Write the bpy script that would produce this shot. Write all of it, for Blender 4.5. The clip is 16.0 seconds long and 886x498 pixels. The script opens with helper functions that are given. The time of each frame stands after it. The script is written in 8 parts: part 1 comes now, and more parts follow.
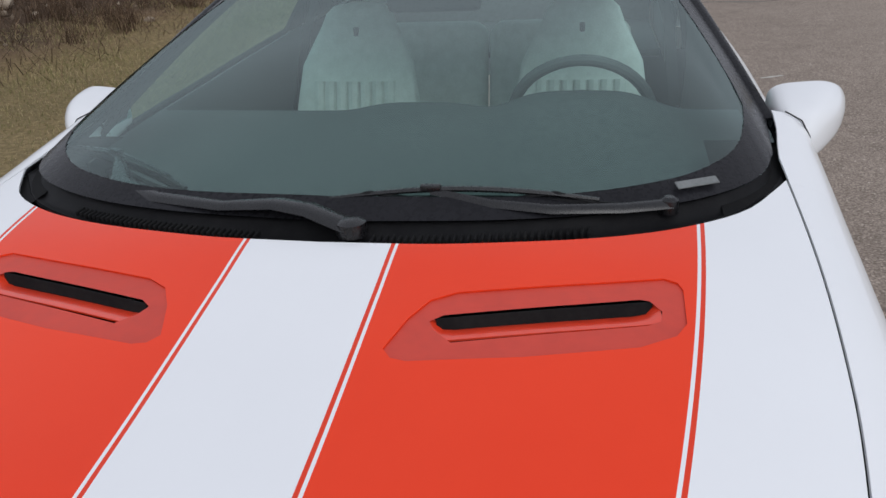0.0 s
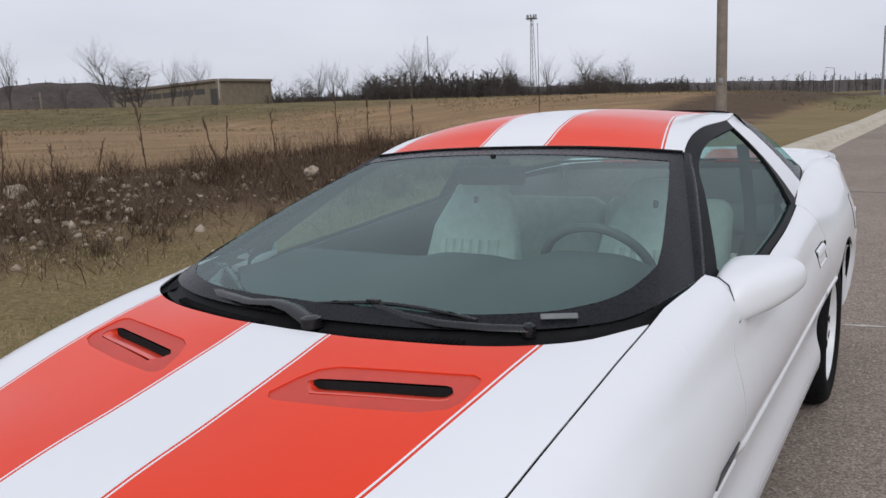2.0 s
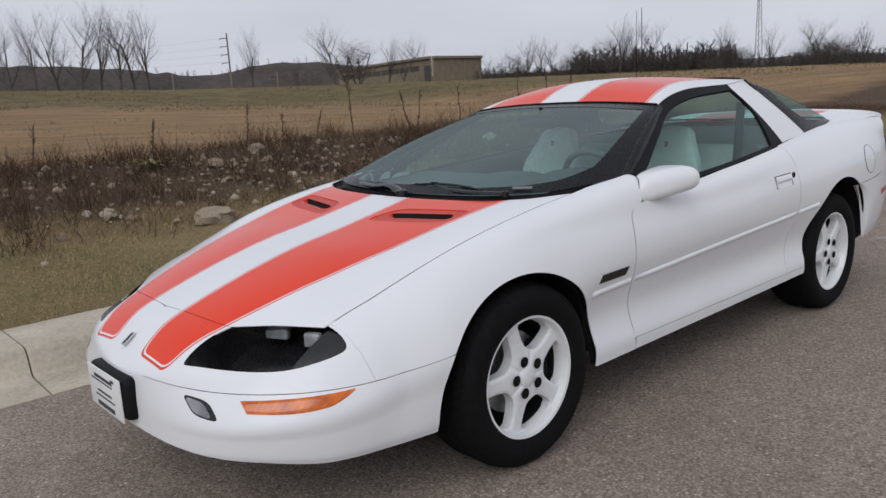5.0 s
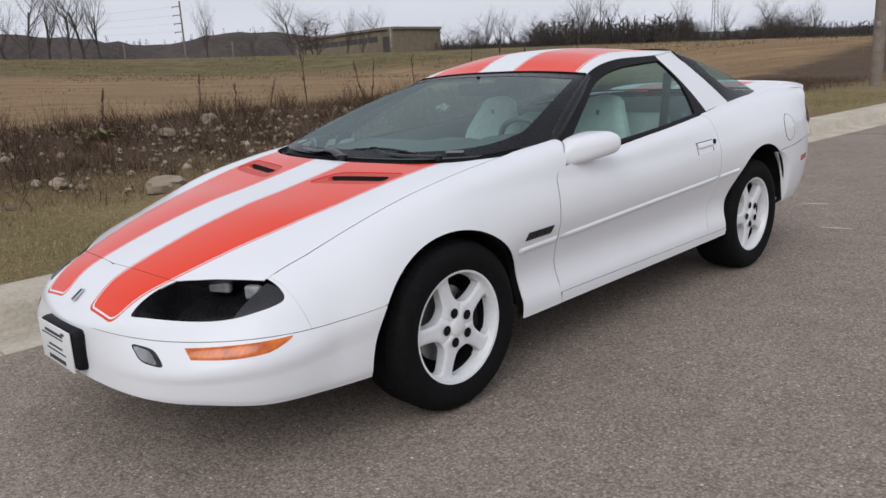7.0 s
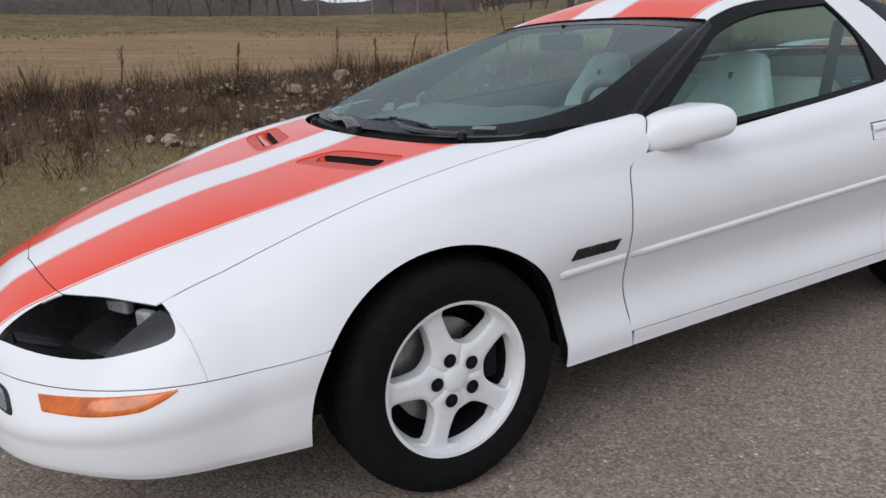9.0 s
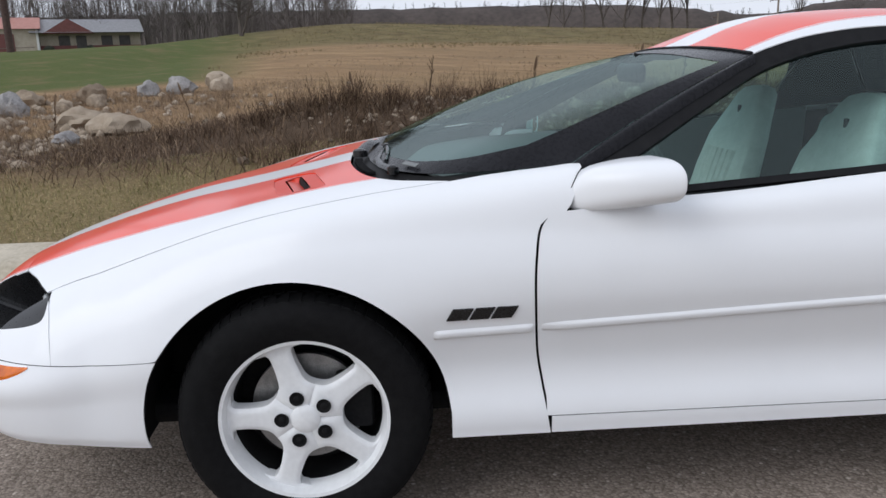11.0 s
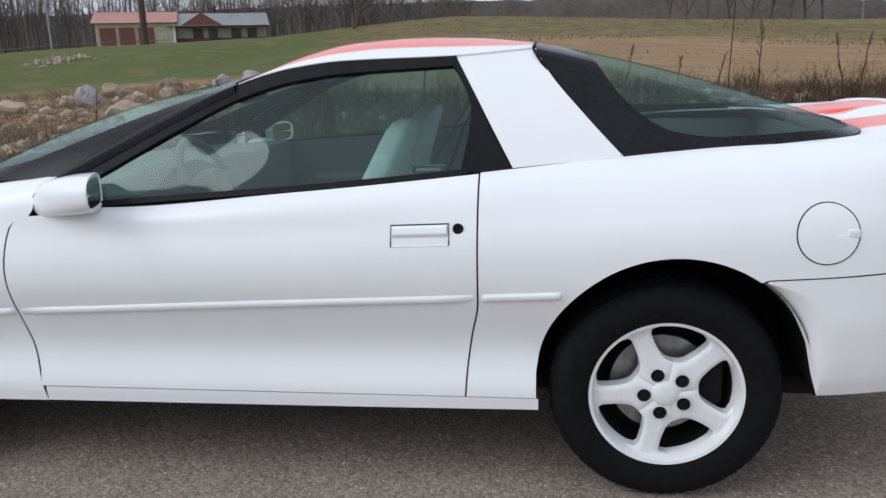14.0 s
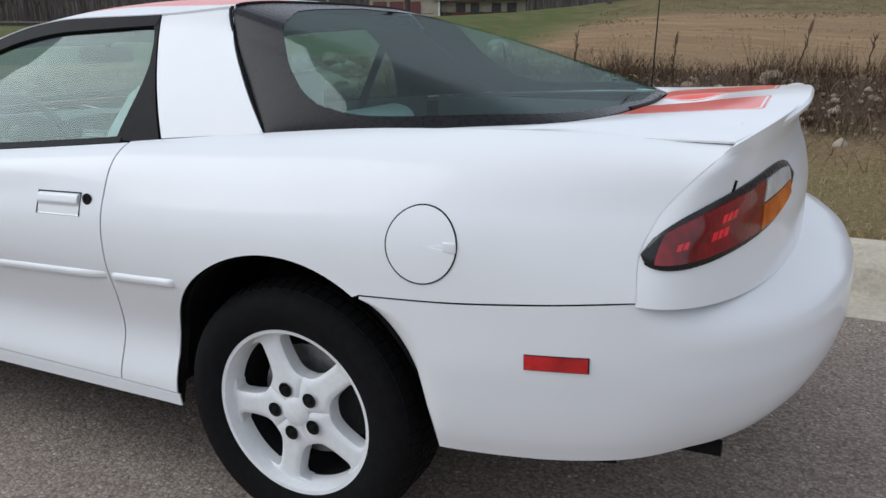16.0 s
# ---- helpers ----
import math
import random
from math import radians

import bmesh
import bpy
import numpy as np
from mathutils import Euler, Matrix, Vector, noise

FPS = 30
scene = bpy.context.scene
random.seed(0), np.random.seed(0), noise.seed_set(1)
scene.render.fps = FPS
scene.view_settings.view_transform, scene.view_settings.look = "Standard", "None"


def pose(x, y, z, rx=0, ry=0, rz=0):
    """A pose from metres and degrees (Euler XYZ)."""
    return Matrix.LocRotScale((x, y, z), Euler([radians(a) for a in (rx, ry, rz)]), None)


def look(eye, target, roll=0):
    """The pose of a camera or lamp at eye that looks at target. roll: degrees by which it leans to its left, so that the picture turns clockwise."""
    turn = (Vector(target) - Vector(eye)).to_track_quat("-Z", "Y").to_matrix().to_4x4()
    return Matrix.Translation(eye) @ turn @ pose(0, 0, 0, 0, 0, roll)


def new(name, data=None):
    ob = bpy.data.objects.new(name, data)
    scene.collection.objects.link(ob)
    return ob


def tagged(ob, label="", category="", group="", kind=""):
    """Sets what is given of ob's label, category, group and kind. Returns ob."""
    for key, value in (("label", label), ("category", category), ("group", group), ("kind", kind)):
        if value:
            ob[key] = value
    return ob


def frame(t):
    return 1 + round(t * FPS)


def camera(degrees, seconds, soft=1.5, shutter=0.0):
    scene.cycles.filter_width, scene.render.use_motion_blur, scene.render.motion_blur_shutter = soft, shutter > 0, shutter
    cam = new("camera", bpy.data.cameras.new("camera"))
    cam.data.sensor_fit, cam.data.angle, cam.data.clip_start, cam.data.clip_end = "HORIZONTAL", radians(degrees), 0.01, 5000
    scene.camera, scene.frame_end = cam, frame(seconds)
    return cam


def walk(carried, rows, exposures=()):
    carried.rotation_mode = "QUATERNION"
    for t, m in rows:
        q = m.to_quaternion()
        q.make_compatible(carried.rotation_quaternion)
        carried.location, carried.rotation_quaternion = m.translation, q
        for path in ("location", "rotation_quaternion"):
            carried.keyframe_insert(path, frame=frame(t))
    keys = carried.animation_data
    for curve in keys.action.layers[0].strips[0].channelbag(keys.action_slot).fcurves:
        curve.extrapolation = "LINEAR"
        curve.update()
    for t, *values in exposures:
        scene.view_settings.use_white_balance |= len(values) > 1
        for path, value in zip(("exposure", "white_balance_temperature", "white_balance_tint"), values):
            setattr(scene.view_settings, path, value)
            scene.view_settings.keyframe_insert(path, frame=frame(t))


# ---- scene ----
cam = camera(60.03, 16.0)
# seconds, eye x y z, yaw, pitch, roll
ROWS = [
    (0.0, 0.426, -0.941, 1.391, 12.08, -24.11, -3.03),
    (0.5, 0.556, -0.925, 1.422, 15.05, -20.37, -2.96),
    (1.0, 0.741, -0.981, 1.428, 18.27, -16.03, -3.44),
    (1.5, 0.969, -1.008, 1.399, 23.91, -12.36, -3.13),
    (2.0, 1.244, -1.118, 1.392, 33.15, -10.30, -2.94),
    (2.5, 1.516, -1.282, 1.366, 37.51, -9.91, -2.96),
    (3.0, 1.780, -1.375, 1.313, 40.79, -9.87, -2.90),
    (3.5, 2.012, -1.505, 1.319, 45.43, -10.12, -3.08),
    (4.0, 2.236, -1.673, 1.320, 48.48, -10.21, -2.95),
    (6.5, 2.848, -1.966, 1.313, 47.35, -13.13, -3.05),
    (7.0, 2.818, -1.951, 1.301, 45.79, -13.41, -3.05),
    (7.5, 2.735, -1.783, 1.275, 45.43, -13.94, -2.97),
    (8.0, 2.609, -1.572, 1.259, 45.63, -14.54, -2.98),
    (8.5, 2.497, -1.273, 1.251, 49.64, -15.34, -3.06),
    (9.0, 2.476, -0.970, 1.229, 59.27, -15.70, -2.93),
    (11.5, 2.751, 0.622, 1.235, 92.19, -13.71, -1.30),
    (12.0, 2.788, 0.968, 1.252, 96.80, -13.94, -1.32),
    (12.5, 2.947, 1.310, 1.280, 98.68, -14.09, -1.42),
    (13.0, 3.069, 1.553, 1.316, 98.80, -14.13, -1.43),
    (13.5, 3.078, 1.820, 1.315, 97.46, -14.21, -1.46),
    (14.0, 2.971, 2.171, 1.303, 96.46, -14.26, -1.41),
    (14.5, 2.728, 2.540, 1.263, 96.24, -14.36, -1.33),
    (15.0, 2.558, 2.930, 1.193, 96.40, -14.56, -1.33),
    (15.5, 2.381, 3.266, 1.182, 107.67, -14.78, -0.78),
    (16.0, 2.269, 3.655, 1.239, 115.54, -15.65, -0.37),
]


def eye_pose(x, y, z, yaw, pitch, roll):
    a, p = radians(yaw), radians(pitch)
    ahead = Vector((-math.sin(a) * math.cos(p), math.cos(a) * math.cos(p), math.sin(p)))
    eye = Vector((x, y, z))
    return look(eye, eye + 2 * ahead, roll)


EXPOSURES = [(0.0, 0.0, 6200, 9), (0.5, 0.12, 6200, 9), (1.0, 0.14, 6210, 9), (2.0, 0.08, 6220, 10), (3.0, -0.15, 6230, 10), (4.0, -0.17, 6220, 9.5), (6.5, 0.05, 6250, 10), (7.0, 0.08, 6250, 10), (9.0, 0.12, 6210, 9), (11.5, 0.33, 6090, 8), (13.5, 0.37, 6050, 7), (15.0, 0.28, 6000, 6), (16.0, 0.18, 5990, 6)]
walk(cam, [(r[0], eye_pose(*r[1:])) for r in ROWS], EXPOSURES)

# ---- light ----
world = bpy.data.worlds.new("overcast_sky")
scene.world = world
world.use_nodes = True
wn, wl = world.node_tree.nodes, world.node_tree.links
wn.clear()
w_out = wn.new("ShaderNodeOutputWorld")
w_bg = wn.new("ShaderNodeBackground")
w_sky = wn.new("ShaderNodeTexSky")
w_sky.sky_type, w_sky.sun_disc = "NISHITA", False
w_sky.sun_elevation, w_sky.sun_rotation = radians(38), radians(150)
w_sky.dust_density, w_sky.air_density = 3.0, 1.0
w_hs = wn.new("ShaderNodeHueSaturation")
w_hs.inputs["Saturation"].default_value = 0.22
w_mix = wn.new("ShaderNodeMixRGB")
w_mix.inputs[0].default_value = 0.75
w_mix.inputs[2].default_value = (7.4, 7.5, 8.0, 1)
w_bg.inputs["Strength"].default_value = 0.105
wl.new(w_sky.outputs[0], w_hs.inputs["Color"])
wl.new(w_hs.outputs[0], w_mix.inputs[1])
w_tc, w_map, w_nz = wn.new("ShaderNodeTexCoord"), wn.new("ShaderNodeMapping"), wn.new("ShaderNodeTexNoise")
w_map.inputs["Scale"].default_value = (1.0, 1.0, 3.5)
w_nz.inputs["Scale"].default_value, w_nz.inputs["Detail"].default_value = 2.2, 5.0
w_rp, w_mul = wn.new("ShaderNodeValToRGB"), wn.new("ShaderNodeMixRGB")
w_rp.color_ramp.elements[0].position, w_rp.color_ramp.elements[0].color = 0.32, (0.90, 0.90, 0.92, 1)
w_rp.color_ramp.elements[1].position, w_rp.color_ramp.elements[1].color = 0.68, (1.05, 1.04, 1.05, 1)
w_mul.blend_type = "MULTIPLY"
w_mul.inputs[0].default_value = 1.0
wl.new(w_tc.outputs["Generated"], w_map.inputs[0])
wl.new(w_map.outputs[0], w_nz.inputs["Vector"])
wl.new(w_nz.outputs[0], w_rp.inputs[0])
wl.new(w_mix.outputs[0], w_mul.inputs[1])
wl.new(w_rp.outputs[0], w_mul.inputs[2])
wl.new(w_mul.outputs[0], w_bg.inputs[0])
wl.new(w_bg.outputs[0], w_out.inputs[0])
sun = new("sun", bpy.data.lights.new("sun", "SUN"))
sun.data.energy, sun.data.angle, sun.data.color = 0.9, radians(40), (1.0, 0.97, 0.93)
sun.matrix_world = look((0, 0, 30), (Vector((0, 0, 30)) - Vector((math.sin(radians(150)) * 0.79, -math.cos(radians(150)) * -0.79, 0.62))))


# ---- material helpers ----
def mat_new(name):
    m = bpy.data.materials.new(name)
    m.use_nodes = True
    return m, m.node_tree.nodes, m.node_tree.links, m.node_tree.nodes["Principled BSDF"]


def noise_node(nt, scale, detail=4.0, rough=0.55, coords=None, dist=0.0):
    n = nt.nodes.new("ShaderNodeTexNoise")
    n.inputs["Scale"].default_value, n.inputs["Detail"].default_value = scale, detail
    n.inputs["Roughness"].default_value, n.inputs["Distortion"].default_value = rough, dist
    if coords is None:
        tc = nt.nodes.new("ShaderNodeTexCoord")
        coords = tc.outputs["Object"]
    nt.links.new(coords, n.inputs["Vector"])
    return n


def ramp_node(nt, fac, stops):
    r = nt.nodes.new("ShaderNodeValToRGB")
    e = r.color_ramp.elements
    while len(e) < len(stops):
        e.new(0.5)
    for el, (p, c) in zip(e, stops):
        el.position, el.color = p, (*c, 1)
    nt.links.new(fac, r.inputs[0])
    return r


def math_node(nt, op, a, b=None, clamp=False):
    n = nt.nodes.new("ShaderNodeMath")
    n.operation, n.use_clamp = op, clamp
    for i, v in enumerate((a, b)):
        if v is None:
            continue
        if isinstance(v, (int, float)):
            n.inputs[i].default_value = v
        else:
            nt.links.new(v, n.inputs[i])
    return n.outputs[0]


def mix_node(nt, fac, a, b, mode="MIX"):
    n = nt.nodes.new("ShaderNodeMixRGB")
    n.blend_type = mode
    for i, v in enumerate((fac, a, b)):
        if isinstance(v, (int, float)):
            n.inputs[i].default_value = v
        elif isinstance(v, tuple):
            n.inputs[i].default_value = (*v, 1)
        else:
            nt.links.new(v, n.inputs[i])
    return n.outputs[0]


def bump_node(nt, height, strength, distance, bsdf):
    b = nt.nodes.new("ShaderNodeBump")
    b.inputs["Strength"].default_value, b.inputs["Distance"].default_value = strength, distance
    nt.links.new(height, b.inputs["Height"])
    nt.links.new(b.outputs[0], bsdf.inputs["Normal"])


def grain_mat(name, dark, light, scale, rough=0.6, bump=0.2, dist=0.004, metallic=0.0, coat=0.0, spec=0.5, fine=8.0):
    """A surface that varies at two scales."""
    m, n, l, p = mat_new(name)
    nt = m.node_tree
    big, small = noise_node(nt, scale, 3), noise_node(nt, scale * fine, 4)
    f = math_node(nt, "ADD", math_node(nt, "MULTIPLY", big.outputs[0], 0.55), math_node(nt, "MULTIPLY", small.outputs[0], 0.45))
    r = ramp_node(nt, f, [(0.36, dark), (0.64, light)])
    l.new(r.outputs[0], p.inputs["Base Color"])
    rr = math_node(nt, "ADD", math_node(nt, "MULTIPLY", small.outputs[0], 0.16), rough - 0.08)
    l.new(rr, p.inputs["Roughness"])
    p.inputs["Metallic"].default_value, p.inputs["Coat Weight"].default_value = metallic, coat
    p.inputs["Specular IOR Level"].default_value = spec
    if bump:
        bump_node(nt, small.outputs[0], bump, dist, p)
    return m




def paint_mat(name, striped):
    """White car paint under clear coat, with the two orange stripes and their pinstripes where striped."""
    m, n, l, p = mat_new(name)
    nt = m.node_tree
    dust = noise_node(nt, 1.7, 5)
    base = ramp_node(nt, dust.outputs[0], [(0.3, (0.775, 0.785, 0.805)), (0.7, (0.815, 0.825, 0.845))]).outputs[0]
    if striped:
        sep = n.new("ShaderNodeSeparateXYZ")
        tc = n.new("ShaderNodeTexCoord")
        l.new(tc.outputs["Object"], sep.inputs[0])
        ax = math_node(nt, "ABSOLUTE", sep.outputs[0])
        y = sep.outputs[1]
        # the outer edge draws in towards the nose
        yy = math_node(nt, "MINIMUM", math_node(nt, "SUBTRACT", y, 0.25), 0.0)
        yr = math_node(nt, "MAXIMUM", math_node(nt, "SUBTRACT", y, 0.9), 0.0)
        outer = math_node(nt, "ADD", 0.598, math_node(nt, "MULTIPLY", yy, 0.056))
        outer = math_node(nt, "SUBTRACT", outer, math_node(nt, "MULTIPLY", math_node(nt, "MULTIPLY", yy, yy), 0.125))
        outer = math_node(nt, "SUBTRACT", outer, math_node(nt, "MULTIPLY", math_node(nt, "MINIMUM", yr, 0.8), 0.20))
        d = math_node(nt, "MINIMUM", math_node(nt, "SUBTRACT", ax, 0.118), math_node(nt, "SUBTRACT", outer, ax))
        # rounded off short of the nose and of the tail
        ends = math_node(nt, "MINIMUM", math_node(nt, "SUBTRACT", y, -1.058), math_node(nt, "SUBTRACT", 3.56, y))
        k = 0.03
        h = math_node(nt, "DIVIDE", math_node(nt, "SUBTRACT", k, math_node(nt, "MINIMUM", math_node(nt, "ABSOLUTE", math_node(nt, "SUBTRACT", d, ends)), k)), k)
        d = math_node(nt, "SUBTRACT", math_node(nt, "MINIMUM", d, ends), math_node(nt, "MULTIPLY", math_node(nt, "MULTIPLY", h, h), k / 4))
        # thin orange line, white line, wide orange
        wide = math_node(nt, "GREATER_THAN", d, 0.0115)
        thin = math_node(nt, "MULTIPLY", math_node(nt, "GREATER_THAN", d, 0.0), math_node(nt, "LESS_THAN", d, 0.0065))
        orange = ramp_node(nt, dust.outputs[0], [(0.3, (0.78, 0.044, 0.010)), (0.7, (0.83, 0.054, 0.013))]).outputs[0]
        base = mix_node(nt, wide, base, orange)
        base = mix_node(nt, thin, base, (0.70, 0.045, 0.015))
    l.new(base, p.inputs["Base Color"])
    p.inputs["Roughness"].default_value = 0.4
    p.inputs["Specular IOR Level"].default_value = 0.08
    p.inputs["Coat IOR"].default_value = 1.36
    p.inputs["Coat Weight"].default_value, p.inputs["Coat Roughness"].default_value = 0.7, 0.11
    peel = noise_node(nt, 95, 2)
    bump_node(nt, peel.outputs[0], 0.012, 0.002, p)
    return m


def glass_mat(name, tint, gloss=0.045, haze=0.012, bend=3.1, most=0.22):
    m, n, l, p = mat_new(name)
    n.remove(p)
    nt = m.node_tree
    clear, shiny, mix, fr = n.new("ShaderNodeBsdfTransparent"), n.new("ShaderNodeBsdfGlossy"), n.new("ShaderNodeMixShader"), n.new("ShaderNodeLayerWeight")
    clear.inputs[0].default_value = (*tint, 1)
    shiny.inputs["Color"].default_value = (0.86, 1.0, 0.98, 1)
    shiny.inputs["Roughness"].default_value = haze
    fr.inputs["Blend"].default_value = 0.5
    steep = math_node(nt, "POWER", fr.outputs["Facing"], bend)
    l.new(math_node(nt, "MINIMUM", math_node(nt, "ADD", math_node(nt, "MULTIPLY", steep, 0.85), gloss), most), mix.inputs[0])
    l.new(clear.outputs[0], mix.inputs[1])
    l.new(shiny.outputs[0], mix.inputs[2])
    l.new(mix.outputs[0], n["Material Output"].inputs[0])
    return m


M = {
    "paint": paint_mat("white_paint", False),
    "stripe": paint_mat("striped_paint", True),
    "black": grain_mat("black_trim", (0.007, 0.007, 0.008), (0.013, 0.013, 0.014), 30, 0.55, 0.1, 0.001, spec=0.12),
    "frit": grain_mat("black_glass_border", (0.010, 0.010, 0.012), (0.016, 0.016, 0.019), 12, 0.28, 0.0, spec=0.14),
    "rubber": grain_mat("tyre_rubber", (0.0045, 0.0045, 0.005), (0.009, 0.009, 0.0095), 40, 0.8, 0.25, 0.001, spec=0.12),
    "wheel": grain_mat("white_wheel_paint", (0.72, 0.73, 0.74), (0.80, 0.81, 0.82), 9, 0.34, 0.03, 0.0006, coat=0.3),
    # near black for dark parts, and for shade behind and between parts
    "dark": grain_mat("dark_parts_and_shade", (0.006, 0.006, 0.007), (0.014, 0.014, 0.014), 14, 0.85, 0.2, 0.002, spec=0.15),
    "glass": glass_mat("tinted_glass", (0.70, 0.89, 0.85), 0.058, 0.012, 3.4),
    "side_glass": glass_mat("tinted_side_glass", (0.53, 0.71, 0.68), 0.05, 0.012, 4.6, 0.13),
    "steel": grain_mat("dull_steel", (0.22, 0.22, 0.22), (0.38, 0.37, 0.36), 40, 0.42, 0.15, 0.001, metallic=0.9),
}


# ---- mesh helpers ----
def curve(*keys):
    """A smooth curve through (at, value) keys, without overshoot."""
    t, v = np.array(keys, float).T
    h, d = np.diff(t), np.diff(v) / np.diff(t)
    m = np.zeros(len(t))
    m[0], m[-1] = d[0], d[-1]
    for i in range(1, len(t) - 1):
        if d[i - 1] * d[i] > 0:
            a, b = 2 * h[i] + h[i - 1], h[i] + 2 * h[i - 1]
            m[i] = (a + b) / (a / d[i - 1] + b / d[i])

    def at(x):
        x = np.clip(np.asarray(x, float), t[0], t[-1])
        i = np.clip(np.searchsorted(t, x) - 1, 0, len(h) - 1)
        s = (x - t[i]) / h[i]
        return (2 * s**3 - 3 * s**2 + 1) * v[i] + (s**3 - 2 * s**2 + s) * h[i] * m[i] + (3 * s**2 - 2 * s**3) * v[i + 1] + (s**3 - s**2) * h[i] * m[i + 1]

    return at


def link(name, me, material, parent=None, label="", smooth=True, sharp=None):
    if smooth:
        me.polygons.foreach_set("use_smooth", [True] * len(me.polygons))
        if sharp:
            me.set_sharp_from_angle(angle=radians(sharp))
    for one in material if isinstance(material, (list, tuple)) else [material]:
        me.materials.append(one)
    ob = new(name, me)
    ob.parent = parent
    if label:
        tagged(ob, label)
    return ob


def part(name, bm, material, parent=None, label="", smooth=True, sharp=35):
    me = bpy.data.meshes.new(name)
    bmesh.ops.recalc_face_normals(bm, faces=bm.faces[:])
    bm.to_mesh(me)
    bm.free()
    return link(name, me, material, parent, label, smooth, sharp)


def sheet_bm(P, thick=0.0, want=None):
    """A bmesh from a grid of points; thick: metres that it goes in from the outer face; want: a way that the outer face looks."""
    P = np.asarray(P, float)
    nu, nv = P.shape[:2]
    du, dv = np.gradient(P, axis=0), np.gradient(P, axis=1)
    N = np.cross(du, dv)
    N /= np.linalg.norm(N, axis=2, keepdims=True) + 1e-12
    if want is not None and (N @ np.array(want, float)).mean() < 0:
        P, N = P[::-1], -N[::-1]
    bm = bmesh.new()
    top = [[bm.verts.new(P[i, j]) for j in range(nv)] for i in range(nu)]
    for i in range(nu - 1):
        for j in range(nv - 1):
            bm.faces.new((top[i][j], top[i + 1][j], top[i + 1][j + 1], top[i][j + 1]))
    if thick:
        Q = P - N * thick
        low = [[bm.verts.new(Q[i, j]) for j in range(nv)] for i in range(nu)]
        for i in range(nu - 1):
            for j in range(nv - 1):
                bm.faces.new((low[i][j], low[i][j + 1], low[i + 1][j + 1], low[i + 1][j]))
        ring = [(i, 0) for i in range(nu)] + [(nu - 1, j) for j in range(1, nv)] + [(i, nv - 1) for i in range(nu - 2, -1, -1)] + [(0, j) for j in range(nv - 2, 0, -1)]
        for (a, b), (c, d) in zip(ring, ring[1:] + ring[:1]):
            bm.faces.new((top[a][b], low[a][b], low[c][d], top[c][d]))
    bmesh.ops.remove_doubles(bm, verts=bm.verts[:], dist=1e-5)
    bmesh.ops.dissolve_degenerate(bm, dist=1e-6, edges=bm.edges[:])
    return bm


def sheet(name, P, material, parent, thick=0.004, want=None, label="", sharp=35):
    bm = sheet_bm(P, thick, want)
    me = bpy.data.meshes.new(name)
    bm.to_mesh(me)
    bm.free()
    return link(name, me, material, parent, label, True, sharp)


def mirrored(P):
    Q = np.array(P, float)
    Q[..., 0] *= -1
    return Q


def tube_bm(points, radius, sides=8, bm=None, flat=1.0):
    """A tube along points; radius may be a list; flat squeezes it upright."""
    bm = bm or bmesh.new()
    pts = [Vector(p) for p in points]
    rad = radius if isinstance(radius, (list, tuple, np.ndarray)) else [radius] * len(pts)
    rings = []
    side = None
    for i, p in enumerate(pts):
        t = (pts[min(i + 1, len(pts) - 1)] - pts[max(i - 1, 0)]).normalized()
        if side is None:
            side = t.cross(Vector((0, 0, 1)) if abs(t.z) < 0.9 else Vector((1, 0, 0))).normalized()
        side = (side - t * side.dot(t)).normalized()
        up = side.cross(t)
        rings.append([bm.verts.new(p + rad[i] * (math.cos(a) * side + flat * math.sin(a) * up)) for a in np.linspace(0, 2 * math.pi, sides, endpoint=False)])
    for a, b in zip(rings, rings[1:]):
        for k in range(sides):
            bm.faces.new((a[k], a[(k + 1) % sides], b[(k + 1) % sides], b[k]))
    bm.faces.new(rings[0][::-1])
    bm.faces.new(rings[-1])
    return bm


def box_bm(size, at=(0, 0, 0), bevel=0.0, segs=2, bm=None, turn=None):
    one = bmesh.new()
    bmesh.ops.create_cube(one, size=1.0)
    bmesh.ops.scale(one, vec=size, verts=one.verts[:])
    if bevel:
        bmesh.ops.bevel(one, geom=one.edges[:], offset=bevel, segments=segs, affect="EDGES", profile=0.5)
    m = Matrix.Translation(at) @ (turn if turn is not None else Matrix())
    bmesh.ops.transform(one, matrix=m, verts=one.verts[:])
    if bm is None:
        return one
    me = bpy.data.meshes.new("tmp")
    one.to_mesh(me)
    one.free()
    bm.from_mesh(me)
    bpy.data.meshes.remove(me)
    return bm


def spin_bm(profile, axis_at=(0, 0, 0), sides=64, bm=None, closed=False):
    """A body of revolution about the x axis; profile: (x, radius) pairs."""
    bm = bm or bmesh.new()
    rings = []
    for a in np.linspace(0, 2 * math.pi, sides, endpoint=False):
        rings.append([bm.verts.new((axis_at[0] + x, axis_at[1] + r * math.cos(a), axis_at[2] + r * math.sin(a))) for x, r in profile])
    n = len(profile)
    for k in range(sides):
        a, b = rings[k], rings[(k + 1) % sides]
        for i in range(n if closed else n - 1):
            j = (i + 1) % n
            bm.faces.new((a[i], a[j], b[j], b[i]))
    return bm


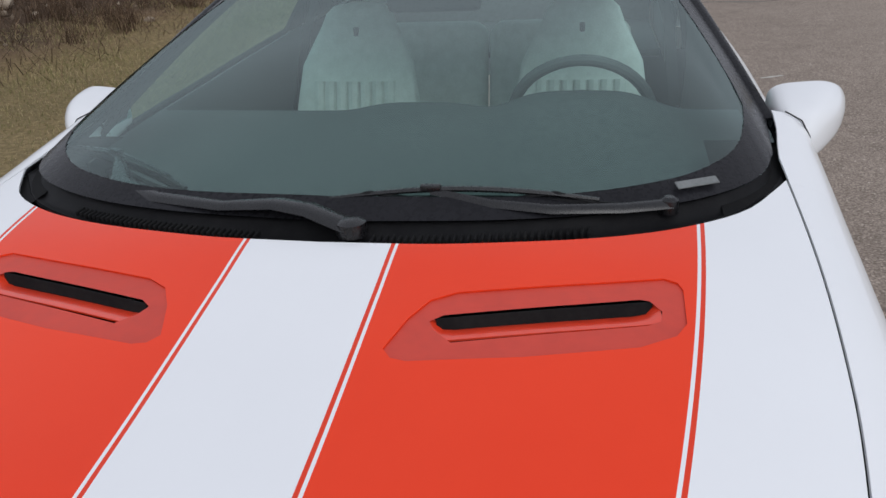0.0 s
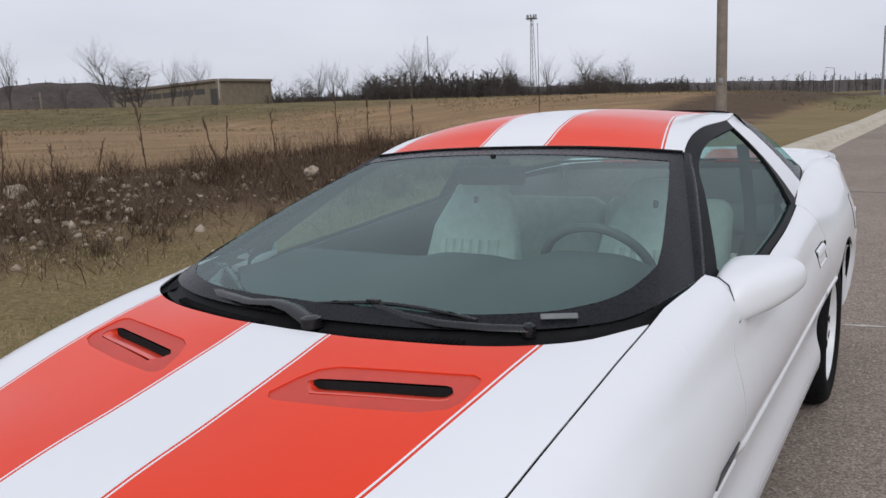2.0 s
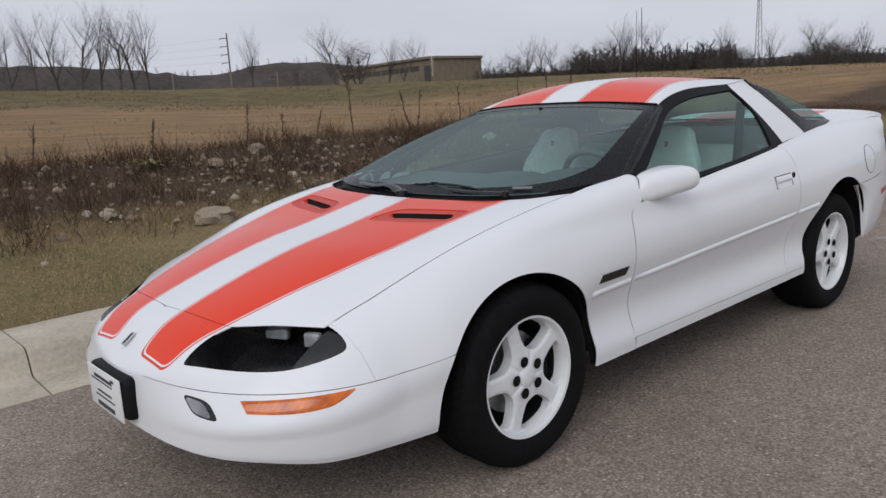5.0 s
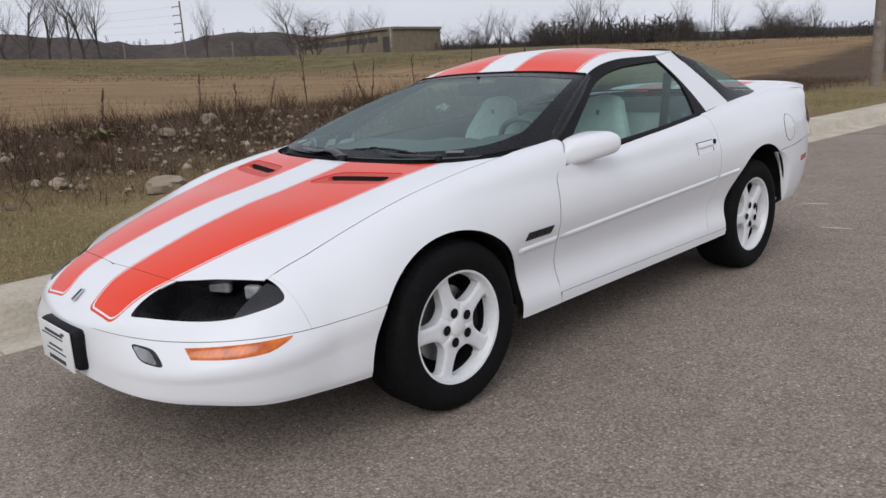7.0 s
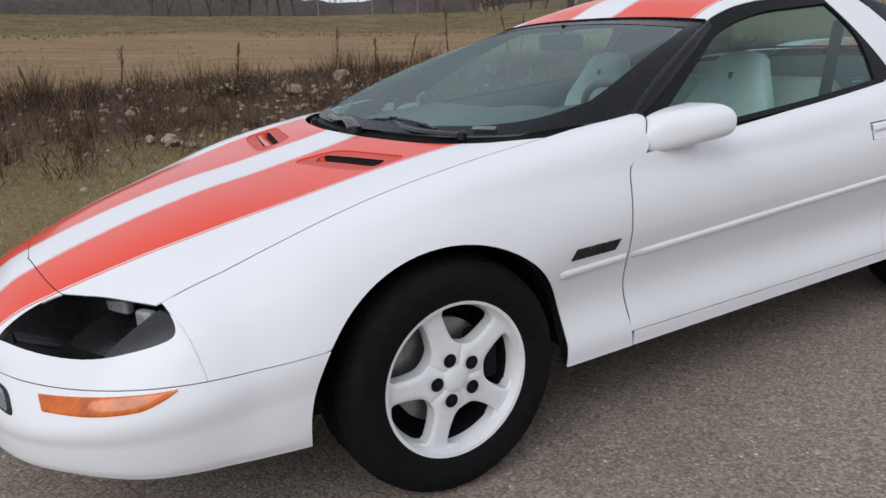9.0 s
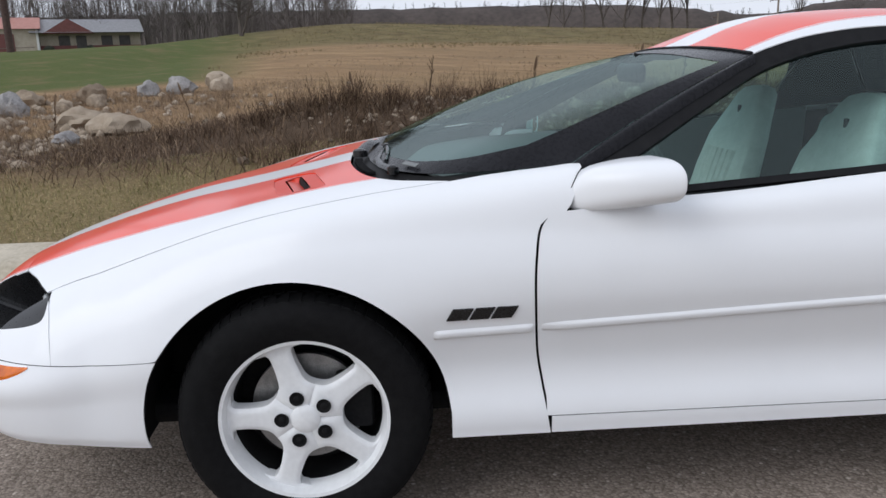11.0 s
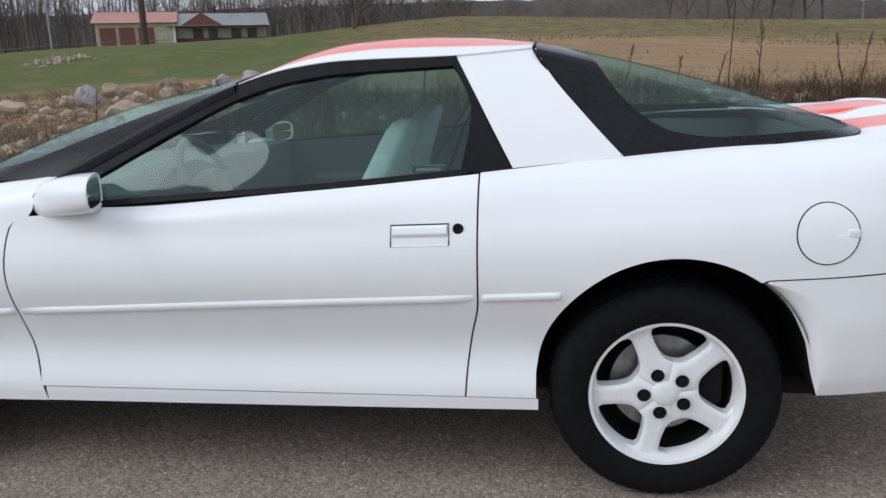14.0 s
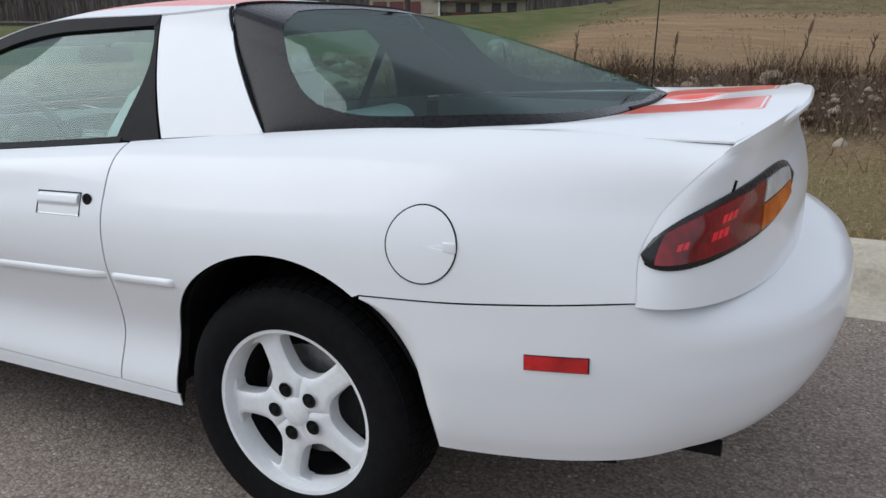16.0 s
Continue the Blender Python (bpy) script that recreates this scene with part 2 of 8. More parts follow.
def cut_convex(bm, outline, axis=2):
    """Cuts a convex outline through a bmesh along an axis, and returns the faces inside it."""
    o = [Vector(p) for p in outline]
    mid = sum(o, Vector((0, 0, 0))) / len(o)
    way = Vector([1.0 if k == axis else 0.0 for k in range(3)])
    inside = set(bm.faces)
    for a, b in zip(o, o[1:] + o[:1]):
        no = (b - a).cross(way).normalized()
        if no.dot(mid - a) > 0:
            no = -no
        faces = [f for f in inside if f.is_valid]
        geom = faces + list({e for f in faces for e in f.edges}) + list({v for f in faces for v in f.verts})
        r = bmesh.ops.bisect_plane(bm, geom=geom, plane_co=a, plane_no=no, dist=1e-6)
        near = {f for f in r["geom"] if isinstance(f, bmesh.types.BMFace)}
        inside = {f for f in near if (f.calc_center_median() - a).dot(no) < 0}
    return [f for f in inside if f.is_valid]


def thicken(bm, depth):
    """Gives an open sheet a back, depth metres behind its normals."""
    bmesh.ops.solidify(bm, geom=bm.faces[:], thickness=depth)

# ---- the car: front at -y, driver's side at +x, front axle at y = 0, rear axle at y = 2.568 ----
car = tagged(new("sports_coupe"), "white two-door sports coupe with twin orange stripes", "car")

# character lines of the body, as functions of y
NOSE, TAIL = -1.15, 3.46


def nose_round(y, power=2.0, reach=0.62):
    """1 behind the nose, falling to 0 at its tip."""
    u = np.clip((np.asarray(y, float) - NOSE) / reach, 0, 1)
    return (1 - (1 - u) ** power) ** (1 / power)


waist_x = curve((-0.53, 0.845), (-0.34, 0.882), (0.0, 0.902), (0.45, 0.905), (1.2, 0.915), (2.0, 0.918), (2.6, 0.932), (2.95, 0.928), (3.2, 0.908), (3.46, 0.865))
waist_z = curve((-1.15, 0.40), (-0.8, 0.44), (-0.35, 0.53), (0.1, 0.62), (0.6, 0.655), (2.0, 0.67), (3.46, 0.70))
low_x = curve((-0.6, 0.82), (-0.33, 0.850), (0.45, 0.842), (2.1, 0.848), (2.95, 0.885), (3.46, 0.83))
low_z = curve((-1.15, 0.315), (-0.95, 0.298), (-0.75, 0.270), (-0.36, 0.260), (0.45, 0.263), (2.2, 0.276), (2.95, 0.335), (3.46, 0.37))
upper_x = curve((-0.53, 0.775), (-0.3, 0.825), (0.0, 0.853), (0.3, 0.868), (0.65, 0.885), (1.4, 0.900), (2.0, 0.902), (2.6, 0.905), (2.95, 0.900), (3.2, 0.872), (3.46, 0.820))
upper_z = curve((-1.15, 0.465), (-0.8, 0.555), (-0.5, 0.645), (-0.2, 0.73), (0.1, 0.785), (0.5, 0.805), (1.2, 0.80), (2.0, 0.835), (2.95, 0.88), (3.46, 0.90))
crest_x = curve((-0.53, 0.650), (-0.3, 0.700), (0.0, 0.742), (0.4, 0.785), (0.65, 0.806), (0.74, 0.812), (0.9, 0.822), (1.5, 0.820), (2.0, 0.796), (2.13, 0.782), (2.44, 0.760), (2.8, 0.756), (3.2, 0.762), (3.46, 0.750))
crest_z = curve((-1.15, 0.490), (-1, 0.555), (-0.8, 0.618), (-0.6, 0.690), (-0.4, 0.755), (-0.1, 0.845), (0.2, 0.897), (0.40, 0.920), (0.55, 0.940), (0.66, 0.954), (0.735, 0.962), (0.80, 0.892), (0.9, 0.882), (1.5, 0.925), (2, 0.968), (2.13, 0.980), (2.44, 1.004), (2.8, 1.026), (3.2, 1.035), (3.46, 1.030))
mid_z = curve((-1.15, 0.498), (-1.05, 0.556), (-0.95, 0.622), (-0.86, 0.657), (-0.74, 0.700), (-0.6, 0.746), (-0.4, 0.800), (-0.25, 0.830), (0, 0.884), (0.15, 0.912), (0.4, 0.938), (0.7, 0.950), (1, 0.920), (2, 1.000), (3.46, 1.055))
top_z = curve((-1.15, 0.500), (-1.1, 0.532), (-1.05, 0.566), (-0.95, 0.637), (-0.86, 0.674), (-0.74, 0.715), (-0.6, 0.758), (-0.4, 0.808), (-0.25, 0.836), (0, 0.888), (0.13, 0.916), (0.4, 0.945), (0.7, 0.955), (1, 0.930), (2, 1.000), (3.46, 1.060))


# how far the sides draw in below the rub strip and flare out again at the sills
sill_flare = curve((-1.15, 0.0), (0.15, 0.0), (0.42, 1.0), (2.20, 1.0), (2.55, 0.0), (3.46, 0.0))
# the tip of the nose is blunt
blunt = curve((-1.15, 0.045), (-1.10, 0.024), (-1.05, 0.009), (-0.98, 0.0), (3.46, 0.0))


def controls(y):
    """The half section at y, from the sill up and over to the middle."""
    y = np.asarray(y, float)
    f, g = nose_round(y, 2.3, 0.62), nose_round(y, 2.05, 0.62)
    wx, wz, lx, lz = waist_x(y) * f, waist_z(y), low_x(y) * f, low_z(y)
    ux, uz, cx, cz = upper_x(y) * g, upper_z(y), crest_x(y) * g, crest_z(y)
    flare = sill_flare(y)
    pts = [
        (lx * 0.985 + flare * 0.038, lz),
        (lx + (wx - lx) * 0.12 + flare * 0.022, lz + (wz - lz) * 0.16),
        (lx + (wx - lx) * (0.70 - 0.54 * flare), lz + (wz - lz) * (0.55 - 0.05 * flare)),
        (wx, wz),
        (ux, uz),
        (cx, cz),
        (cx * 0.56, mid_z(y)),
        (cx * 0, top_z(y)),
    ]
    return np.array([np.stack(np.broadcast_arrays(*p), -1) for p in pts])


NC = 8


def body(y, v):
    """The outer skin of the driver's half: v runs from 0 at the sill to 1 on the middle line."""
    y, v = np.broadcast_arrays(np.asarray(y, float), np.asarray(v, float))
    C = controls(y)
    first, last = 2 * C[0] - C[1], C[6] * np.array([-1, 1])
    C = np.concatenate([first[None], C, last[None]])
    s = np.clip(v, 0, 1) * (NC - 1)
    i = np.minimum(s.astype(int), NC - 2)
    u = (s - i)[..., None]

    def take(k):
        return np.take_along_axis(C, (i + k)[None, ..., None], 0)[0]

    a, b, c, d = take(0), take(1), take(2), take(3)
    p = 0.5 * (2 * b + (c - a) * u + (2 * a - 5 * b + 4 * c - d) * u**2 + (3 * b - a - 3 * c + d) * u**3)
    return np.stack([p[..., 0], y + blunt(y), p[..., 1]], -1)


VS = np.linspace(0, 1, 281)


def v_at(y, x=None, z=None):
    """The v at which the section at y reaches a height on the flank, or a distance from the middle on top."""
    y = np.atleast_1d(np.asarray(y, float))
    val = np.broadcast_to(np.asarray(x if z is None else z, float), y.shape)
    P = body(y.ravel()[:, None], VS[None])
    use = VS > 4.0 / 7 if z is None else VS < 5.0 / 7
    vs = VS[use]
    if z is None:
        out = np.array([np.interp(-w, -row, vs) for w, row in zip(val.ravel(), P[:, use, 0])])
    else:
        out = np.array([np.interp(w, row, vs) for w, row in zip(val.ravel(), P[:, use, 2])])
    out = out.reshape(y.shape)
    return out


def panel(y0, y1, vb, vt, nu, nv, ys=None):
    """A patch of the skin: y0, y1 by height, vb, vt by y. Returns its grid of points."""
    a = np.linspace(0, 1, nu) if ys is None else ys
    A, B = np.meshgrid(a, np.linspace(0, 1, nv), indexing="ij")
    Z = 0.3 + 0.6 * B
    for _ in range(4):
        Y = y0(Z) * (1 - A) + y1(Z) * A
        ylist = np.linspace(Y.min(), Y.max(), 160)
        lo, hi = np.interp(Y, ylist, vb(ylist)), np.interp(Y, ylist, vt(ylist))
        P = body(Y, lo * (1 - B) + hi * B)
        Z = P[..., 2]
    return P


ARCH_F, ARCH_R = (-0.004, 0.312, 0.398), (2.580, 0.374, 0.382)
GAP = 0.0022


def arch_z(y, arch, floor):
    c, h, r = arch
    d = np.abs(np.asarray(y, float) - c)
    return np.where(d < r, h + np.sqrt(np.maximum(r * r - d * d, 0)), floor)


hood_edge = curve((-0.72, 0.662), (-0.55, 0.682), (-0.387, 0.702), (-0.11, 0.736), (0.17, 0.750), (0.45, 0.754), (0.56, 0.754))
crease_z = curve((-1.15, 0.505), (-0.9, 0.498), (-0.56, 0.500), (-0.33, 0.518))
# the line between hood, headlamp and nose: y by distance from the middle
hood_front = curve((0.0, -0.905), (0.2, -0.890), (0.385, -0.862), (0.44, -0.830), (0.52, -0.776), (0.605, -0.724), (0.68, -0.675))
hood_rear = curve((0.0, 0.116), (0.129, 0.120), (0.29, 0.142), (0.47, 0.187), (0.585, 0.238), (0.65, 0.284), (0.703, 0.346), (0.754, 0.408))


def both(name, P, material, thick=0.004, want=(1, 0, 0), label="", parent=None, names=None):
    """The same panel on both flanks. Returns the driver's one."""
    made = sheet(name, P, material, parent or car, thick, want, label)
    sheet(name, mirrored(P), material, parent or car, thick, (-want[0], want[1], want[2]), label)
    return made


def flank(y0, y1, zb, zt, nu, nv, ys=None):
    """A patch of the flank between two heights."""
    return panel(y0, y1, lambda y: v_at(y, z=zb(y)), lambda y: v_at(y, z=zt(y)), nu, nv, ys)


# hood
nb = 61
bb = np.linspace(-1, 1, nb)
xs_front = np.abs(bb) * 0.658
xs_rear = np.abs(bb) * 0.754
y_f, y_r = hood_front(xs_front) + GAP, hood_rear(xs_rear) - GAP
for _ in range(8):
    v_f = 1 - (1 - v_at(y_f, x=hood_edge(y_f) - GAP)) * np.abs(bb)
    y_f = 0.5 * y_f + 0.5 * (hood_front(np.abs(body(y_f, v_f)[:, 0])) + GAP)
A = np.linspace(0, 1, 70)[:, None]
Y = y_f[None] * (1 - A) + y_r[None] * A
EDGE = hood_edge(Y) - GAP
yl = np.linspace(-0.912, 0.56, 140)
v_edge = np.interp(Y, yl, v_at(yl, x=hood_edge(yl) - GAP))
V = 1 - (1 - v_edge) * np.abs(bb)[None]
HOOD = body(Y, V)
HOOD[..., 0] *= np.sign(bb)[None]
hood_bm = sheet_bm(HOOD, 0, (0, 0, 1))


def scoop_outline(side, grow=0.0):
    """Seen from above: a slanted long frame, its inner front corner drawn out."""
    pts = [(0.154, -0.110), (0.167, -0.126), (0.188, -0.130), (0.330, -0.108), (0.471, -0.075), (0.516, -0.050), (0.530, -0.025), (0.530, 0.045), (0.524, 0.060), (0.506, 0.068), (0.231, 0.010), (0.197, -0.010), (0.174, -0.050)]
    return [(side * x * 1.04, y, 0.0) for x, y in pts]


def lift_out(bm, faces):
    """Moves faces out of one bmesh into another of their own."""
    cut, vm = bmesh.new(), {}
    for face in faces:
        for v in face.verts:
            if v not in vm:
                vm[v] = cut.verts.new(v.co)
        cut.faces.new([vm[v] for v in face.verts])
    bmesh.ops.delete(bm, geom=faces, context="FACES")
    return cut


cut_faces = {side: lift_out(hood_bm, cut_convex(hood_bm, scoop_outline(side))) for side in (1, -1)}
thicken(hood_bm, 0.004)
me = bpy.data.meshes.new("hood")
hood_bm.to_mesh(me)
hood_bm.free()
hood = link("hood", me, M["stripe"], car, "white hood with twin orange stripes and white pinstripes", True, 35)

# front fenders
fascia_y = curve((0.50, -0.625), (0.541, -0.630), (0.595, -0.640), (0.645, -0.655), (0.675, -0.680))


def fender_top(y):
    return np.where(y < 0.50, v_at(y, x=hood_edge(np.minimum(y, 0.55)) + GAP), v_at(y, x=curve((0.50, 0.7565), (0.56, 0.764), (0.64, 0.776), (0.75, 0.784))(y)))


c, h, r = ARCH_F
arc = np.linspace(math.pi, 0, 41)
dense = np.concatenate([np.linspace(-0.625, c - r, 10)[:-1], c + r * np.cos(arc)])
fy0, fy1 = -0.625, c + r
share = (dense - fy0) / (fy1 - fy0)


def fender_low(y):
    a = arch_z(y, ARCH_F, 0.0)
    return v_at(y, z=np.where(y < ARCH_F[0], np.maximum(a, crease_z(y) + 0.0012), np.maximum(a, 0.335)))


P1 = panel(lambda b: fascia_y(b) + 0.0007, lambda b: np.full(b.shape, fy1), fender_low, fender_top, len(share), 40, share)
door_front = curve((0.25, 0.660), (0.40, 0.634), (0.52, 0.616), (0.69, 0.606), (0.78, 0.613), (0.835, 0.628), (0.852, 0.655), (0.862, 0.690), (0.91, 0.715), (0.965, 0.742))
P2 = panel(lambda b: np.full(b.shape, fy1), lambda b: door_front(b) - GAP, lambda y: v_at(y, z=0.2505 + 0 * y), fender_top, 14, 60)
both("front_fender", P1, M["paint"])
both("front_fender", P2, M["paint"])

# doors
belt_low = curve((0.6, 0.856), (0.75, 0.868), (0.9, 0.882), (1.5, 0.924), (2.0, 0.966), (2.13, 0.979))
door_rear = curve((0.30, 1.990), (0.40, 1.998), (0.50, 2.012), (0.62, 2.033), (0.80, 2.034), (0.97, 2.036))
DOOR = flank(lambda b: np.minimum(door_front(b), 0.64) + 0.0045, lambda b: door_rear(b) - 0.003, lambda y: 0.316 + 0 * y, belt_low, 60, 60)
doors = []
for side in (1, -1):
    doors.append(sheet("door", DOOR if side > 0 else mirrored(DOOR), M["paint"], car, 0.004, (side, 0, 0)))
# rocker panels
both("rocker_panel", flank(lambda b: np.full(b.shape, 0.658), lambda b: np.full(b.shape, 2.205), lambda y: low_z(y) + 0.001, lambda y: 0.3125 + 0 * y, 50, 7), M["paint"])

# quarter panels
c, h, r = ARCH_R
seam_r = curve((2.80, 0.694), (3.0, 0.705), (3.2, 0.722), (3.39, 0.742))
quarter_top = lambda y: v_at(y, x=crest_x(y) - curve((2.0, 0.0), (2.13, 0.0), (2.44, 0.012), (2.8, 0.03), (3.1, 0.035), (3.46, 0.02))(y))


def quarter_low(y):
    a = arch_z(y, ARCH_R, 0.316)
    return v_at(y, z=np.where(y > 2.81, seam_r(y) + GAP, a))


qy0 = c - r
front = panel(lambda b: door_rear(b) + GAP, lambda b: np.full(b.shape, qy0), lambda y: v_at(y, z=0.316 + 0 * y), quarter_top, 12, 60)
arc = np.linspace(math.pi, 0.9, 32)
ys = c + r * np.cos(arc)
ys = np.concatenate([ys[ys < 2.81], np.linspace(2.812, 3.50, 34)])
tail_edge = curve((0.74, 3.392), (0.82, 3.388), (0.90, 3.412), (0.97, 3.465), (1.035, 3.528))
QA = (ys - qy0) / (3.50 - qy0)
rear = panel(lambda b: np.full(b.shape, qy0), lambda b: np.where(b >= 0, 3.50, 0), quarter_low, quarter_top, len(ys), 50, QA)
# the last stretch follows the slanted tail
B = np.linspace(0, 1, 50)[None]
Yr = rear[..., 1]
lim = tail_edge(rear[..., 2])
Ynew = np.where(Yr > 2.95, 2.95 + (Yr - 2.95) / (3.50 - 2.95) * (lim - 2.95), Yr)
yl = np.linspace(2.1, 3.53, 160)
lo, hi = np.interp(Ynew, yl, quarter_low(yl)), np.interp(Ynew, yl, quarter_top(yl))
rear = body(Ynew, lo * (1 - B) + hi * B)
both("quarter_panel", front, M["paint"])
quarter = both("quarter_panel", rear, M["paint"])

# white backing strip, added to fill the black wedge between fender and nose
BACKING = flank(lambda b: fascia_y(b) - 0.010, lambda b: fascia_y(b) + 0.025, lambda y: 0.503 + 0 * y, lambda y: 0.672 + 0 * y, 6, 24)
BACKING = BACKING - np.array([0.003, 0, 0.002])
both("joint_backing", BACKING, M["paint"], 0.001)

# nose cover: the lower bumper and the nose above its crease
ny = NOSE + 0.764 * (1 - np.cos(np.linspace(0, math.pi / 2, 60)))
NL = panel(lambda b: np.full(b.shape, NOSE), lambda z: ARCH_F[0] - np.sqrt(np.maximum(ARCH_F[2] ** 2 - (z - ARCH_F[1]) ** 2, 0.01)), lambda y: 0 * y + 0.0, lambda y: v_at(y, z=crease_z(y) - 0.0008), 60, 36, (ny - NOSE) / (ny[-1] - NOSE))
both("bumper_cover", NL, M["paint"], want=(0.3, -1, 0))


def nose_top(y):
    xs = np.linspace(0.0, 0.68, 120)
    xh = np.interp(y, hood_front(xs), xs)
    v = v_at(y, x=np.maximum(xh, 1e-4) + 0.001)
    v = np.where(y < -0.906, 1.0, v)
    k = np.clip((y + 0.677) / 0.052, 0, 1)
    vc = v_at(y, z=crease_z(y) + 0.003)
    return np.where(y > -0.677, vc + (v - vc) * (1 - k**1.4), v)


ny2 = np.concatenate([NOSE + 0.244 * (1 - np.cos(np.linspace(0, math.pi / 2, 40))), np.linspace(-0.902, -0.627, 40)])
NU = panel(lambda b: np.full(b.shape, NOSE), lambda b: np.full(b.shape, -0.6258), lambda y: v_at(y, z=crease_z(y) + 0.0012), nose_top, 80, 44, (ny2 - NOSE) / (ny2[-1] - NOSE))
LAMP = [(0.363, -1.016), (0.391, -1.012), (0.496, -0.969), (0.601, -0.902), (0.681, -0.827), (0.733, -0.742), (0.757, -0.679), (0.751, -0.660), (0.713, -0.662), (0.671, -0.674), (0.596, -0.718), (0.511, -0.768), (0.431, -0.821), (0.391, -0.860), (0.369, -0.929)]
for _ in range(2):
    LAMP = [((p[0] * (1 - k) + q[0] * k), (p[1] * (1 - k) + q[1] * k)) for p, q in zip(LAMP, LAMP[1:] + LAMP[:1]) for k in (0.25, 0.75)]
lamp_beds = {}
for side in (1, -1):
    nbm = sheet_bm(NU if side > 0 else mirrored(NU), 0, (0, -0.6, 1))
    f = cut_convex(nbm, [(side * x, y, 0) for x, y in LAMP])
    lamp_beds[side] = lift_out(nbm, f)
    thicken(nbm, 0.004)
    me = bpy.data.meshes.new("nose_panel")
    nbm.to_mesh(me)
    nbm.free()
    link("nose_panel", me, M["stripe"], car, "", True, 35)


def bed(cut, push, depth):
    """A tub whose floor is the cut-out, pushed in."""
    skin = cut.faces[:]
    ret = bmesh.ops.extrude_face_region(cut, geom=cut.faces[:])
    vs = [g for g in ret["geom"] if isinstance(g, bmesh.types.BMVert)]
    bmesh.ops.translate(cut, vec=Vector(push) * depth, verts=vs)
    bmesh.ops.delete(cut, geom=[f for f in skin if f.is_valid], context="FACES_ONLY")
    return cut


def dark_shell():
    """A dark shell, added behind the panels so that their gaps look dark."""
    ys = np.concatenate([np.linspace(NOSE + 0.03, -0.36, 40), np.linspace(-0.34, 3.36, 120)])
    for side in (1, -1):
        bm = bmesh.new()
        ring = []
        for y in ys:
            vb = v_at(y, z=np.where(y < -0.385, 0.36, np.maximum(np.maximum(arch_z(y, ARCH_F, 0.26), arch_z(y, ARCH_R, 0.26)), 0.262)) + 0.006)[0]
            top = 0.995 if y < 0.12 else (v_at(y, x=0.66)[0] if y < 0.6 else 5.0 / 7 - 0.012)
            P = body(np.full(30, y), np.linspace(vb, max(top, vb + 0.02), 30))
            P = P * np.array([0.984 if y < -0.3 else 0.960, 1, 1]) - np.array([0.0, 0, 0.012])
            if -0.98 < y < -0.60:
                P[:, 2] = np.minimum(P[:, 2], 0.50)
            ring.append([bm.verts.new((side * p[0], p[1], p[2])) for p in P])
        for a, b in zip(ring, ring[1:]):
            for k in range(29):
                bm.faces.new((a[k], a[k + 1], b[k + 1], b[k]))
        for f in [f for f in bm.faces if (-0.14 < f.calc_center_median().y < 0.14) and 0.1 < abs(f.calc_center_median().x) < 0.58 and f.calc_center_median().z > 0.8]:
            bm.faces.remove(f)
        part("backing_shell", bm, M["dark"], car, "dark backing shell behind the body panels")


dark_shell()

# ---- greenhouse ----
rail_x = curve((0.73, 0.756), (0.9, 0.708), (1.1, 0.644), (1.30, 0.576), (1.45, 0.562), (1.6, 0.558), (1.95, 0.552), (2.2, 0.524))
rail_z = curve((0.73, 0.955), (0.9, 1.042), (1.1, 1.146), (1.30, 1.236), (1.45, 1.272), (1.6, 1.288), (1.95, 1.296), (2.2, 1.314))
roof_z = curve((1.18, 1.226), (1.265, 1.256), (1.4, 1.312), (1.55, 1.347), (1.8, 1.359), (2.0, 1.352), (2.22, 1.330))


def side_x(y, z):
    """The tumblehome of the side windows and sail panels."""
    zb, zr = belt_low(np.minimum(y, 2.13)) + np.maximum(y - 2.13, 0) * 0.08, rail_z(y)
    xb = crest_x(y) - 0.004
    s = np.clip((z - zb) / np.maximum(zr - zb, 0.02), -0.2, 1.15)
    return xb + (rail_x(y) - xb) * s + 0.026 * np.clip(s * (1 - s), 0, 1) * 4 * 0.7


def side_patch(y0, y1, z0, z1, nu, nv, out=0.0):
    A, B = np.meshgrid(np.linspace(0, 1, nu), np.linspace(0, 1, nv), indexing="ij")
    Y = y0(B) * (1 - A) + y1(B) * A
    Z = z0(Y) * (1 - B) + z1(Y) * B
    return np.stack([side_x(Y, Z) + out, Y, Z], -1)


win_front, win_rear = (lambda b: 0.80 + 0.03 * b), curve((0.0, 1.992), (0.5, 2.018), (0.75, 1.995), (1.0, 1.935))
pane_top = lambda y: rail_z(y) - curve((0.8, 0.050), (1.1, 0.040), (1.4, 0.030), (1.9, 0.016))(y)
pane_low = lambda y: belt_low(y) + 0.012
GLASS = side_patch(win_front, win_rear, pane_low, pane_top, 50, 16, -0.008)
for side, door in zip((1, -1), doors):
    P = GLASS if side > 0 else mirrored(GLASS)
    pane = sheet("window_pane", P, M["side_glass"], door, 0.0, (side, 0, 0), "tinted side window glass")
    pane.visible_shadow = False


def strip_between(path_a, path_b, name, material, depth=0.008, label="", want=(1, 0, 0.3), parent=None, double=True):
    P = np.stack([np.array(path_a, float) * (1 - k) + np.array(path_b, float) * k for k in (0, 0.5, 1)], 1)
    if double:
        return both(name, P, material, depth, want, label, parent)
    return sheet(name, P, material, parent or car, depth, want, label)


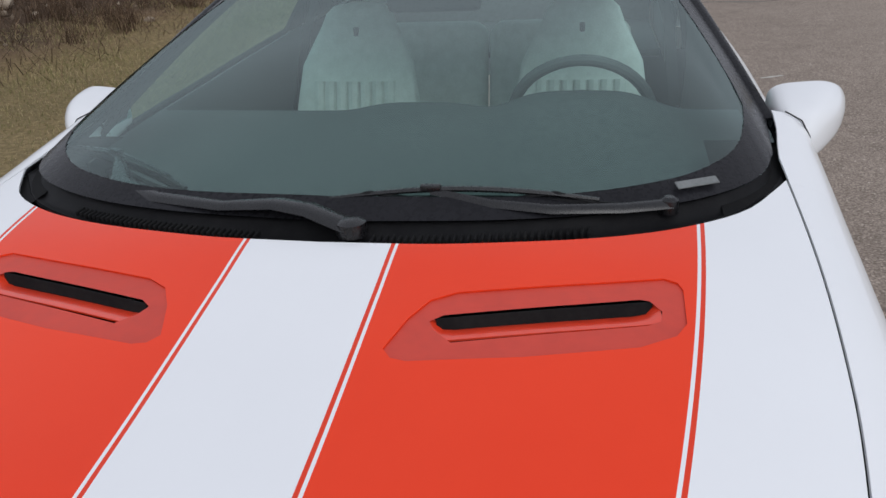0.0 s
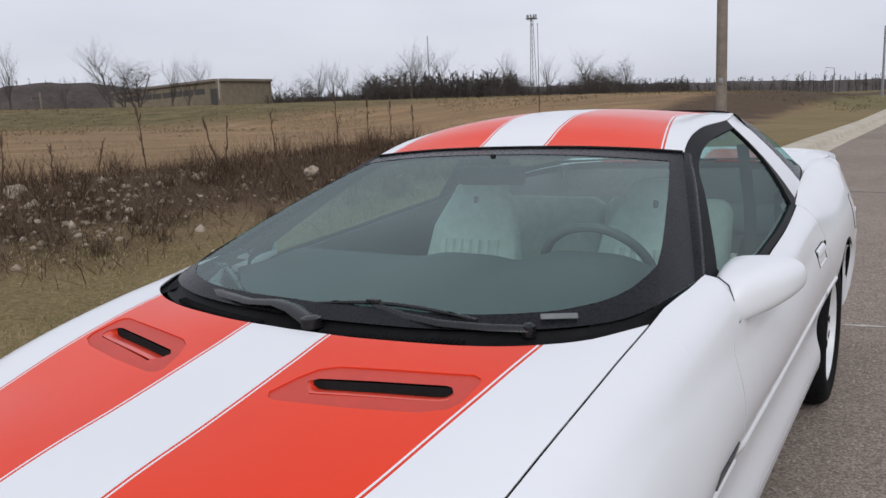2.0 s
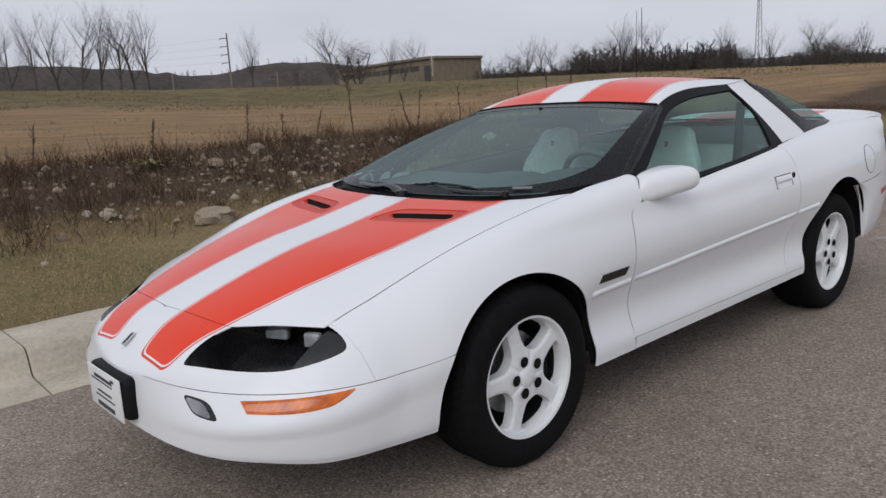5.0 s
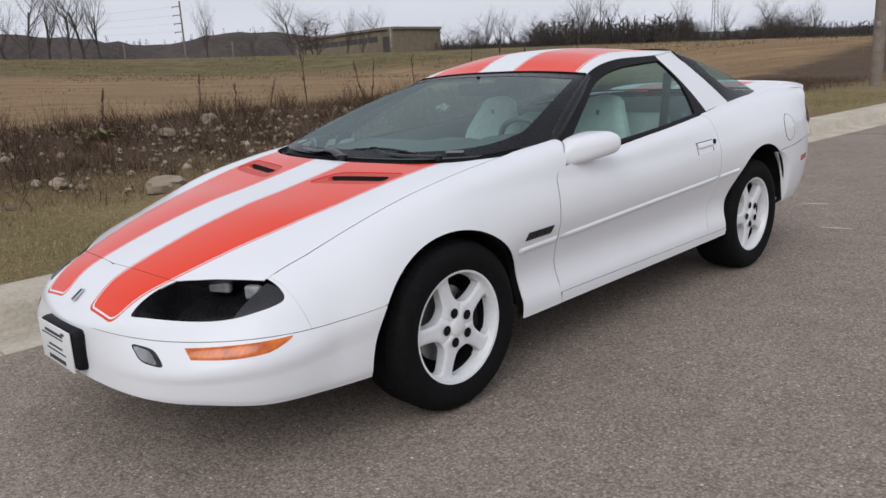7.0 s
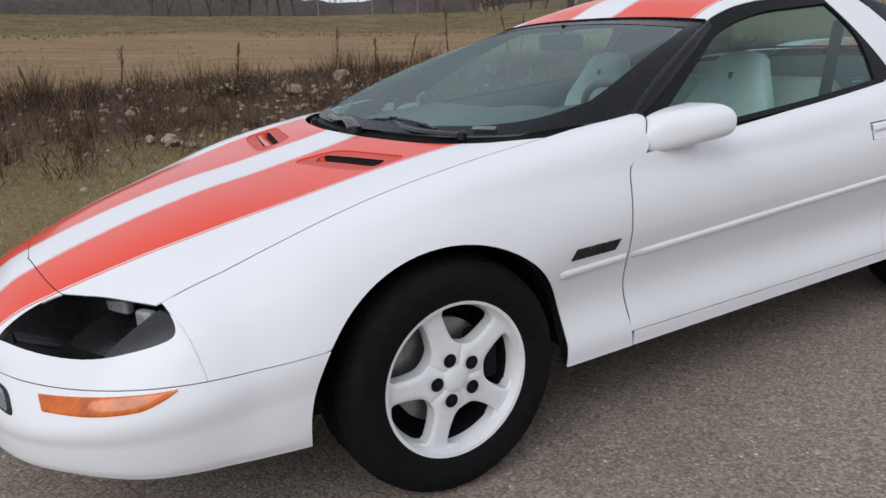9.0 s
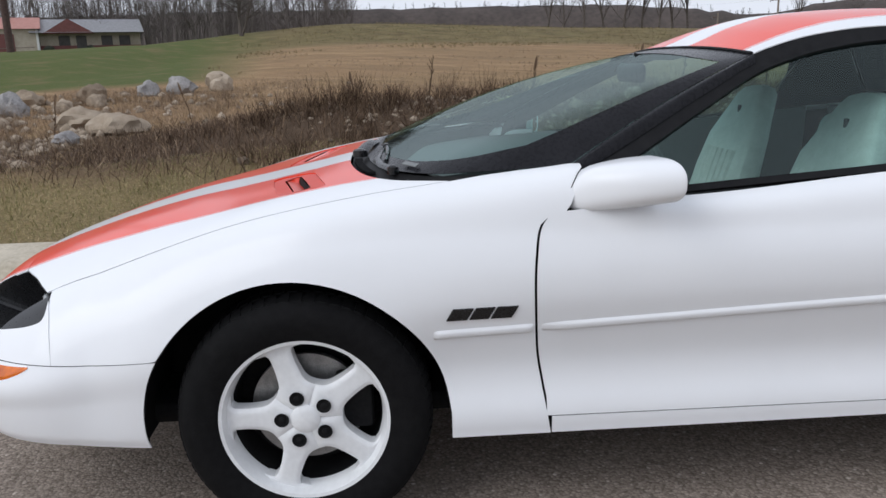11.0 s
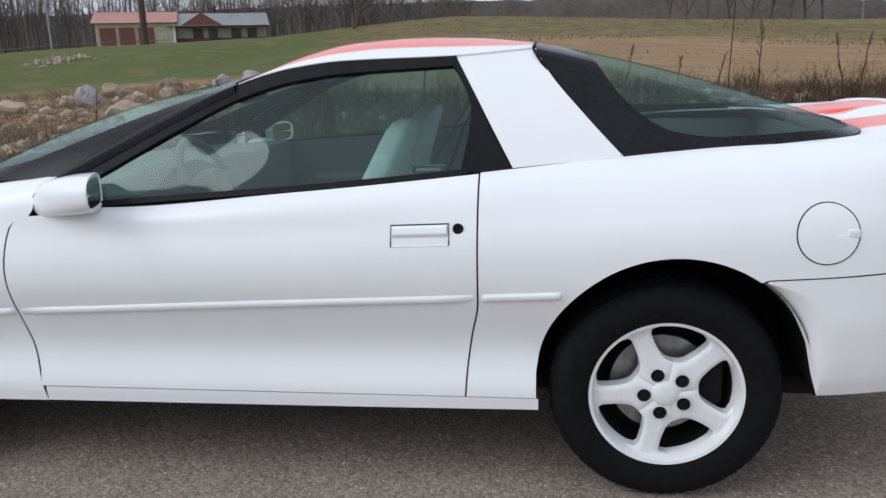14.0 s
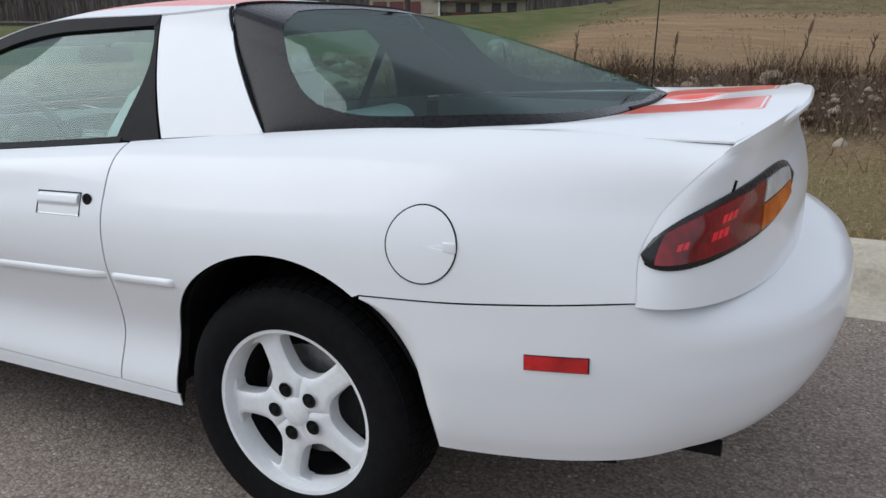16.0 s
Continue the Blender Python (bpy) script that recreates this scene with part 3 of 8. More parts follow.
yy = np.linspace(0.80, 1.955, 60)
strip_between([(side_x(y, rail_z(y) + 0.004) + 0.004, y, float(rail_z(y)) + 0.004) for y in yy], [(side_x(y, pane_top(y) - 0.012) + 0.004, y, float(pane_top(y)) - 0.012) for y in yy], "window_trim", M["black"], 0.014, "black rubber window surround")
yy = np.linspace(0.72, 2.0, 40)
strip_between([(side_x(y, pane_low(y) + 0.005) + 0.002, y, float(pane_low(y)) + 0.005) for y in yy], [(side_x(y, belt_low(y)) + 0.006, y, float(belt_low(y)) + 0.0015) for y in yy], "belt_moulding", M["black"], 0.012, "black rubber strip below the window")
bz = np.linspace(0, 1, 24)
zz = 0.972 + bz * (1.296 - 0.972)
ya = win_rear(bz) - 0.012
yb = curve((0.0, 2.128), (0.33, 2.070), (0.66, 2.012), (1.0, 1.950))(bz)
strip_between([(side_x(y, z) + 0.002, y, z) for y, z in zip(ya, zz)], [(side_x(y, z) + 0.002, y, z) for y, z in zip(yb, zz)], "pillar_trim", M["black"], 0.012, "black triangular trim behind the window")
# sail panels
sail_f = lambda b: curve((0.0, 2.130), (0.33, 2.072), (0.66, 2.014), (1.0, 1.952))(b)
sail_r = lambda b: curve((0.0, 2.444), (0.4, 2.334), (0.8, 2.230), (1.0, 2.194))(b)
SAIL = side_patch(sail_f, sail_r, lambda y: 0.982 + (y - 2.13) * 0.08, lambda y: rail_z(np.clip(y, 1.95, 2.2)) + 0.002, 24, 24, 0.0)
both("sail_panel", SAIL, M["paint"], 0.006)

# roof
nb = 49
bb = np.linspace(-1, 1, nb)[None]
A = np.linspace(0, 1, 40)[:, None]
y_front = 1.243 + 0.022 * bb**2
y_back = 2.195 - 0.012 * bb**2
Y = y_front * (1 - A) + y_back * A
RX, RZ = rail_x(Y) + 0.004, rail_z(Y)
crown = (1 - np.abs(bb) ** 2.3)
ROOF = np.stack([bb * RX, Y, RZ + (roof_z(Y) - RZ) * crown + 0.004], -1)
sheet("roof", ROOF, M["stripe"], car, 0.006, (0, 0, 1), "white roof with twin orange stripes")


# windshield
def ws_low(a):
    s = np.abs(a)
    x = curve((0, 0), (0.5, 0.400), (0.7, 0.560), (0.85, 0.695), (0.93, 0.742), (1.0, 0.768))(s)
    y = curve((0, 0.172), (0.3, 0.186), (0.5, 0.212), (0.7, 0.270), (0.85, 0.378), (0.93, 0.490), (1.0, 0.712))(s)
    return np.stack([np.sign(a) * x, y, curve((0, 0.924), (0.6, 0.930), (0.85, 0.938), (1.0, 0.957))(s)], -1)


def ws_high(a):
    s = np.abs(a)
    y = 1.240 + 0.022 * s**2
    z0 = rail_z(y) + (roof_z(y) - rail_z(y)) * (1 - s**2.3)
    return np.stack([a * (rail_x(y) - 0.002), y, z0 + 0.001], -1)


aa = np.linspace(-1, 1, 61)[:, None]
kb = np.linspace(0, 1, 40)[None]
lo3, hi3 = ws_low(aa), ws_high(aa)
lo3 = np.broadcast_to(lo3, (61, 1, 3))
hi3 = np.broadcast_to(hi3, (61, 1, 3))
WS = lo3 * (1 - kb[..., None]) + hi3 * kb[..., None]
bulge = 0.050 * 4 * kb * (1 - kb) * (1 - np.abs(aa) ** 3 * 0.75)
WS = WS + bulge[..., None] * np.array([0, -0.36, 0.93])
# the bare glass in the middle, its black border round it


def sub(P, a0, a1, b0, b1, na, nb):
    """A finer patch of a grid, by shares of its two ways, each a number or a function of the other."""
    nu, nv = P.shape[:2]
    S, T = np.meshgrid(np.linspace(0, 1, na), np.linspace(0, 1, nb), indexing="ij")
    if callable(b0):
        U = a0 + (a1 - a0) * S
        V = b0(U) + (b1(U) - b0(U)) * T
    else:
        V = b0 + (b1 - b0) * T
        A0, A1 = (a0(V) if callable(a0) else a0), (a1(V) if callable(a1) else a1)
        U = A0 + (A1 - A0) * S
    u, v = np.clip(U, 0, 1) * (nu - 1), np.clip(V, 0, 1) * (nv - 1)
    i, j = np.minimum(u.astype(int), nu - 2), np.minimum(v.astype(int), nv - 2)
    u, v = (u - i)[..., None], (v - j)[..., None]
    return P[i, j] * (1 - u) * (1 - v) + P[i + 1, j] * u * (1 - v) + P[i, j + 1] * (1 - u) * v + P[i + 1, j + 1] * u * v


def bordered_glass(P, name, a_in, b_lo, b_hi, label, want, lift=0.0015, glass="glass"):
    """A pane with the black border laid on it: a_in(v), b_lo(u), b_hi(u) give where the border ends."""
    holder = sheet(name, P, M[glass], car, 0.0, want, label)
    holder.visible_shadow = False
    n = np.array(want, float)
    for nm, G in (("lower_border", sub(P, 0, 1, lambda u: 0 * u, b_lo, 241, 8)), ("upper_border", sub(P, 0, 1, b_hi, lambda u: 0 * u + 1, 241, 8)), ("side_border", sub(P, 0, a_in, 0.0, 1.0, 8, 40)), ("side_border", sub(P, lambda v: 1 - a_in(v), 1, 0.0, 1.0, 8, 40))):
        sheet(nm, G + n / np.linalg.norm(n) * lift, M["frit"], holder, 0.001, want, "black printed border of the glass")
    return holder


windshield = bordered_glass(WS, "windshield", curve((0, 0.056), (0.1, 0.043), (0.3, 0.032), (0.7, 0.029), (1.0, 0.034)), curve((0, 0.30), (0.04, 0.17), (0.07, 0.105), (0.10, 0.075), (0.15, 0.055), (0.3, 0.045), (0.5, 0.05), (0.7, 0.045), (0.85, 0.055), (0.90, 0.075), (0.93, 0.105), (0.96, 0.17), (1, 0.30)), curve((0, 0.90), (0.5, 0.91), (1, 0.90)), "raked tinted windshield with a black border", (0, -0.4, 0.9))

# cowl between hood and windshield
ca = np.linspace(-1, 1, 61)
rear_line = ws_low(ca)
xs = np.abs(rear_line[:, 0]) * 0.754 / 0.768
fr = np.stack([np.sign(ca) * xs, hood_rear(xs) + 0.004, np.interp(xs, [0, 0.725], [0.905, 0.900])], -1)
fr[:, 2] = [float(body(y, v_at(y, x=max(x, 1e-3))[0])[2]) - 0.012 for x, y in zip(xs, hood_rear(xs))]
COWL = np.stack([fr * (1 - k) + (rear_line + np.array([0, 0.012, -0.006])) * k + np.array([0, 0, -0.012 * math.sin(math.pi * k)]) for k in np.linspace(0, 1, 10)], 1)
cowl = sheet("cowl_panel", COWL, M["black"], car, 0.006, (0, 0, 1), "black plastic cowl below the windshield")


# rear hatch glass
def hatch_front(a):
    s = np.abs(a)
    return np.stack([np.sign(a) * curve((0, 0), (0.3, 0.30), (0.5, 0.455), (0.6, 0.524), (0.7, 0.576), (0.85, 0.656), (1.0, 0.745))(s), curve((0, 2.203), (0.5, 2.195), (0.6, 2.192), (0.7, 2.232), (0.85, 2.325), (1.0, 2.440))(s), curve((0, 1.334), (0.3, 1.331), (0.5, 1.324), (0.6, 1.312), (0.7, 1.245), (0.85, 1.130), (1.0, 1.006))(s)], -1)


def hatch_back(a):
    s = np.abs(a)
    return np.stack([np.sign(a) * curve((0, 0), (0.3, 0.36), (0.5, 0.550), (0.6, 0.620), (0.7, 0.665), (0.85, 0.714), (1.0, 0.745))(s), curve((0, 3.235), (0.3, 3.215), (0.5, 3.150), (0.6, 3.080), (0.7, 2.960), (0.85, 2.72), (1.0, 2.440))(s), curve((0, 1.046), (0.3, 1.046), (0.5, 1.044), (0.6, 1.042), (0.7, 1.038), (0.85, 1.024), (1.0, 1.006))(s)], -1)


F3, B3 = np.broadcast_to(hatch_front(aa), (61, 1, 3)), np.broadcast_to(hatch_back(aa), (61, 1, 3))
HATCH = F3 * (1 - kb[..., None]) + B3 * kb[..., None]
s = np.abs(aa)
HATCH = HATCH + (4 * kb * (1 - kb))[..., None] * (0.026 * (1 - s**4))[..., None] * np.concatenate([np.sign(aa) * s, 0 * aa, 1 - 0.5 * s], -1)[:, None]
# the clear oval of the hatch: where its border ends, by the share across
hatch_lo = curve((0, 0.62), (0.079, 0.60), (0.085, 0.50), (0.095, 0.42), (0.11, 0.35), (0.13, 0.29), (0.16, 0.245), (0.22, 0.19), (0.3, 0.12), (0.5, 0.07))
hatch_hi = curve((0, 0.62), (0.079, 0.66), (0.083, 0.75), (0.09, 0.82), (0.105, 0.87), (0.13, 0.905), (0.2, 0.94), (0.28, 0.96), (0.5, 0.98))
hatch = bordered_glass(HATCH, "hatch_glass", curve((0, 0.079), (1.0, 0.079)), lambda u: hatch_lo(0.5 - np.abs(u - 0.5)), lambda u: hatch_hi(0.5 - np.abs(u - 0.5)), "wide curved rear hatch glass with a black border", (0, 0.4, 0.9), glass="side_glass")


# rear deck with its spoiler lip
def deck_grid():
    ca = np.linspace(-1, 1, 61)
    back = hatch_back(ca * 0.80) + np.array([0, 0.004, -0.002])
    sgn, s = np.sign(ca), np.abs(ca)
    edge = np.stack([ca * 0.742, 3.648 - 0.118 * s**3, 1.092 - 0.050 * s**2.6], -1)
    start = back.copy()
    rows = []
    for k in np.linspace(0, 1, 24):
        p = start * (1 - k) + edge * k
        p[:, 2] = start[:, 2] + (edge[:, 2] - start[:, 2]) * k**0.6
        dip = 0.024 * math.sin(math.pi * min(k / 0.5, 1)) ** 1.5 * np.clip(1 - (s / 0.17) ** 4, 0, 1) + 0.004 * math.sin(math.pi * min(k / 0.75, 1)) * (1 - s**2)
        p[:, 2] -= dip
        rows.append(p)
    # over the lip and back below it
    for dy, dz in ((0.006, -0.006), (0.004, -0.016), (-0.02, -0.030), (-0.075, -0.052), (-0.11, -0.085)):
        p = edge.copy()
        p[:, 1] += dy
        p[:, 2] += dz
        rows.append(p)
    return np.array(rows)


deck = sheet("rear_deck", deck_grid(), M["stripe"], car, 0.004, (0, 0.2, 1), "white rear deck with spoiler lip and orange stripes")

# tail panel, curved round the corners
th = np.linspace(-1, 1, 71)[:, None]
zz = np.linspace(0, 1, 24)[None]


def round_plan(th, x_max, y_side, y_mid, power):
    """A plan curve from one flank round the end to the other."""
    s = np.abs(th)
    ang = (1 - s) * math.pi / 2
    x = np.sign(th) * x_max * np.cos(ang) ** (2 / power)
    y = y_side + (y_mid - y_side) * np.sin(ang) ** (2 / power)
    return x, y


tail_z = np.linspace(0.70, 1.09, 60)
tail_xs = np.array([body(y, v)[0] for y, v in zip(tail_edge(tail_z), v_at(tail_edge(tail_z), z=np.minimum(tail_z, 1.02)))])


def tail_plan(s, z):
    """The tail panel, from the quarter panel's edge round to the middle."""
    return round_plan(s, np.interp(z, tail_z, tail_xs) - 0.001, tail_edge(z), curve((0.70, 3.664), (0.85, 3.664), (0.93, 3.650), (0.98, 3.630), (1.02, 3.622), (1.06, 3.630), (1.09, 3.640))(z), 2.25)


zt = 0.736 + zz * (1.085 - 0.050 * np.abs(th) ** 2.6 - 0.736)
x, y = tail_plan(th, zt)
TAILP = np.stack(np.broadcast_arrays(x, y, zt), -1)
tail = sheet("tail_panel", TAILP, M["paint"], car, 0.004, (0, 1, 0))

# rear bumper cover: from the wheel arch round the tail
th = np.linspace(-1, 1, 111)[:, None]
prof = np.linspace(0, 1, 32)[None]
s = 1 - np.abs(th)
plan_x = curve((0, 0.930), (0.16, 0.927), (0.32, 0.905), (0.46, 0.862), (0.56, 0.795), (0.66, 0.680), (0.78, 0.470), (0.90, 0.220), (1.0, 0.0))
plan_y = curve((0, 2.812), (0.16, 3.00), (0.32, 3.22), (0.46, 3.42), (0.56, 3.55), (0.66, 3.655), (0.78, 3.745), (0.90, 3.790), (1.0, 3.800))
x, y = np.sign(th) * plan_x(s), plan_y(s)
arch_low = arch_z(y, ARCH_R, 0.0)
low = np.maximum(curve((0, 0.338), (0.3, 0.358), (0.45, 0.384), (0.55, 0.405), (0.8, 0.430), (1.0, 0.435))(s), np.where(y < ARCH_R[0] + ARCH_R[2], arch_low, 0))
high = seam_r(np.clip(y, 2.8, 3.39)) - GAP + np.clip(y - 3.39, 0, 1) * 0.0
zt = low + (high - low) * prof
turn = np.clip((s - 0.43) / 0.12, 0, 1)
shelf = curve((0, -0.062), (0.10, -0.040), (0.3, -0.014), (0.55, 0.0), (0.72, 0.0), (0.82, -0.012), (0.90, -0.045), (0.96, -0.100), (1.0, -0.175))(prof)
side_in = curve((0, -0.045), (0.15, -0.026), (0.4, -0.010), (0.7, 0.0), (1.0, 0.0))(prof)
over = curve((0, 0), (0.43, 0.0), (0.50, 0.28), (0.56, 0.44), (0.66, 0.60), (0.80, 0.76), (1.0, 0.88))(s)
inset = np.where(prof > 0.63, side_in * (1 - turn) + shelf * over, side_in * (1 - turn) + shelf * turn)
nx, ny3 = np.gradient(y[:, 0]), -np.gradient(x[:, 0])
ln = np.hypot(nx, ny3)
nx, ny3 = nx / ln, ny3 / ln
flip = np.where(nx * x[:, 0] + ny3 * (y[:, 0] - 3.0) < 0, -1, 1)
BUMP = np.stack(np.broadcast_arrays(x + inset * (nx * flip)[:, None], y + inset * (ny3 * flip)[:, None], zt), -1)
sheet("rear_bumper_cover", BUMP, M["paint"], car, 0.004, (0, 1, 0))


# ---- wheels ----
def wheel(at, side, turn):
    w = new("wheel")
    w.parent = car
    tyre_p = [(0.0, 0.215), (0.012, 0.222), (0.022, 0.245), (0.026, 0.275), (0.020, 0.303), (0.004, 0.320), (-0.018, 0.3285), (-0.04, 0.331), (-0.11, 0.333), (-0.18, 0.331), (-0.20, 0.3285), (-0.222, 0.318), (-0.235, 0.29), (-0.235, 0.25), (-0.22, 0.215)]
    part("tyre", spin_bm(tyre_p, sides=72, closed=True), M["rubber"], w, "black rubber tyre")
    tread = bmesh.new()
    for row, (tx, tw) in enumerate(((-0.018, 0.042), (-0.072, 0.046), (-0.128, 0.046), (-0.186, 0.042))):
        for k in range(64):
            a = 2 * math.pi * (k + 0.5 * (row % 2)) / 64
            co = []
            for rr_, dx, da in ((0.3345, 0.42, 0.036), (0.322, 0.5, 0.040)):
                for sx, sa in ((-1, -1), (1, -1), (1, 1), (-1, 1)):
                    drop = 0.010 if (row == 0 and sx > 0) or (row == 3 and sx < 0) else 0.0
                    r_ = rr_ - drop
                    co.append(tread.verts.new((tx + sx * tw * dx, r_ * math.cos(a + sa * da), r_ * math.sin(a + sa * da))))
            for f in ((0, 1, 2, 3), (0, 4, 5, 1), (1, 5, 6, 2), (2, 6, 7, 3), (3, 7, 4, 0)):
                tread.faces.new([co[i] for i in f])
    part("tread", tread, M["rubber"], w, "worn tread blocks", smooth=False)
    rim_p = [(0.004, 0.226), (0.011, 0.223), (0.009, 0.212), (-0.004, 0.208), (-0.018, 0.203), (-0.050, 0.199), (-0.052, 0.205), (-0.02, 0.215)]
    rim = part("rim", spin_bm(rim_p, sides=72, closed=True), M["wheel"], w, "white painted alloy rim")
    # shade behind the spokes is put into the near-black barrel and plate
    part("rim_barrel", spin_bm([(-0.048, 0.2005), (-0.20, 0.190), (-0.21, 0.20), (-0.18, 0.215), (-0.05, 0.207)], sides=48, closed=True), M["dark"], w, "inner rim barrel, near black for the shade behind the spokes")
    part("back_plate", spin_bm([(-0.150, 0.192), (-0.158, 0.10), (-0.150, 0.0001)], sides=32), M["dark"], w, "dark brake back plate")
    bm = bmesh.new()
    # five broad spokes that flare into the rim
    spoke_part(bm, turn)
    part("spokes", bm, M["wheel"], w, "five white spokes with recessed wheel nuts")
    part("brake_disc", spin_bm([(-0.085, 0.05), (-0.085, 0.150), (-0.105, 0.150), (-0.105, 0.05)], sides=40, closed=True), M["steel"], w, "dull steel brake disc")
    bm = box_bm((0.07, 0.10, 0.16), (-0.09, 0.125, 0.02), 0.015)
    part("brake_caliper", bm, M["dark"], w, "dark brake caliper")
    for k in range(5):
        a = radians(90 + 72 * k + turn)
        at_nut = (0, 0.061 * math.cos(a), 0.061 * math.sin(a))
        # near-black shallow discs carry the shade of deep nut wells
        part("nut_well", spin_bm([(0.0, 0.0195), (0.0008, 0.0185), (-0.0015, 0.0155), (-0.003, 0.0001)], at_nut, 20), M["dark"], w, "shallow wheel nut well, its shade put into a near-black colour")
        part("wheel_nut", spin_bm([(-0.004, 0.0095), (0.0005, 0.0095), (0.002, 0.007), (0.0025, 0.0001)], at_nut, 6), M["dark"], w, "wheel nut coloured near black like its well")
    w.matrix_local = Matrix.Translation(at) @ (Matrix() if side > 0 else Matrix.Rotation(math.pi, 4, "Z"))
    return w


def spoke_part(bm, turn):
    """The five-spoke face: a star plate with dished hub, in one skin with a back."""
    def half(r):
        return float(curve((0.0, 9.0), (0.060, 0.9), (0.083, 0.052), (0.095, 0.038), (0.115, 0.032), (0.15, 0.029), (0.182, 0.030), (0.194, 0.036), (0.202, 0.052), (0.208, 0.085))(r))

    def height(r, t, w):
        base = float(curve((0.0, -0.004), (0.05, -0.004), (0.08, -0.008), (0.14, -0.010), (0.19, -0.012), (0.206, -0.016))(r))
        return base - 0.007 * min(1.0, abs(t) / max(w, 1e-3)) ** 7

    for k in range(5):
        ca, sa = math.cos(radians(90 + 72 * k + turn)), math.sin(radians(90 + 72 * k + turn))
        front, back = [], []
        for i in range(16):
            r = 0.03 + (0.207 - 0.03) * i / 15
            w = min(half(r), (r * math.tan(radians(36))) if r < 0.09 else 9)
            w = min(w, r * math.tan(radians(35.99)))
            f, b = [], []
            for t in np.linspace(-1, 1, 9):
                u, v = r, t * w
                if r > 0.18:
                    u = math.sqrt(max(r * r - v * v * min(1, (r - 0.18) / 0.02), 1e-6))
                f.append(bm.verts.new((height(r, v, w), u * ca - v * sa, u * sa + v * ca)))
                b.append(bm.verts.new((-0.055, u * ca - v * sa, u * sa + v * ca)))
            front.append(f)
            back.append(b)
        for i in range(15):
            for j in range(8):
                bm.faces.new((front[i][j], front[i + 1][j], front[i + 1][j + 1], front[i][j + 1]))
                bm.faces.new((back[i][j], back[i][j + 1], back[i + 1][j + 1], back[i + 1][j]))
            bm.faces.new((front[i][0], back[i][0], back[i + 1][0], front[i + 1][0]))
            bm.faces.new((front[i][8], front[i + 1][8], back[i + 1][8], back[i][8]))
    spin_bm([(-0.03, 0.040), (-0.004, 0.039), (0.0, 0.034), (0.003, 0.015), (0.0035, 0.0001)], sides=40, bm=bm)


for ax, yy, turn in ((0.862, 0.012, 17.5), (0.866, 2.571, 23.5)):
    for side in (1, -1):
        wheel((side * ax, yy, 0.333), side, turn)
# wheel wells
for c, h, r in (ARCH_F, ARCH_R):
    for side in (1, -1):
        bm = bmesh.new()
        rings = []
        for a in np.linspace(0.0, math.pi + 0.10, 30):
            yy, zz = c + r * math.cos(a), h + r * math.sin(a)
            x_out = float(body(yy, v_at(yy, z=max(zz, 0.27))[0])[0]) - (0.030 if 0.15 < yy < 2.4 else 0.012)
            rings.append([bm.verts.new((side * x, c + (r + g) * math.cos(a), h + (r + g) * math.sin(a))) for x, g in ((x_out, 0.004), (min(0.80, x_out - 0.02), 0.012), (0.52, 0.02), (0.50, -0.05), (0.50, -0.3))])
        for p, q in zip(rings, rings[1:]):
            for k in range(4):
                bm.faces.new((p[k], p[k + 1], q[k + 1], q[k]))
        part("wheel_well", bm, M["dark"], car, "dark wheel well liner")


# ---- fittings of the car ----
M["scoop"] = grain_mat("dull_red_scoop_paint", (0.52, 0.045, 0.026), (0.60, 0.055, 0.032), 6, 0.5, 0.03, 0.001)
M["ramp"] = grain_mat("orange_scoop_paint", (0.72, 0.040, 0.012), (0.80, 0.052, 0.016), 6, 0.35, 0.02, 0.001, coat=0.5)
M["lamp_black"] = grain_mat("satin_black_plastic", (0.006, 0.006, 0.007), (0.013, 0.013, 0.014), 20, 0.28, 0.05, 0.001)
M["lamp_grey"] = grain_mat("smoky_lamp_cover", (0.010, 0.010, 0.012), (0.018, 0.018, 0.020), 20, 0.3, 0.02, 0.001)
M["white_plastic"] = grain_mat("white_plate", (0.74, 0.74, 0.74), (0.82, 0.82, 0.82), 12, 0.4, 0.02, 0.001)
M["sticker_grey"] = grain_mat("pale_grey_print", (0.13, 0.14, 0.14), (0.19, 0.20, 0.20), 20, 0.6, 0.0)
M["ink"] = grain_mat("dark_print", (0.03, 0.03, 0.034), (0.06, 0.06, 0.065), 30, 0.6, 0.0)
M["chrome"] = grain_mat("chrome", (0.62, 0.63, 0.65), (0.72, 0.73, 0.75), 20, 0.12, 0.0, metallic=1.0)
M["seat"] = grain_mat("pale_grey_upholstery", (0.60, 0.62, 0.59), (0.72, 0.74, 0.71), 26, 0.85, 0.35, 0.002)
M["dash"] = grain_mat("charcoal_dash_vinyl", (0.062, 0.068, 0.069), (0.100, 0.108, 0.109), 60, 0.75, 0.1, 0.001)
M["liner"] = grain_mat("dark_grey_headliner", (0.10, 0.10, 0.10), (0.14, 0.14, 0.14), 50, 0.9, 0.3, 0.001)
M["mirror"] = grain_mat("mirror_glass", (0.85, 0.87, 0.88), (0.88, 0.9, 0.9), 3, 0.08, 0.0, metallic=1.0)


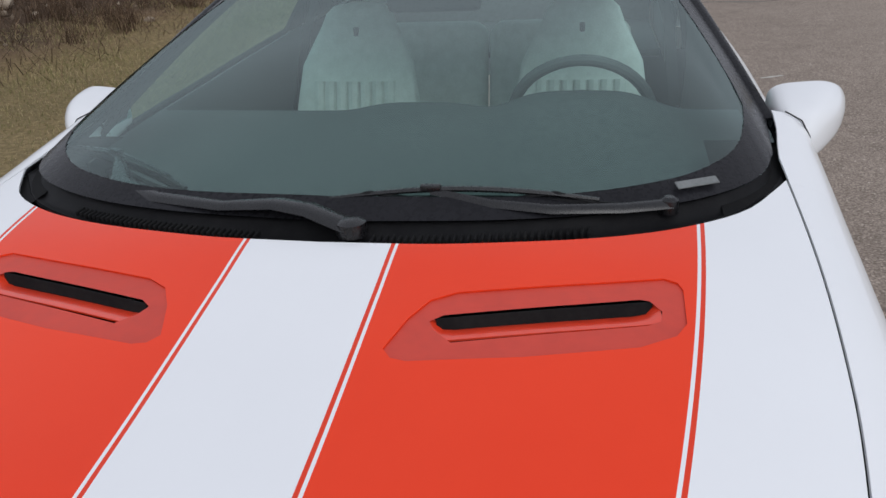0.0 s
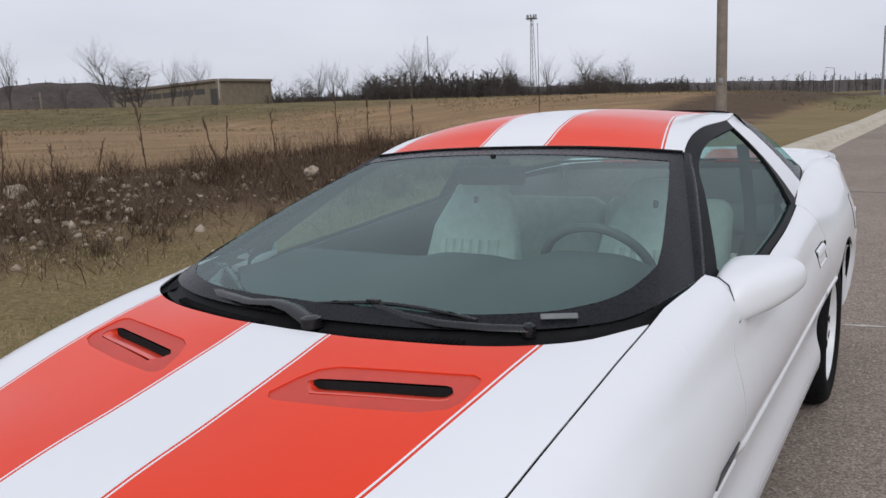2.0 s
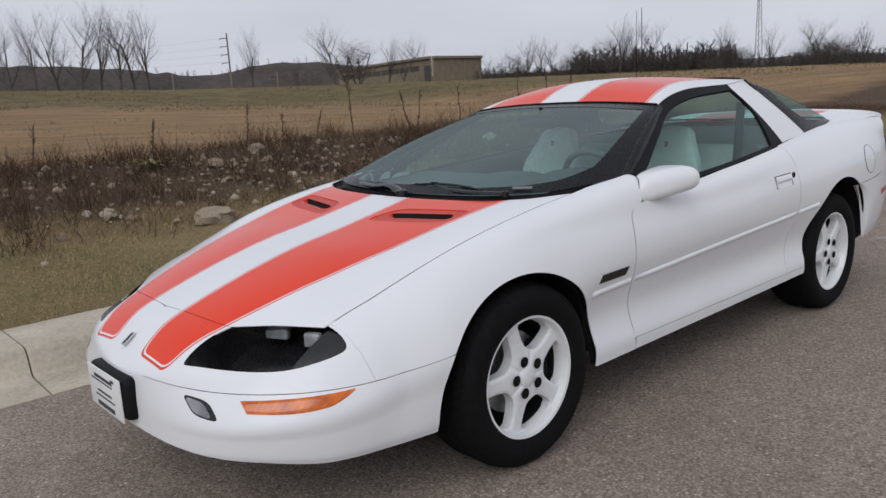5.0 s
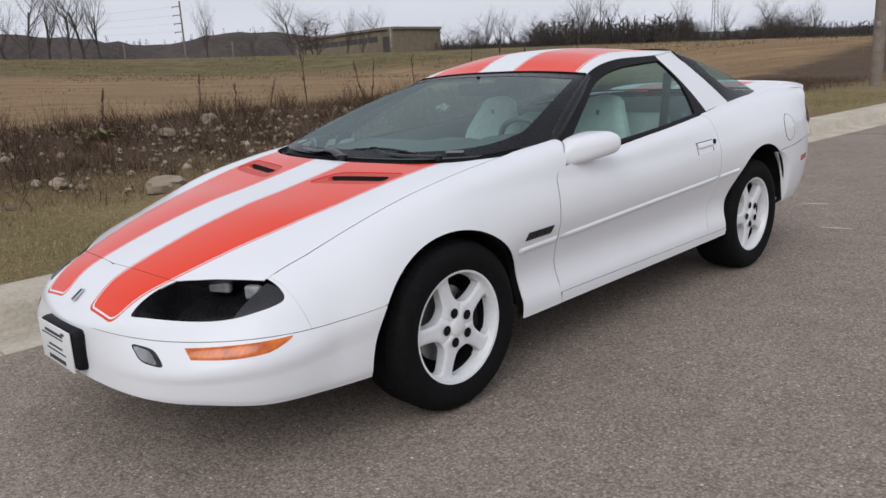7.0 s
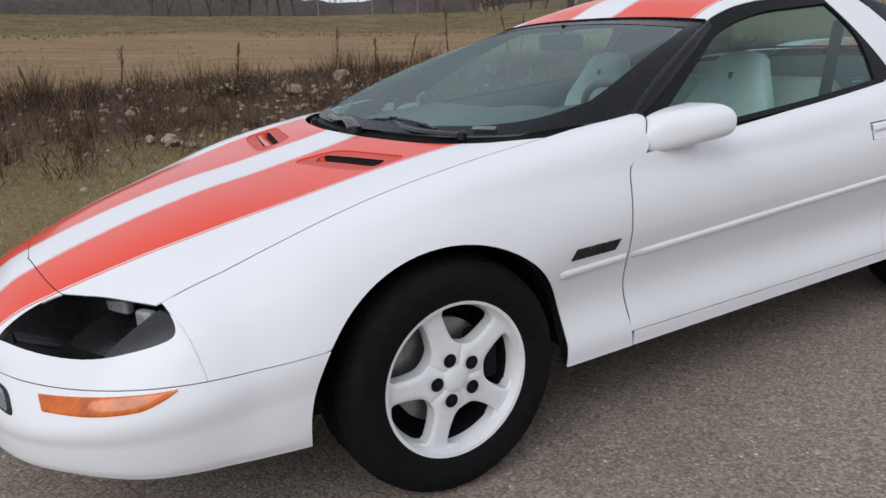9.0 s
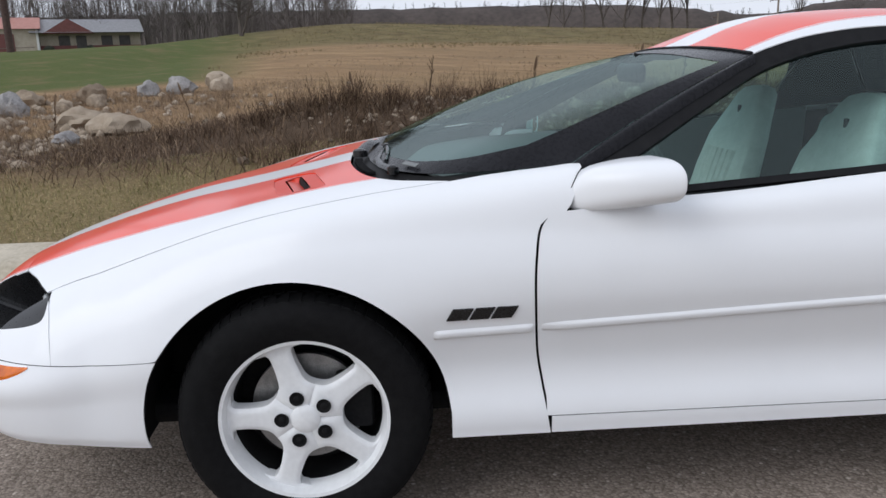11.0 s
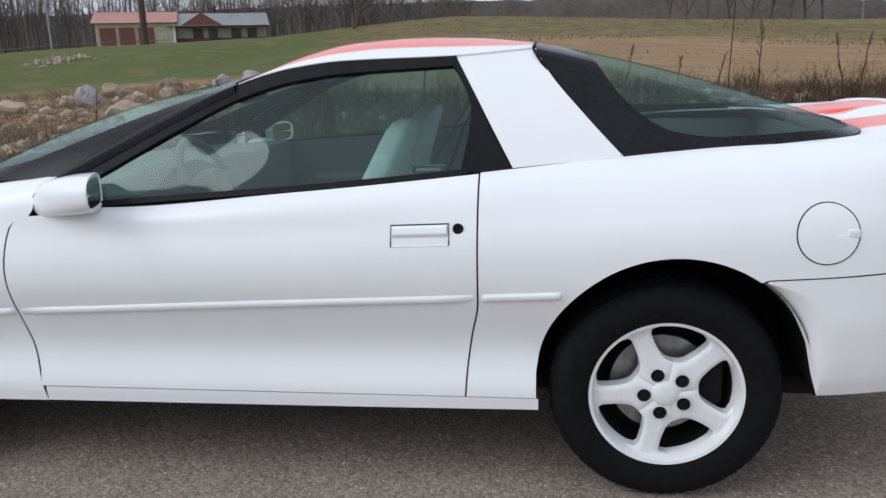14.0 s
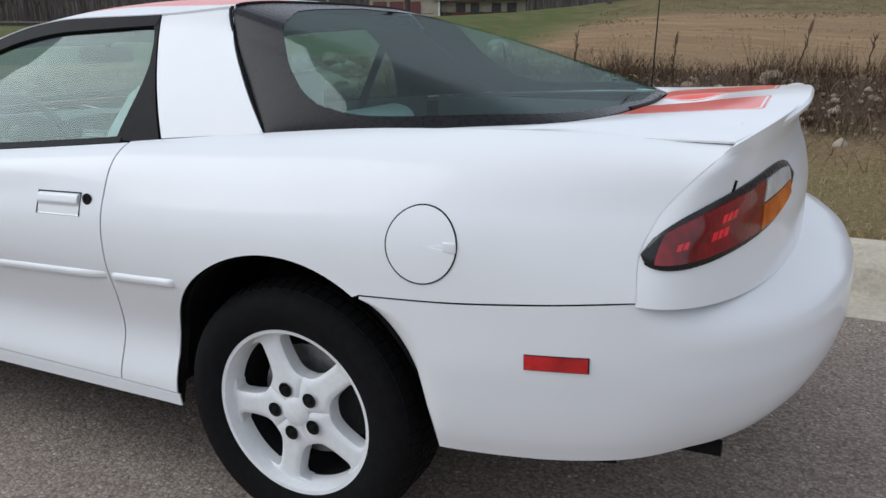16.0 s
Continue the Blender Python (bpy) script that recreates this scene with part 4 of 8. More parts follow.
def lens_mat(name, col, depth_col, ribs, glow=0.0):
    """A ribbed coloured lamp lens."""
    m, n, l, p = mat_new(name)
    nt = m.node_tree
    w = n.new("ShaderNodeTexWave")
    w.inputs["Scale"].default_value = ribs
    tc = n.new("ShaderNodeTexCoord")
    l.new(tc.outputs["Object"], w.inputs["Vector"])
    nz = noise_node(nt, 18, 3)
    f = math_node(nt, "ADD", math_node(nt, "MULTIPLY", w.outputs["Fac"], 0.06), math_node(nt, "MULTIPLY", nz.outputs[0], 0.94))
    r = ramp_node(nt, f, [(0.3, depth_col), (0.7, col)])
    l.new(r.outputs[0], p.inputs["Base Color"])
    p.inputs["Roughness"].default_value = 0.12
    p.inputs["Coat Weight"].default_value = 0.35
    bump_node(nt, w.outputs["Fac"], 0.05, 0.002, p)
    return m


M["amber"] = lens_mat("amber_lens", (0.82, 0.19, 0.005), (0.42, 0.070, 0.002), 24)
M["red"] = lens_mat("red_lens", (0.26, 0.006, 0.010), (0.07, 0.002, 0.004), 30)
M["red_bright"] = lens_mat("bright_red_marker_lens", (0.62, 0.018, 0.022), (0.24, 0.006, 0.008), 24)
# brighter red stands in for reflectors catching the light
M["red_glint"] = lens_mat("painted_red_glint", (0.85, 0.03, 0.04), (0.55, 0.012, 0.02), 60)
M["clear_lens"] = lens_mat("clear_reversing_lens", (0.75, 0.75, 0.75), (0.50, 0.50, 0.50), 40)
M["lamp_glass"] = lens_mat("grey_fluted_lamp_glass", (0.40, 0.41, 0.42), (0.14, 0.15, 0.16), 40)


def skin_at(y, z, out=0.0, side=1):
    """A point on the flank, out metres proud of it."""
    y, z = np.broadcast_arrays(np.asarray(y, float), np.asarray(z, float))
    v = v_at(y.ravel(), z=z.ravel()).reshape(y.shape)
    p = body(y, v)
    n = np.cross(body(y + 0.004, v) - body(y - 0.004, v), body(y, np.clip(v + 0.004, 0, 1)) - body(y, np.clip(v - 0.004, 0, 1)))
    n = n / (np.linalg.norm(n, axis=-1, keepdims=True) + 1e-12)
    n = np.where(n[..., :1] < 0, -n, n)
    p = p + n * np.asarray(out)[..., None]
    p[..., 0] *= side
    return p


def flank_bar(name, y0, y1, z_lo, z_hi, proud, material, parent, label="", nu=24, nv=7, ends=True):
    """A raised bar along the flank, rounded over its height, on both sides."""
    yy = np.linspace(y0, y1, nu)[:, None]
    k = np.linspace(0, 1, nv)[None]
    Z = z_lo(yy) * (1 - k) + z_hi(yy) * k
    o = proud * (1 - np.abs(2 * k - 1) ** 4) + 0 * yy
    if ends:
        o = o * (1 - np.abs(2 * np.linspace(0, 1, nu)[:, None] - 1) ** 90)
    P = skin_at(yy + 0 * k, Z, o - 0.001)
    for side, holder in ((1, parent[0]), (-1, parent[1])):
        sheet(name, P if side > 0 else mirrored(P), material, holder, 0.003, (side, 0, 0), label, sharp=60)


line_z = curve((0.33, 0.544), (0.60, 0.554), (1.3, 0.588), (2.04, 0.620), (2.30, 0.633))
for a, b, hold in ((0.350, 0.607, (car, car)), (0.619, 2.028, doors), (2.042, 2.268, (car, car))):
    flank_bar("side_moulding", a, b, line_z, lambda y: line_z(y) + 0.025, 0.009, M["paint"], hold, "white rub strip along the flank")

# badge on the front fenders: three slanted black blocks
for side in (1, -1):
    holder = new("fender_badge")
    holder.parent = car
    tagged(holder, "black slanted badge")
    for y0, y1 in ((0.384, 0.436), (0.442, 0.490), (0.496, 0.548)):
        for z0, z1, a, b in ((0.599, 0.630, 0, 1),):
            yy = np.linspace(y0 + (y1 - y0) * a, y0 + (y1 - y0) * b, 5)[:, None]
            zz = np.linspace(z0, z1, 3)[None]
            P = skin_at(yy + (zz - 0.600) * 0.55, zz + (yy - 0.384) * 0.02, 0.004 + 0 * yy + 0 * zz, side)
            sheet("badge_block", P, M["lamp_black"], holder, 0.005, (side, 0, 0))

# fuel filler door
fa = np.linspace(0, 2 * math.pi, 49)
circle = [(2.957 + 0.080 * math.cos(a), 0.821 + 0.080 * math.sin(a)) for a in fa]
rr = np.linspace(0.002, 0.0785, 8)[None]
FD = skin_at(2.957 + rr * np.cos(fa)[:, None], 0.821 + rr * np.sin(fa)[:, None], 0.0016 + 0 * rr + 0 * fa[:, None])
fuel = sheet("fuel_door", FD, M["paint"], car, 0.002, (1, 0, 0), "round white fuel filler door")
ring = skin_at(np.array([c[0] for c in circle]), np.array([c[1] for c in circle]), 0.0004)
part("gap", tube_bm(ring, 0.0019, 6), M["dark"], fuel, "dark gap round the filler door")
dent = box_bm((0.006, 0.030, 0.022), (0, 0, 0), 0.0028, 3)
bmesh.ops.translate(dent, vec=Vector(skin_at(3.022, 0.822, 0.002)), verts=dent.verts[:])
part("finger_notch", dent, M["paint"], fuel)

# door handles and locks
for side, door in zip((1, -1), doors):
    holder = new("door_handle")
    holder.parent = door
    yy, zz = np.linspace(1.792, 1.952, 14)[:, None], np.linspace(0, 1, 8)[None]
    tilt = (yy - 1.792) * 0.03
    P = skin_at(yy + 0 * zz, 0.782 + zz * 0.026 + tilt, -0.002 + 0.004 * np.abs(2 * zz - 1) ** 3 + 0 * yy, side)
    sheet("handle_recess", P, M["paint"], holder, 0.003, (side, 0, 0), "shallow recess under the handle")
    P = skin_at(np.linspace(1.795, 1.949, 14)[:, None] + 0 * zz, 0.8075 + zz * 0.031 + tilt, 0.009 * (1 - np.abs(2 * zz - 1) ** 6) + 0 * yy, side)
    sheet("handle_flap", P, M["paint"], holder, 0.004, (side, 0, 0), "white flush door handle", sharp=60)
    rim = [(1.790, 0.781), (1.790, 0.8400), (1.954, 0.8450), (1.954, 0.787)]
    loop = skin_at(np.array([p[0] for p in rim[:4]]), np.array([p[1] for p in rim[:4]]), 0.0012, side)
    part("handle_outline", tube_bm(loop, 0.0018, 6), M["dark"], holder, "thin dark gap round the handle")
    k = skin_at(1.980, 0.832, 0.0, side)
    lock = spin_bm([(0.0, 0.0155), (0.005, 0.0145), (0.005, 0.008), (0.003, 0.006), (0.003, 0.0001)], (0, 0, 0), 24)
    bmesh.ops.transform(lock, matrix=Matrix.Translation(k) @ (Matrix() if side > 0 else Matrix.Rotation(math.pi, 4, "Z")), verts=lock.verts[:])
    part("door_lock", lock, M["black"], door, "black round door lock")

# side markers at the rear and amber lamps at the front
z0f = lambda y: 0.580 + (y - 3.18) * 0.05
for side in (1, -1):
    holder = new("side_marker")
    holder.parent = car
    tagged(holder, "red rectangular side marker lamp")
    yy, zz = np.linspace(3.186, 3.312, 8), np.linspace(0, 1, 6)
    s_of = np.interp(yy, plan_y(np.linspace(0, 1, 200)), np.linspace(0, 1, 200))
    base = np.stack([plan_x(s_of), yy], -1)
    for nm, grow, lift, mt in (("housing", 0.002, 0.0015, M["lamp_black"]), ("lens", 0.0, 0.004, M["red_bright"])):
        P = []
        for i, (bx, by) in enumerate(base):
            by2 = by + (grow * (-1 if i == 0 else 1) if i in (0, len(yy) - 1) else 0)
            zl, zh = 0.585 + (by - 3.18) * 0.05 - grow, 0.615 + (by - 3.18) * 0.05 + grow
            P.append([(side * (bx + lift - 0.002 * (0.62 - z) / 0.05), by2, z) for z in np.linspace(zl, zh, 6)])
        sheet(nm, np.array(P), mt, holder, 0.006, (side, 0, 0))
    holder = new("turn_signal")
    holder.parent = car
    tagged(holder, "amber wrap-round turn signal lamp")
    yy = np.linspace(-0.955, -0.690, 24)[:, None]
    kk = np.linspace(0, 1, 7)[None]
    lo = curve((-0.955, 0.449), (-0.87, 0.446), (-0.78, 0.452), (-0.72, 0.472), (-0.69, 0.489))(yy)
    hi = curve((-0.955, 0.484), (-0.87, 0.487), (-0.78, 0.490), (-0.69, 0.494))(yy)
    for nm, g, lift, mt in (("lamp_rim", 0.004, 0.001, M["paint"]), ("lens", 0.0, 0.003, M["amber"])):
        P = skin_at(yy + 0 * kk, (lo - g) * (1 - kk) + (hi + g) * kk, lift * (1 - np.abs(2 * kk - 1) ** 6) + 0 * yy, side)
        sheet(nm, P, mt, holder, 0.004, (side, -1, 0))
    # fog lamps in the bumper
    holder = new("fog_lamp")
    holder.parent = car
    tagged(holder, "small fluted fog lamp set in the bumper")
    ring_, rad_ = np.linspace(0, 2 * math.pi, 33)[:, None], np.linspace(0.02, 1, 6)[None]
    q = (np.abs(np.cos(ring_)) ** 4 + np.abs(np.sin(ring_)) ** 4) ** -0.25
    for nm, hy, hz, dy_, lift, mt in (("housing", 0.0215, 0.0265, 0.0, 0.0012, M["lamp_black"]), ("lens", 0.0150, 0.0205, -0.004, 0.0026, M["lamp_glass"])):
        u_, w_ = rad_ * q * np.cos(ring_), rad_ * q * np.sin(ring_)
        P = skin_at(-1.038 + dy_ + hy * u_, 0.455 + hz * w_ - 0.005 * u_, lift * (1 - 0.4 * rad_**4) + 0 * ring_, side)
        sheet(nm, P, mt, holder, 0.004, (side, -1, 0))

# headlamps sunk into the nose
for side in (1, -1):
    holder = new("headlamp")
    holder.parent = car
    tagged(holder, "recessed black headlamp pocket with smoky outer cover")
    cut = lamp_beds[side]
    cover = cut.copy()
    outer = cut_convex(cover, [(side * 0.676, -0.80, 0), (side * 0.672, -0.60, 0), (side * 0.90, -0.60, 0), (side * 0.90, -1.0, 0), (side * 0.700, -1.0, 0)])
    keep = set(outer)
    bmesh.ops.delete(cover, geom=[f for f in cover.faces if f not in keep], context="FACES")
    bmesh.ops.translate(cover, vec=(0, 0.004, -0.006), verts=cover.verts[:])
    part("lamp_cover", cover, M["lamp_grey"], holder, "smooth smoky grey corner cover")
    bed(cut, (0, 0.75, -0.35), 0.19)
    part("lamp_pocket", cut, M["lamp_black"], holder, "satin black headlamp pocket")
    for x, y, z, w in ((0.470, -0.735, 0.612, 0.085), (0.625, -0.700, 0.606, 0.060)):
        unit = box_bm((w, 0.03, 0.048), (side * x, y, z), 0.010, 3, turn=Matrix.Rotation(side * 0.45, 4, "Z"))
        part("lamp_unit", unit, M["lamp_glass"], holder, "rectangular fluted headlamp unit")

# hood scoops
for side in (1, -1):
    holder = new("hood_scoop")
    holder.parent = hood
    tagged(holder, "dull red scoop insert with a dark slot")
    cut = cut_faces[side]
    bmesh.ops.translate(cut, vec=(0, 0, -0.003), verts=cut.verts[:])
    mouth = [(0.203, -0.050), (0.211, -0.066), (0.237, -0.088), (0.482, -0.030), (0.499, -0.020), (0.501, 0.000), (0.486, 0.020), (0.473, 0.022), (0.220, -0.036)]
    inner = cut_convex(cut, [(side * x * 1.04, y, 0) for x, y in mouth])
    lift_out(cut, inner).free()
    part("scoop_frame", cut, M["scoop"], holder, "dull red scoop frame")
    # the ramp runs down towards the slot
    kk = np.linspace(0, 1, 10)[None]
    ss = np.linspace(0, 1, 20)[:, None]
    fx_, fy_ = 0.214 + ss * 0.308, -0.086 + ss * 0.066
    bx_, by_ = 0.212 + ss * 0.304, -0.040 + ss * 0.064
    X, Y = fx_ * (1 - kk) + bx_ * kk, fy_ * (1 - kk) + by_ * kk
    Z = body(Y, v_at(Y.ravel(), x=X.ravel()).reshape(Y.shape))[..., 2] - 0.004
    well = np.minimum(np.minimum(ss, 1 - ss) / 0.06, 1.0)
    Z = Z - 0.019 * kk**1.4 * well - 0.002 * well
    sheet("scoop_ramp", np.stack([side * X, Y, Z], -1), M["ramp"], holder, 0.003, (0, 0, 1), "orange ramp into the slot")
    k2 = np.linspace(0, 1, 4)[None]
    xx, yb_ = 0.2195 + ss * 0.290, -0.0435 + ss * 0.064
    zs = body(yb_, v_at(yb_.ravel(), x=xx.ravel()).reshape(yb_.shape))[..., 2]
    W = np.stack(np.broadcast_arrays(side * xx, yb_ - 0.006 * k2, zs - 0.004 - 0.022 * k2), -1)
    sheet("scoop_mesh", W, M["dark"], holder, 0.003, (0, -1, 0.3), "black slot at the back of the scoop")

# front plate with its bracket
holder = new("front_plate")
holder.parent = car
tagged(holder, "white dealer plate with dark print on a black bracket")
part("bracket", box_bm((0.335, 0.096, 0.146), (-0.002, -1.090, 0.415), 0.022, 3), M["black"], holder, "black plastic plate bracket")
part("plate", box_bm((0.302, 0.006, 0.145), (-0.002, -1.143, 0.412), 0.002, 2), M["white_plastic"], holder, "white plate with dark printing")
for x, z, w, h in ((0.0, 0.497, 0.17, 0.012), (-0.02, 0.482, 0.20, 0.006), (0.0, 0.446, 0.13, 0.008), (0.0, 0.428, 0.18, 0.006), (0.0, 0.398, 0.16, 0.016), (0.09, 0.508, 0.03, 0.010)):
    part("print_bar", box_bm((w, 0.002, h), (x - 0.002, -1.1465, z - 0.040), 0.0008, 1), M["ink"], holder, "bar of dark print")

# nose emblem
em = new("nose_emblem")
em.parent = car
part("emblem_rim", box_bm((0.024, 0.055, 0.006), (0, -1.046, 0.5735), 0.0028, 2, turn=Matrix.Rotation(radians(37), 4, "X")), M["chrome"], em, "small chrome nose emblem")
part("emblem_field", box_bm((0.017, 0.046, 0.0066), (0, -1.0465, 0.5742), 0.002, 2, turn=Matrix.Rotation(radians(37), 4, "X")), M["lamp_black"], em)


# door mirrors
def door_mirror(side):
    holder = new("door_mirror")
    holder.parent = car
    tagged(holder, "white door mirror swept back from the fender")
    x_o = curve((0.690, 0.846), (0.705, 0.862), (0.73, 0.886), (0.77, 0.916), (0.81, 0.941), (0.86, 0.964), (0.91, 0.979), (0.940, 0.983))
    x_i = curve((0.690, 0.834), (0.705, 0.822), (0.74, 0.806), (0.80, 0.796), (0.940, 0.800))
    z_b = curve((0.690, 0.878), (0.705, 0.862), (0.73, 0.857), (0.80, 0.864), (0.940, 0.884))
    z_t = curve((0.690, 0.892), (0.705, 0.922), (0.725, 0.948), (0.745, 0.963), (0.80, 0.977), (0.86, 0.985), (0.940, 0.990))
    rows = []
    for y, shrink in [(v, 1.0) for v in (0.690, 0.694, 0.700, 0.710, 0.722, 0.737, 0.755, 0.780, 0.81, 0.84, 0.87, 0.90, 0.920, 0.926)] + [(0.929, 0.985), (0.929, 0.95), (0.925, 0.94), (0.925, 0.3)]:
        x0, x1, z0, z1 = (float(c(y)) for c in (x_i, x_o, z_b, z_t))
        ring = []
        for a in np.linspace(0, 2 * math.pi, 45):
            cx_, sz = math.cos(a), math.sin(a)
            q = 2.5 if cx_ > 0 else 4.5
            r = (abs(cx_) ** q + abs(sz) ** q) ** (-1 / q) * shrink
            xr = (x0 + x1) / 2 + (x1 - x0) / 2 * r * cx_
            ring.append((side * xr, y + 0.32 * (xr - 0.92) * min(max((y - 0.80) / 0.12, 0), 1), (z0 + z1) / 2 + (z1 - z0) / 2 * r * sz))
        rows.append(ring)
    rows.insert(0, [tuple(np.array(rows[0])[:-1].mean(0))] * 45)
    sheet("mirror_shell", np.array(rows), M["paint"], holder, 0.0, (side, 0, 0.2), sharp=50)
    rr_, aa_ = np.linspace(0.05, 1, 6)[None], np.linspace(0, 2 * math.pi, 41)[:, None]
    q = (np.abs(np.cos(aa_)) ** 4 + np.abs(np.sin(aa_)) ** 4) ** -0.25
    G = np.stack(np.broadcast_arrays(side * (0.888 + 0.076 * rr_ * q * np.cos(aa_)), 0.9265 + 0.32 * (0.888 + 0.076 * rr_ * q * np.cos(aa_) - 0.92), 0.937 + 0.041 * rr_ * q * np.sin(aa_)), -1)
    sheet("mirror_face", G, M["mirror"], holder, 0.002, (0, 1, 0), "mirror glass")
    joint = [(0.812, 0.742, 0.964), (0.842, 0.722, 0.950), (0.858, 0.704, 0.920), (0.858, 0.694, 0.892), (0.850, 0.692, 0.870), (0.838, 0.694, 0.858)]
    part("joint", tube_bm([(side * x, y, z) for x, y, z in joint], 0.0014, 6), M["dark"], holder, "dark gap between mirror and fender")
    T = side_patch(lambda z: 0.74 + 0.02 * z, lambda z: 0.86 + 0 * z, lambda y: belt_low(y) + 0.002, lambda y: np.maximum(rail_z(np.maximum(y, 0.73)) - 0.006, belt_low(y) + 0.02), 14, 8, 0.002)
    sheet("mirror_sail", T if side > 0 else mirrored(T), M["black"], holder, 0.008, (side, 0, 0), "black corner trim behind the mirror")


door_mirror(1)
door_mirror(-1)

# pillars beside the windshield
edge_l = WS[-1]
yy = edge_l[:, 1]
out_l = np.stack([side_x(np.maximum(yy, 0.735), rail_z(np.maximum(yy, 0.735)) - 0.022) + 0.006, yy, rail_z(np.maximum(yy, 0.735)) - 0.022], -1)
PIL = np.stack([edge_l * (1 - k) + out_l * k + np.array([0.010, -0.004, 0.010]) * math.sin(math.pi * k) for k in np.linspace(0, 1, 6)], 1)
both("a_pillar", PIL, M["frit"], 0.006, (1, -0.3, 0.5), "black windshield pillar")

# seals round the roof
hl = ws_high(np.linspace(-1, 1, 41)) + np.array([0, -0.001, 0.004])
part("windshield_seal", tube_bm(hl, 0.005, 6), M["black"], car, "thin black seal over the windshield")
rl = np.stack([hatch_front(a) for a in np.linspace(-0.58, 0.58, 41)]) + np.array([0, -0.001, 0.003])
part("hatch_seal", tube_bm(rl, 0.005, 6), M["black"], car, "thin black seal over the hatch")
for side in (1, -1):
    hs = np.stack([hatch_front(a) for a in np.linspace(0.6, 1.0, 20)]) * np.array([1, 1, 1]) + np.array([0.004, -0.003, 0.002])
    part("hatch_seal", tube_bm(hs * np.array([side, 1, 1]), 0.005, 6), M["black"], car, "thin black seal beside the hatch")
    bs = np.stack([hatch_back(a) for a in np.linspace(0.62, 1.0, 30)]) + np.array([0.002, 0.003, -0.001])
    part("hatch_seal", tube_bm(bs * np.array([side, 1, 1]), 0.004, 6), M["black"], car, "thin black seal beside the hatch")
# deck shoulders between quarter panel and hatch
qy = np.linspace(2.44, 3.53, 50)
q_edge = body(qy, np.clip(quarter_top(qy), 0, 1))
h_s = np.linspace(0, 1, 50)
h_edge = np.where((qy < 3.12)[:, None], np.stack([hatch_back(np.interp(y, [hatch_back(a)[1] for a in np.linspace(1, 0, 60)], np.linspace(1, 0, 60))) for y in qy]), np.stack([0.60 + 0 * qy, qy, 1.046 + (qy - 3.12) * 0.06], -1))
SH = np.stack([q_edge * (1 - k) + (h_edge + np.array([0, 0, -0.006])) * k for k in np.linspace(0, 1, 6)], 1)
both("deck_shoulder", SH, M["paint"], 0.004, (0.3, 0, 1))

# tail lamps
def tail_at(s, z, out):
    x, y = tail_plan(s, z)
    x2, y2 = tail_plan(s - 0.01, z)
    tx, ty = x2 - x, y2 - y
    ln = np.hypot(tx, ty) + 1e-9
    return np.stack([x + out * ty / ln, y - out * tx / ln, z + 0 * x], -1)


for side in (1, -1):
    holder = new("tail_lamp")
    holder.parent = car
    tagged(holder, "long oval tail lamp, red with clear and amber ends, in a black surround")
    S_ = np.linspace(0.996, 0.31, 40)[:, None]
    u = (0.996 - S_) / (0.996 - 0.31)
    mid = 0.838 + 0.102 * u**0.8
    half = 0.063 * np.clip(1 - np.abs(2 * u - 1) ** 2.6, 0, 1) ** 0.5 + 0.002
    kk = np.linspace(-1, 1, 11)[None]
    P = tail_at(S_ + 0 * kk, mid + half * kk, 0.004 + 0.004 * (1 - kk**4))
    sheet("lamp_surround", P * np.array([side, 1, 1]), M["lamp_black"], holder, 0.008, (side * 0.4, 1, 0), "black lamp surround")
    for nm, u0, u1, k0, k1, mt in (("red_lens", 0.07, 0.64, -0.80, 0.78, "red"), ("amber_lens", 0.655, 0.93, -0.80, -0.02, "amber"), ("clear_lens", 0.655, 0.93, 0.06, 0.74, "clear_lens")):
        uu = np.linspace(u0, u1, 20)[:, None]
        s2 = 0.996 - uu * (0.996 - 0.31)
        md, hf = 0.838 + 0.102 * uu**0.8, 0.063 * np.clip(1 - np.abs(2 * uu - 1) ** 2.6, 0, 1) ** 0.5
        k3 = np.linspace(k0, k1, 8)[None]
        P = tail_at(s2 + 0 * k3, md + hf * k3, 0.011 + 0 * k3 + 0 * s2)
        sheet(nm, P * np.array([side, 1, 1]), M[mt], holder, 0.004, (side * 0.4, 1, 0))
    # bright facets in the red lens
    # glints of the reflectors, painted as brighter patches on the red lens
    for u0, k0, nn in ((0.16, -0.30, 2), (0.33, -0.30, 3), (0.36, 0.15, 3)):
        for i in range(nn):
            uu = np.linspace(u0 + i * 0.030, u0 + i * 0.030 + 0.024, 3)[:, None]
            s2 = 0.996 - uu * (0.996 - 0.31)
            md, hf = 0.838 + 0.102 * uu**0.8, 0.063 * np.clip(1 - np.abs(2 * uu - 1) ** 2.6, 0, 1) ** 0.5
            k3 = np.linspace(k0, k0 + 0.26, 3)[None]
            P = tail_at(s2 + 0 * k3, md + hf * k3, 0.0125 + 0 * k3 + 0 * s2)
            sheet("painted_glint", P * np.array([side, 1, 1]), M["red_glint"], holder, 0.002, (side * 0.4, 1, 0))
    joint = [tail_at(np.array([sj]), np.array([zj]), 0.0005)[0] * np.array([side, 1, 1]) for sj, zj in ((0.725, 0.908), (0.727, 0.930), (0.732, 0.955), (0.738, 0.970))]
    part("tail_joint", tube_bm(joint, 0.003, 6), M["dark"], car, "dark joint above the tail lamp")
# exhaust tip
part("exhaust_tip", tube_bm([(0.62, 3.30, 0.334), (0.622, 3.555, 0.344)], 0.022, 20, flat=0.8), M["dark"], car, "dark exhaust tip under the bumper")
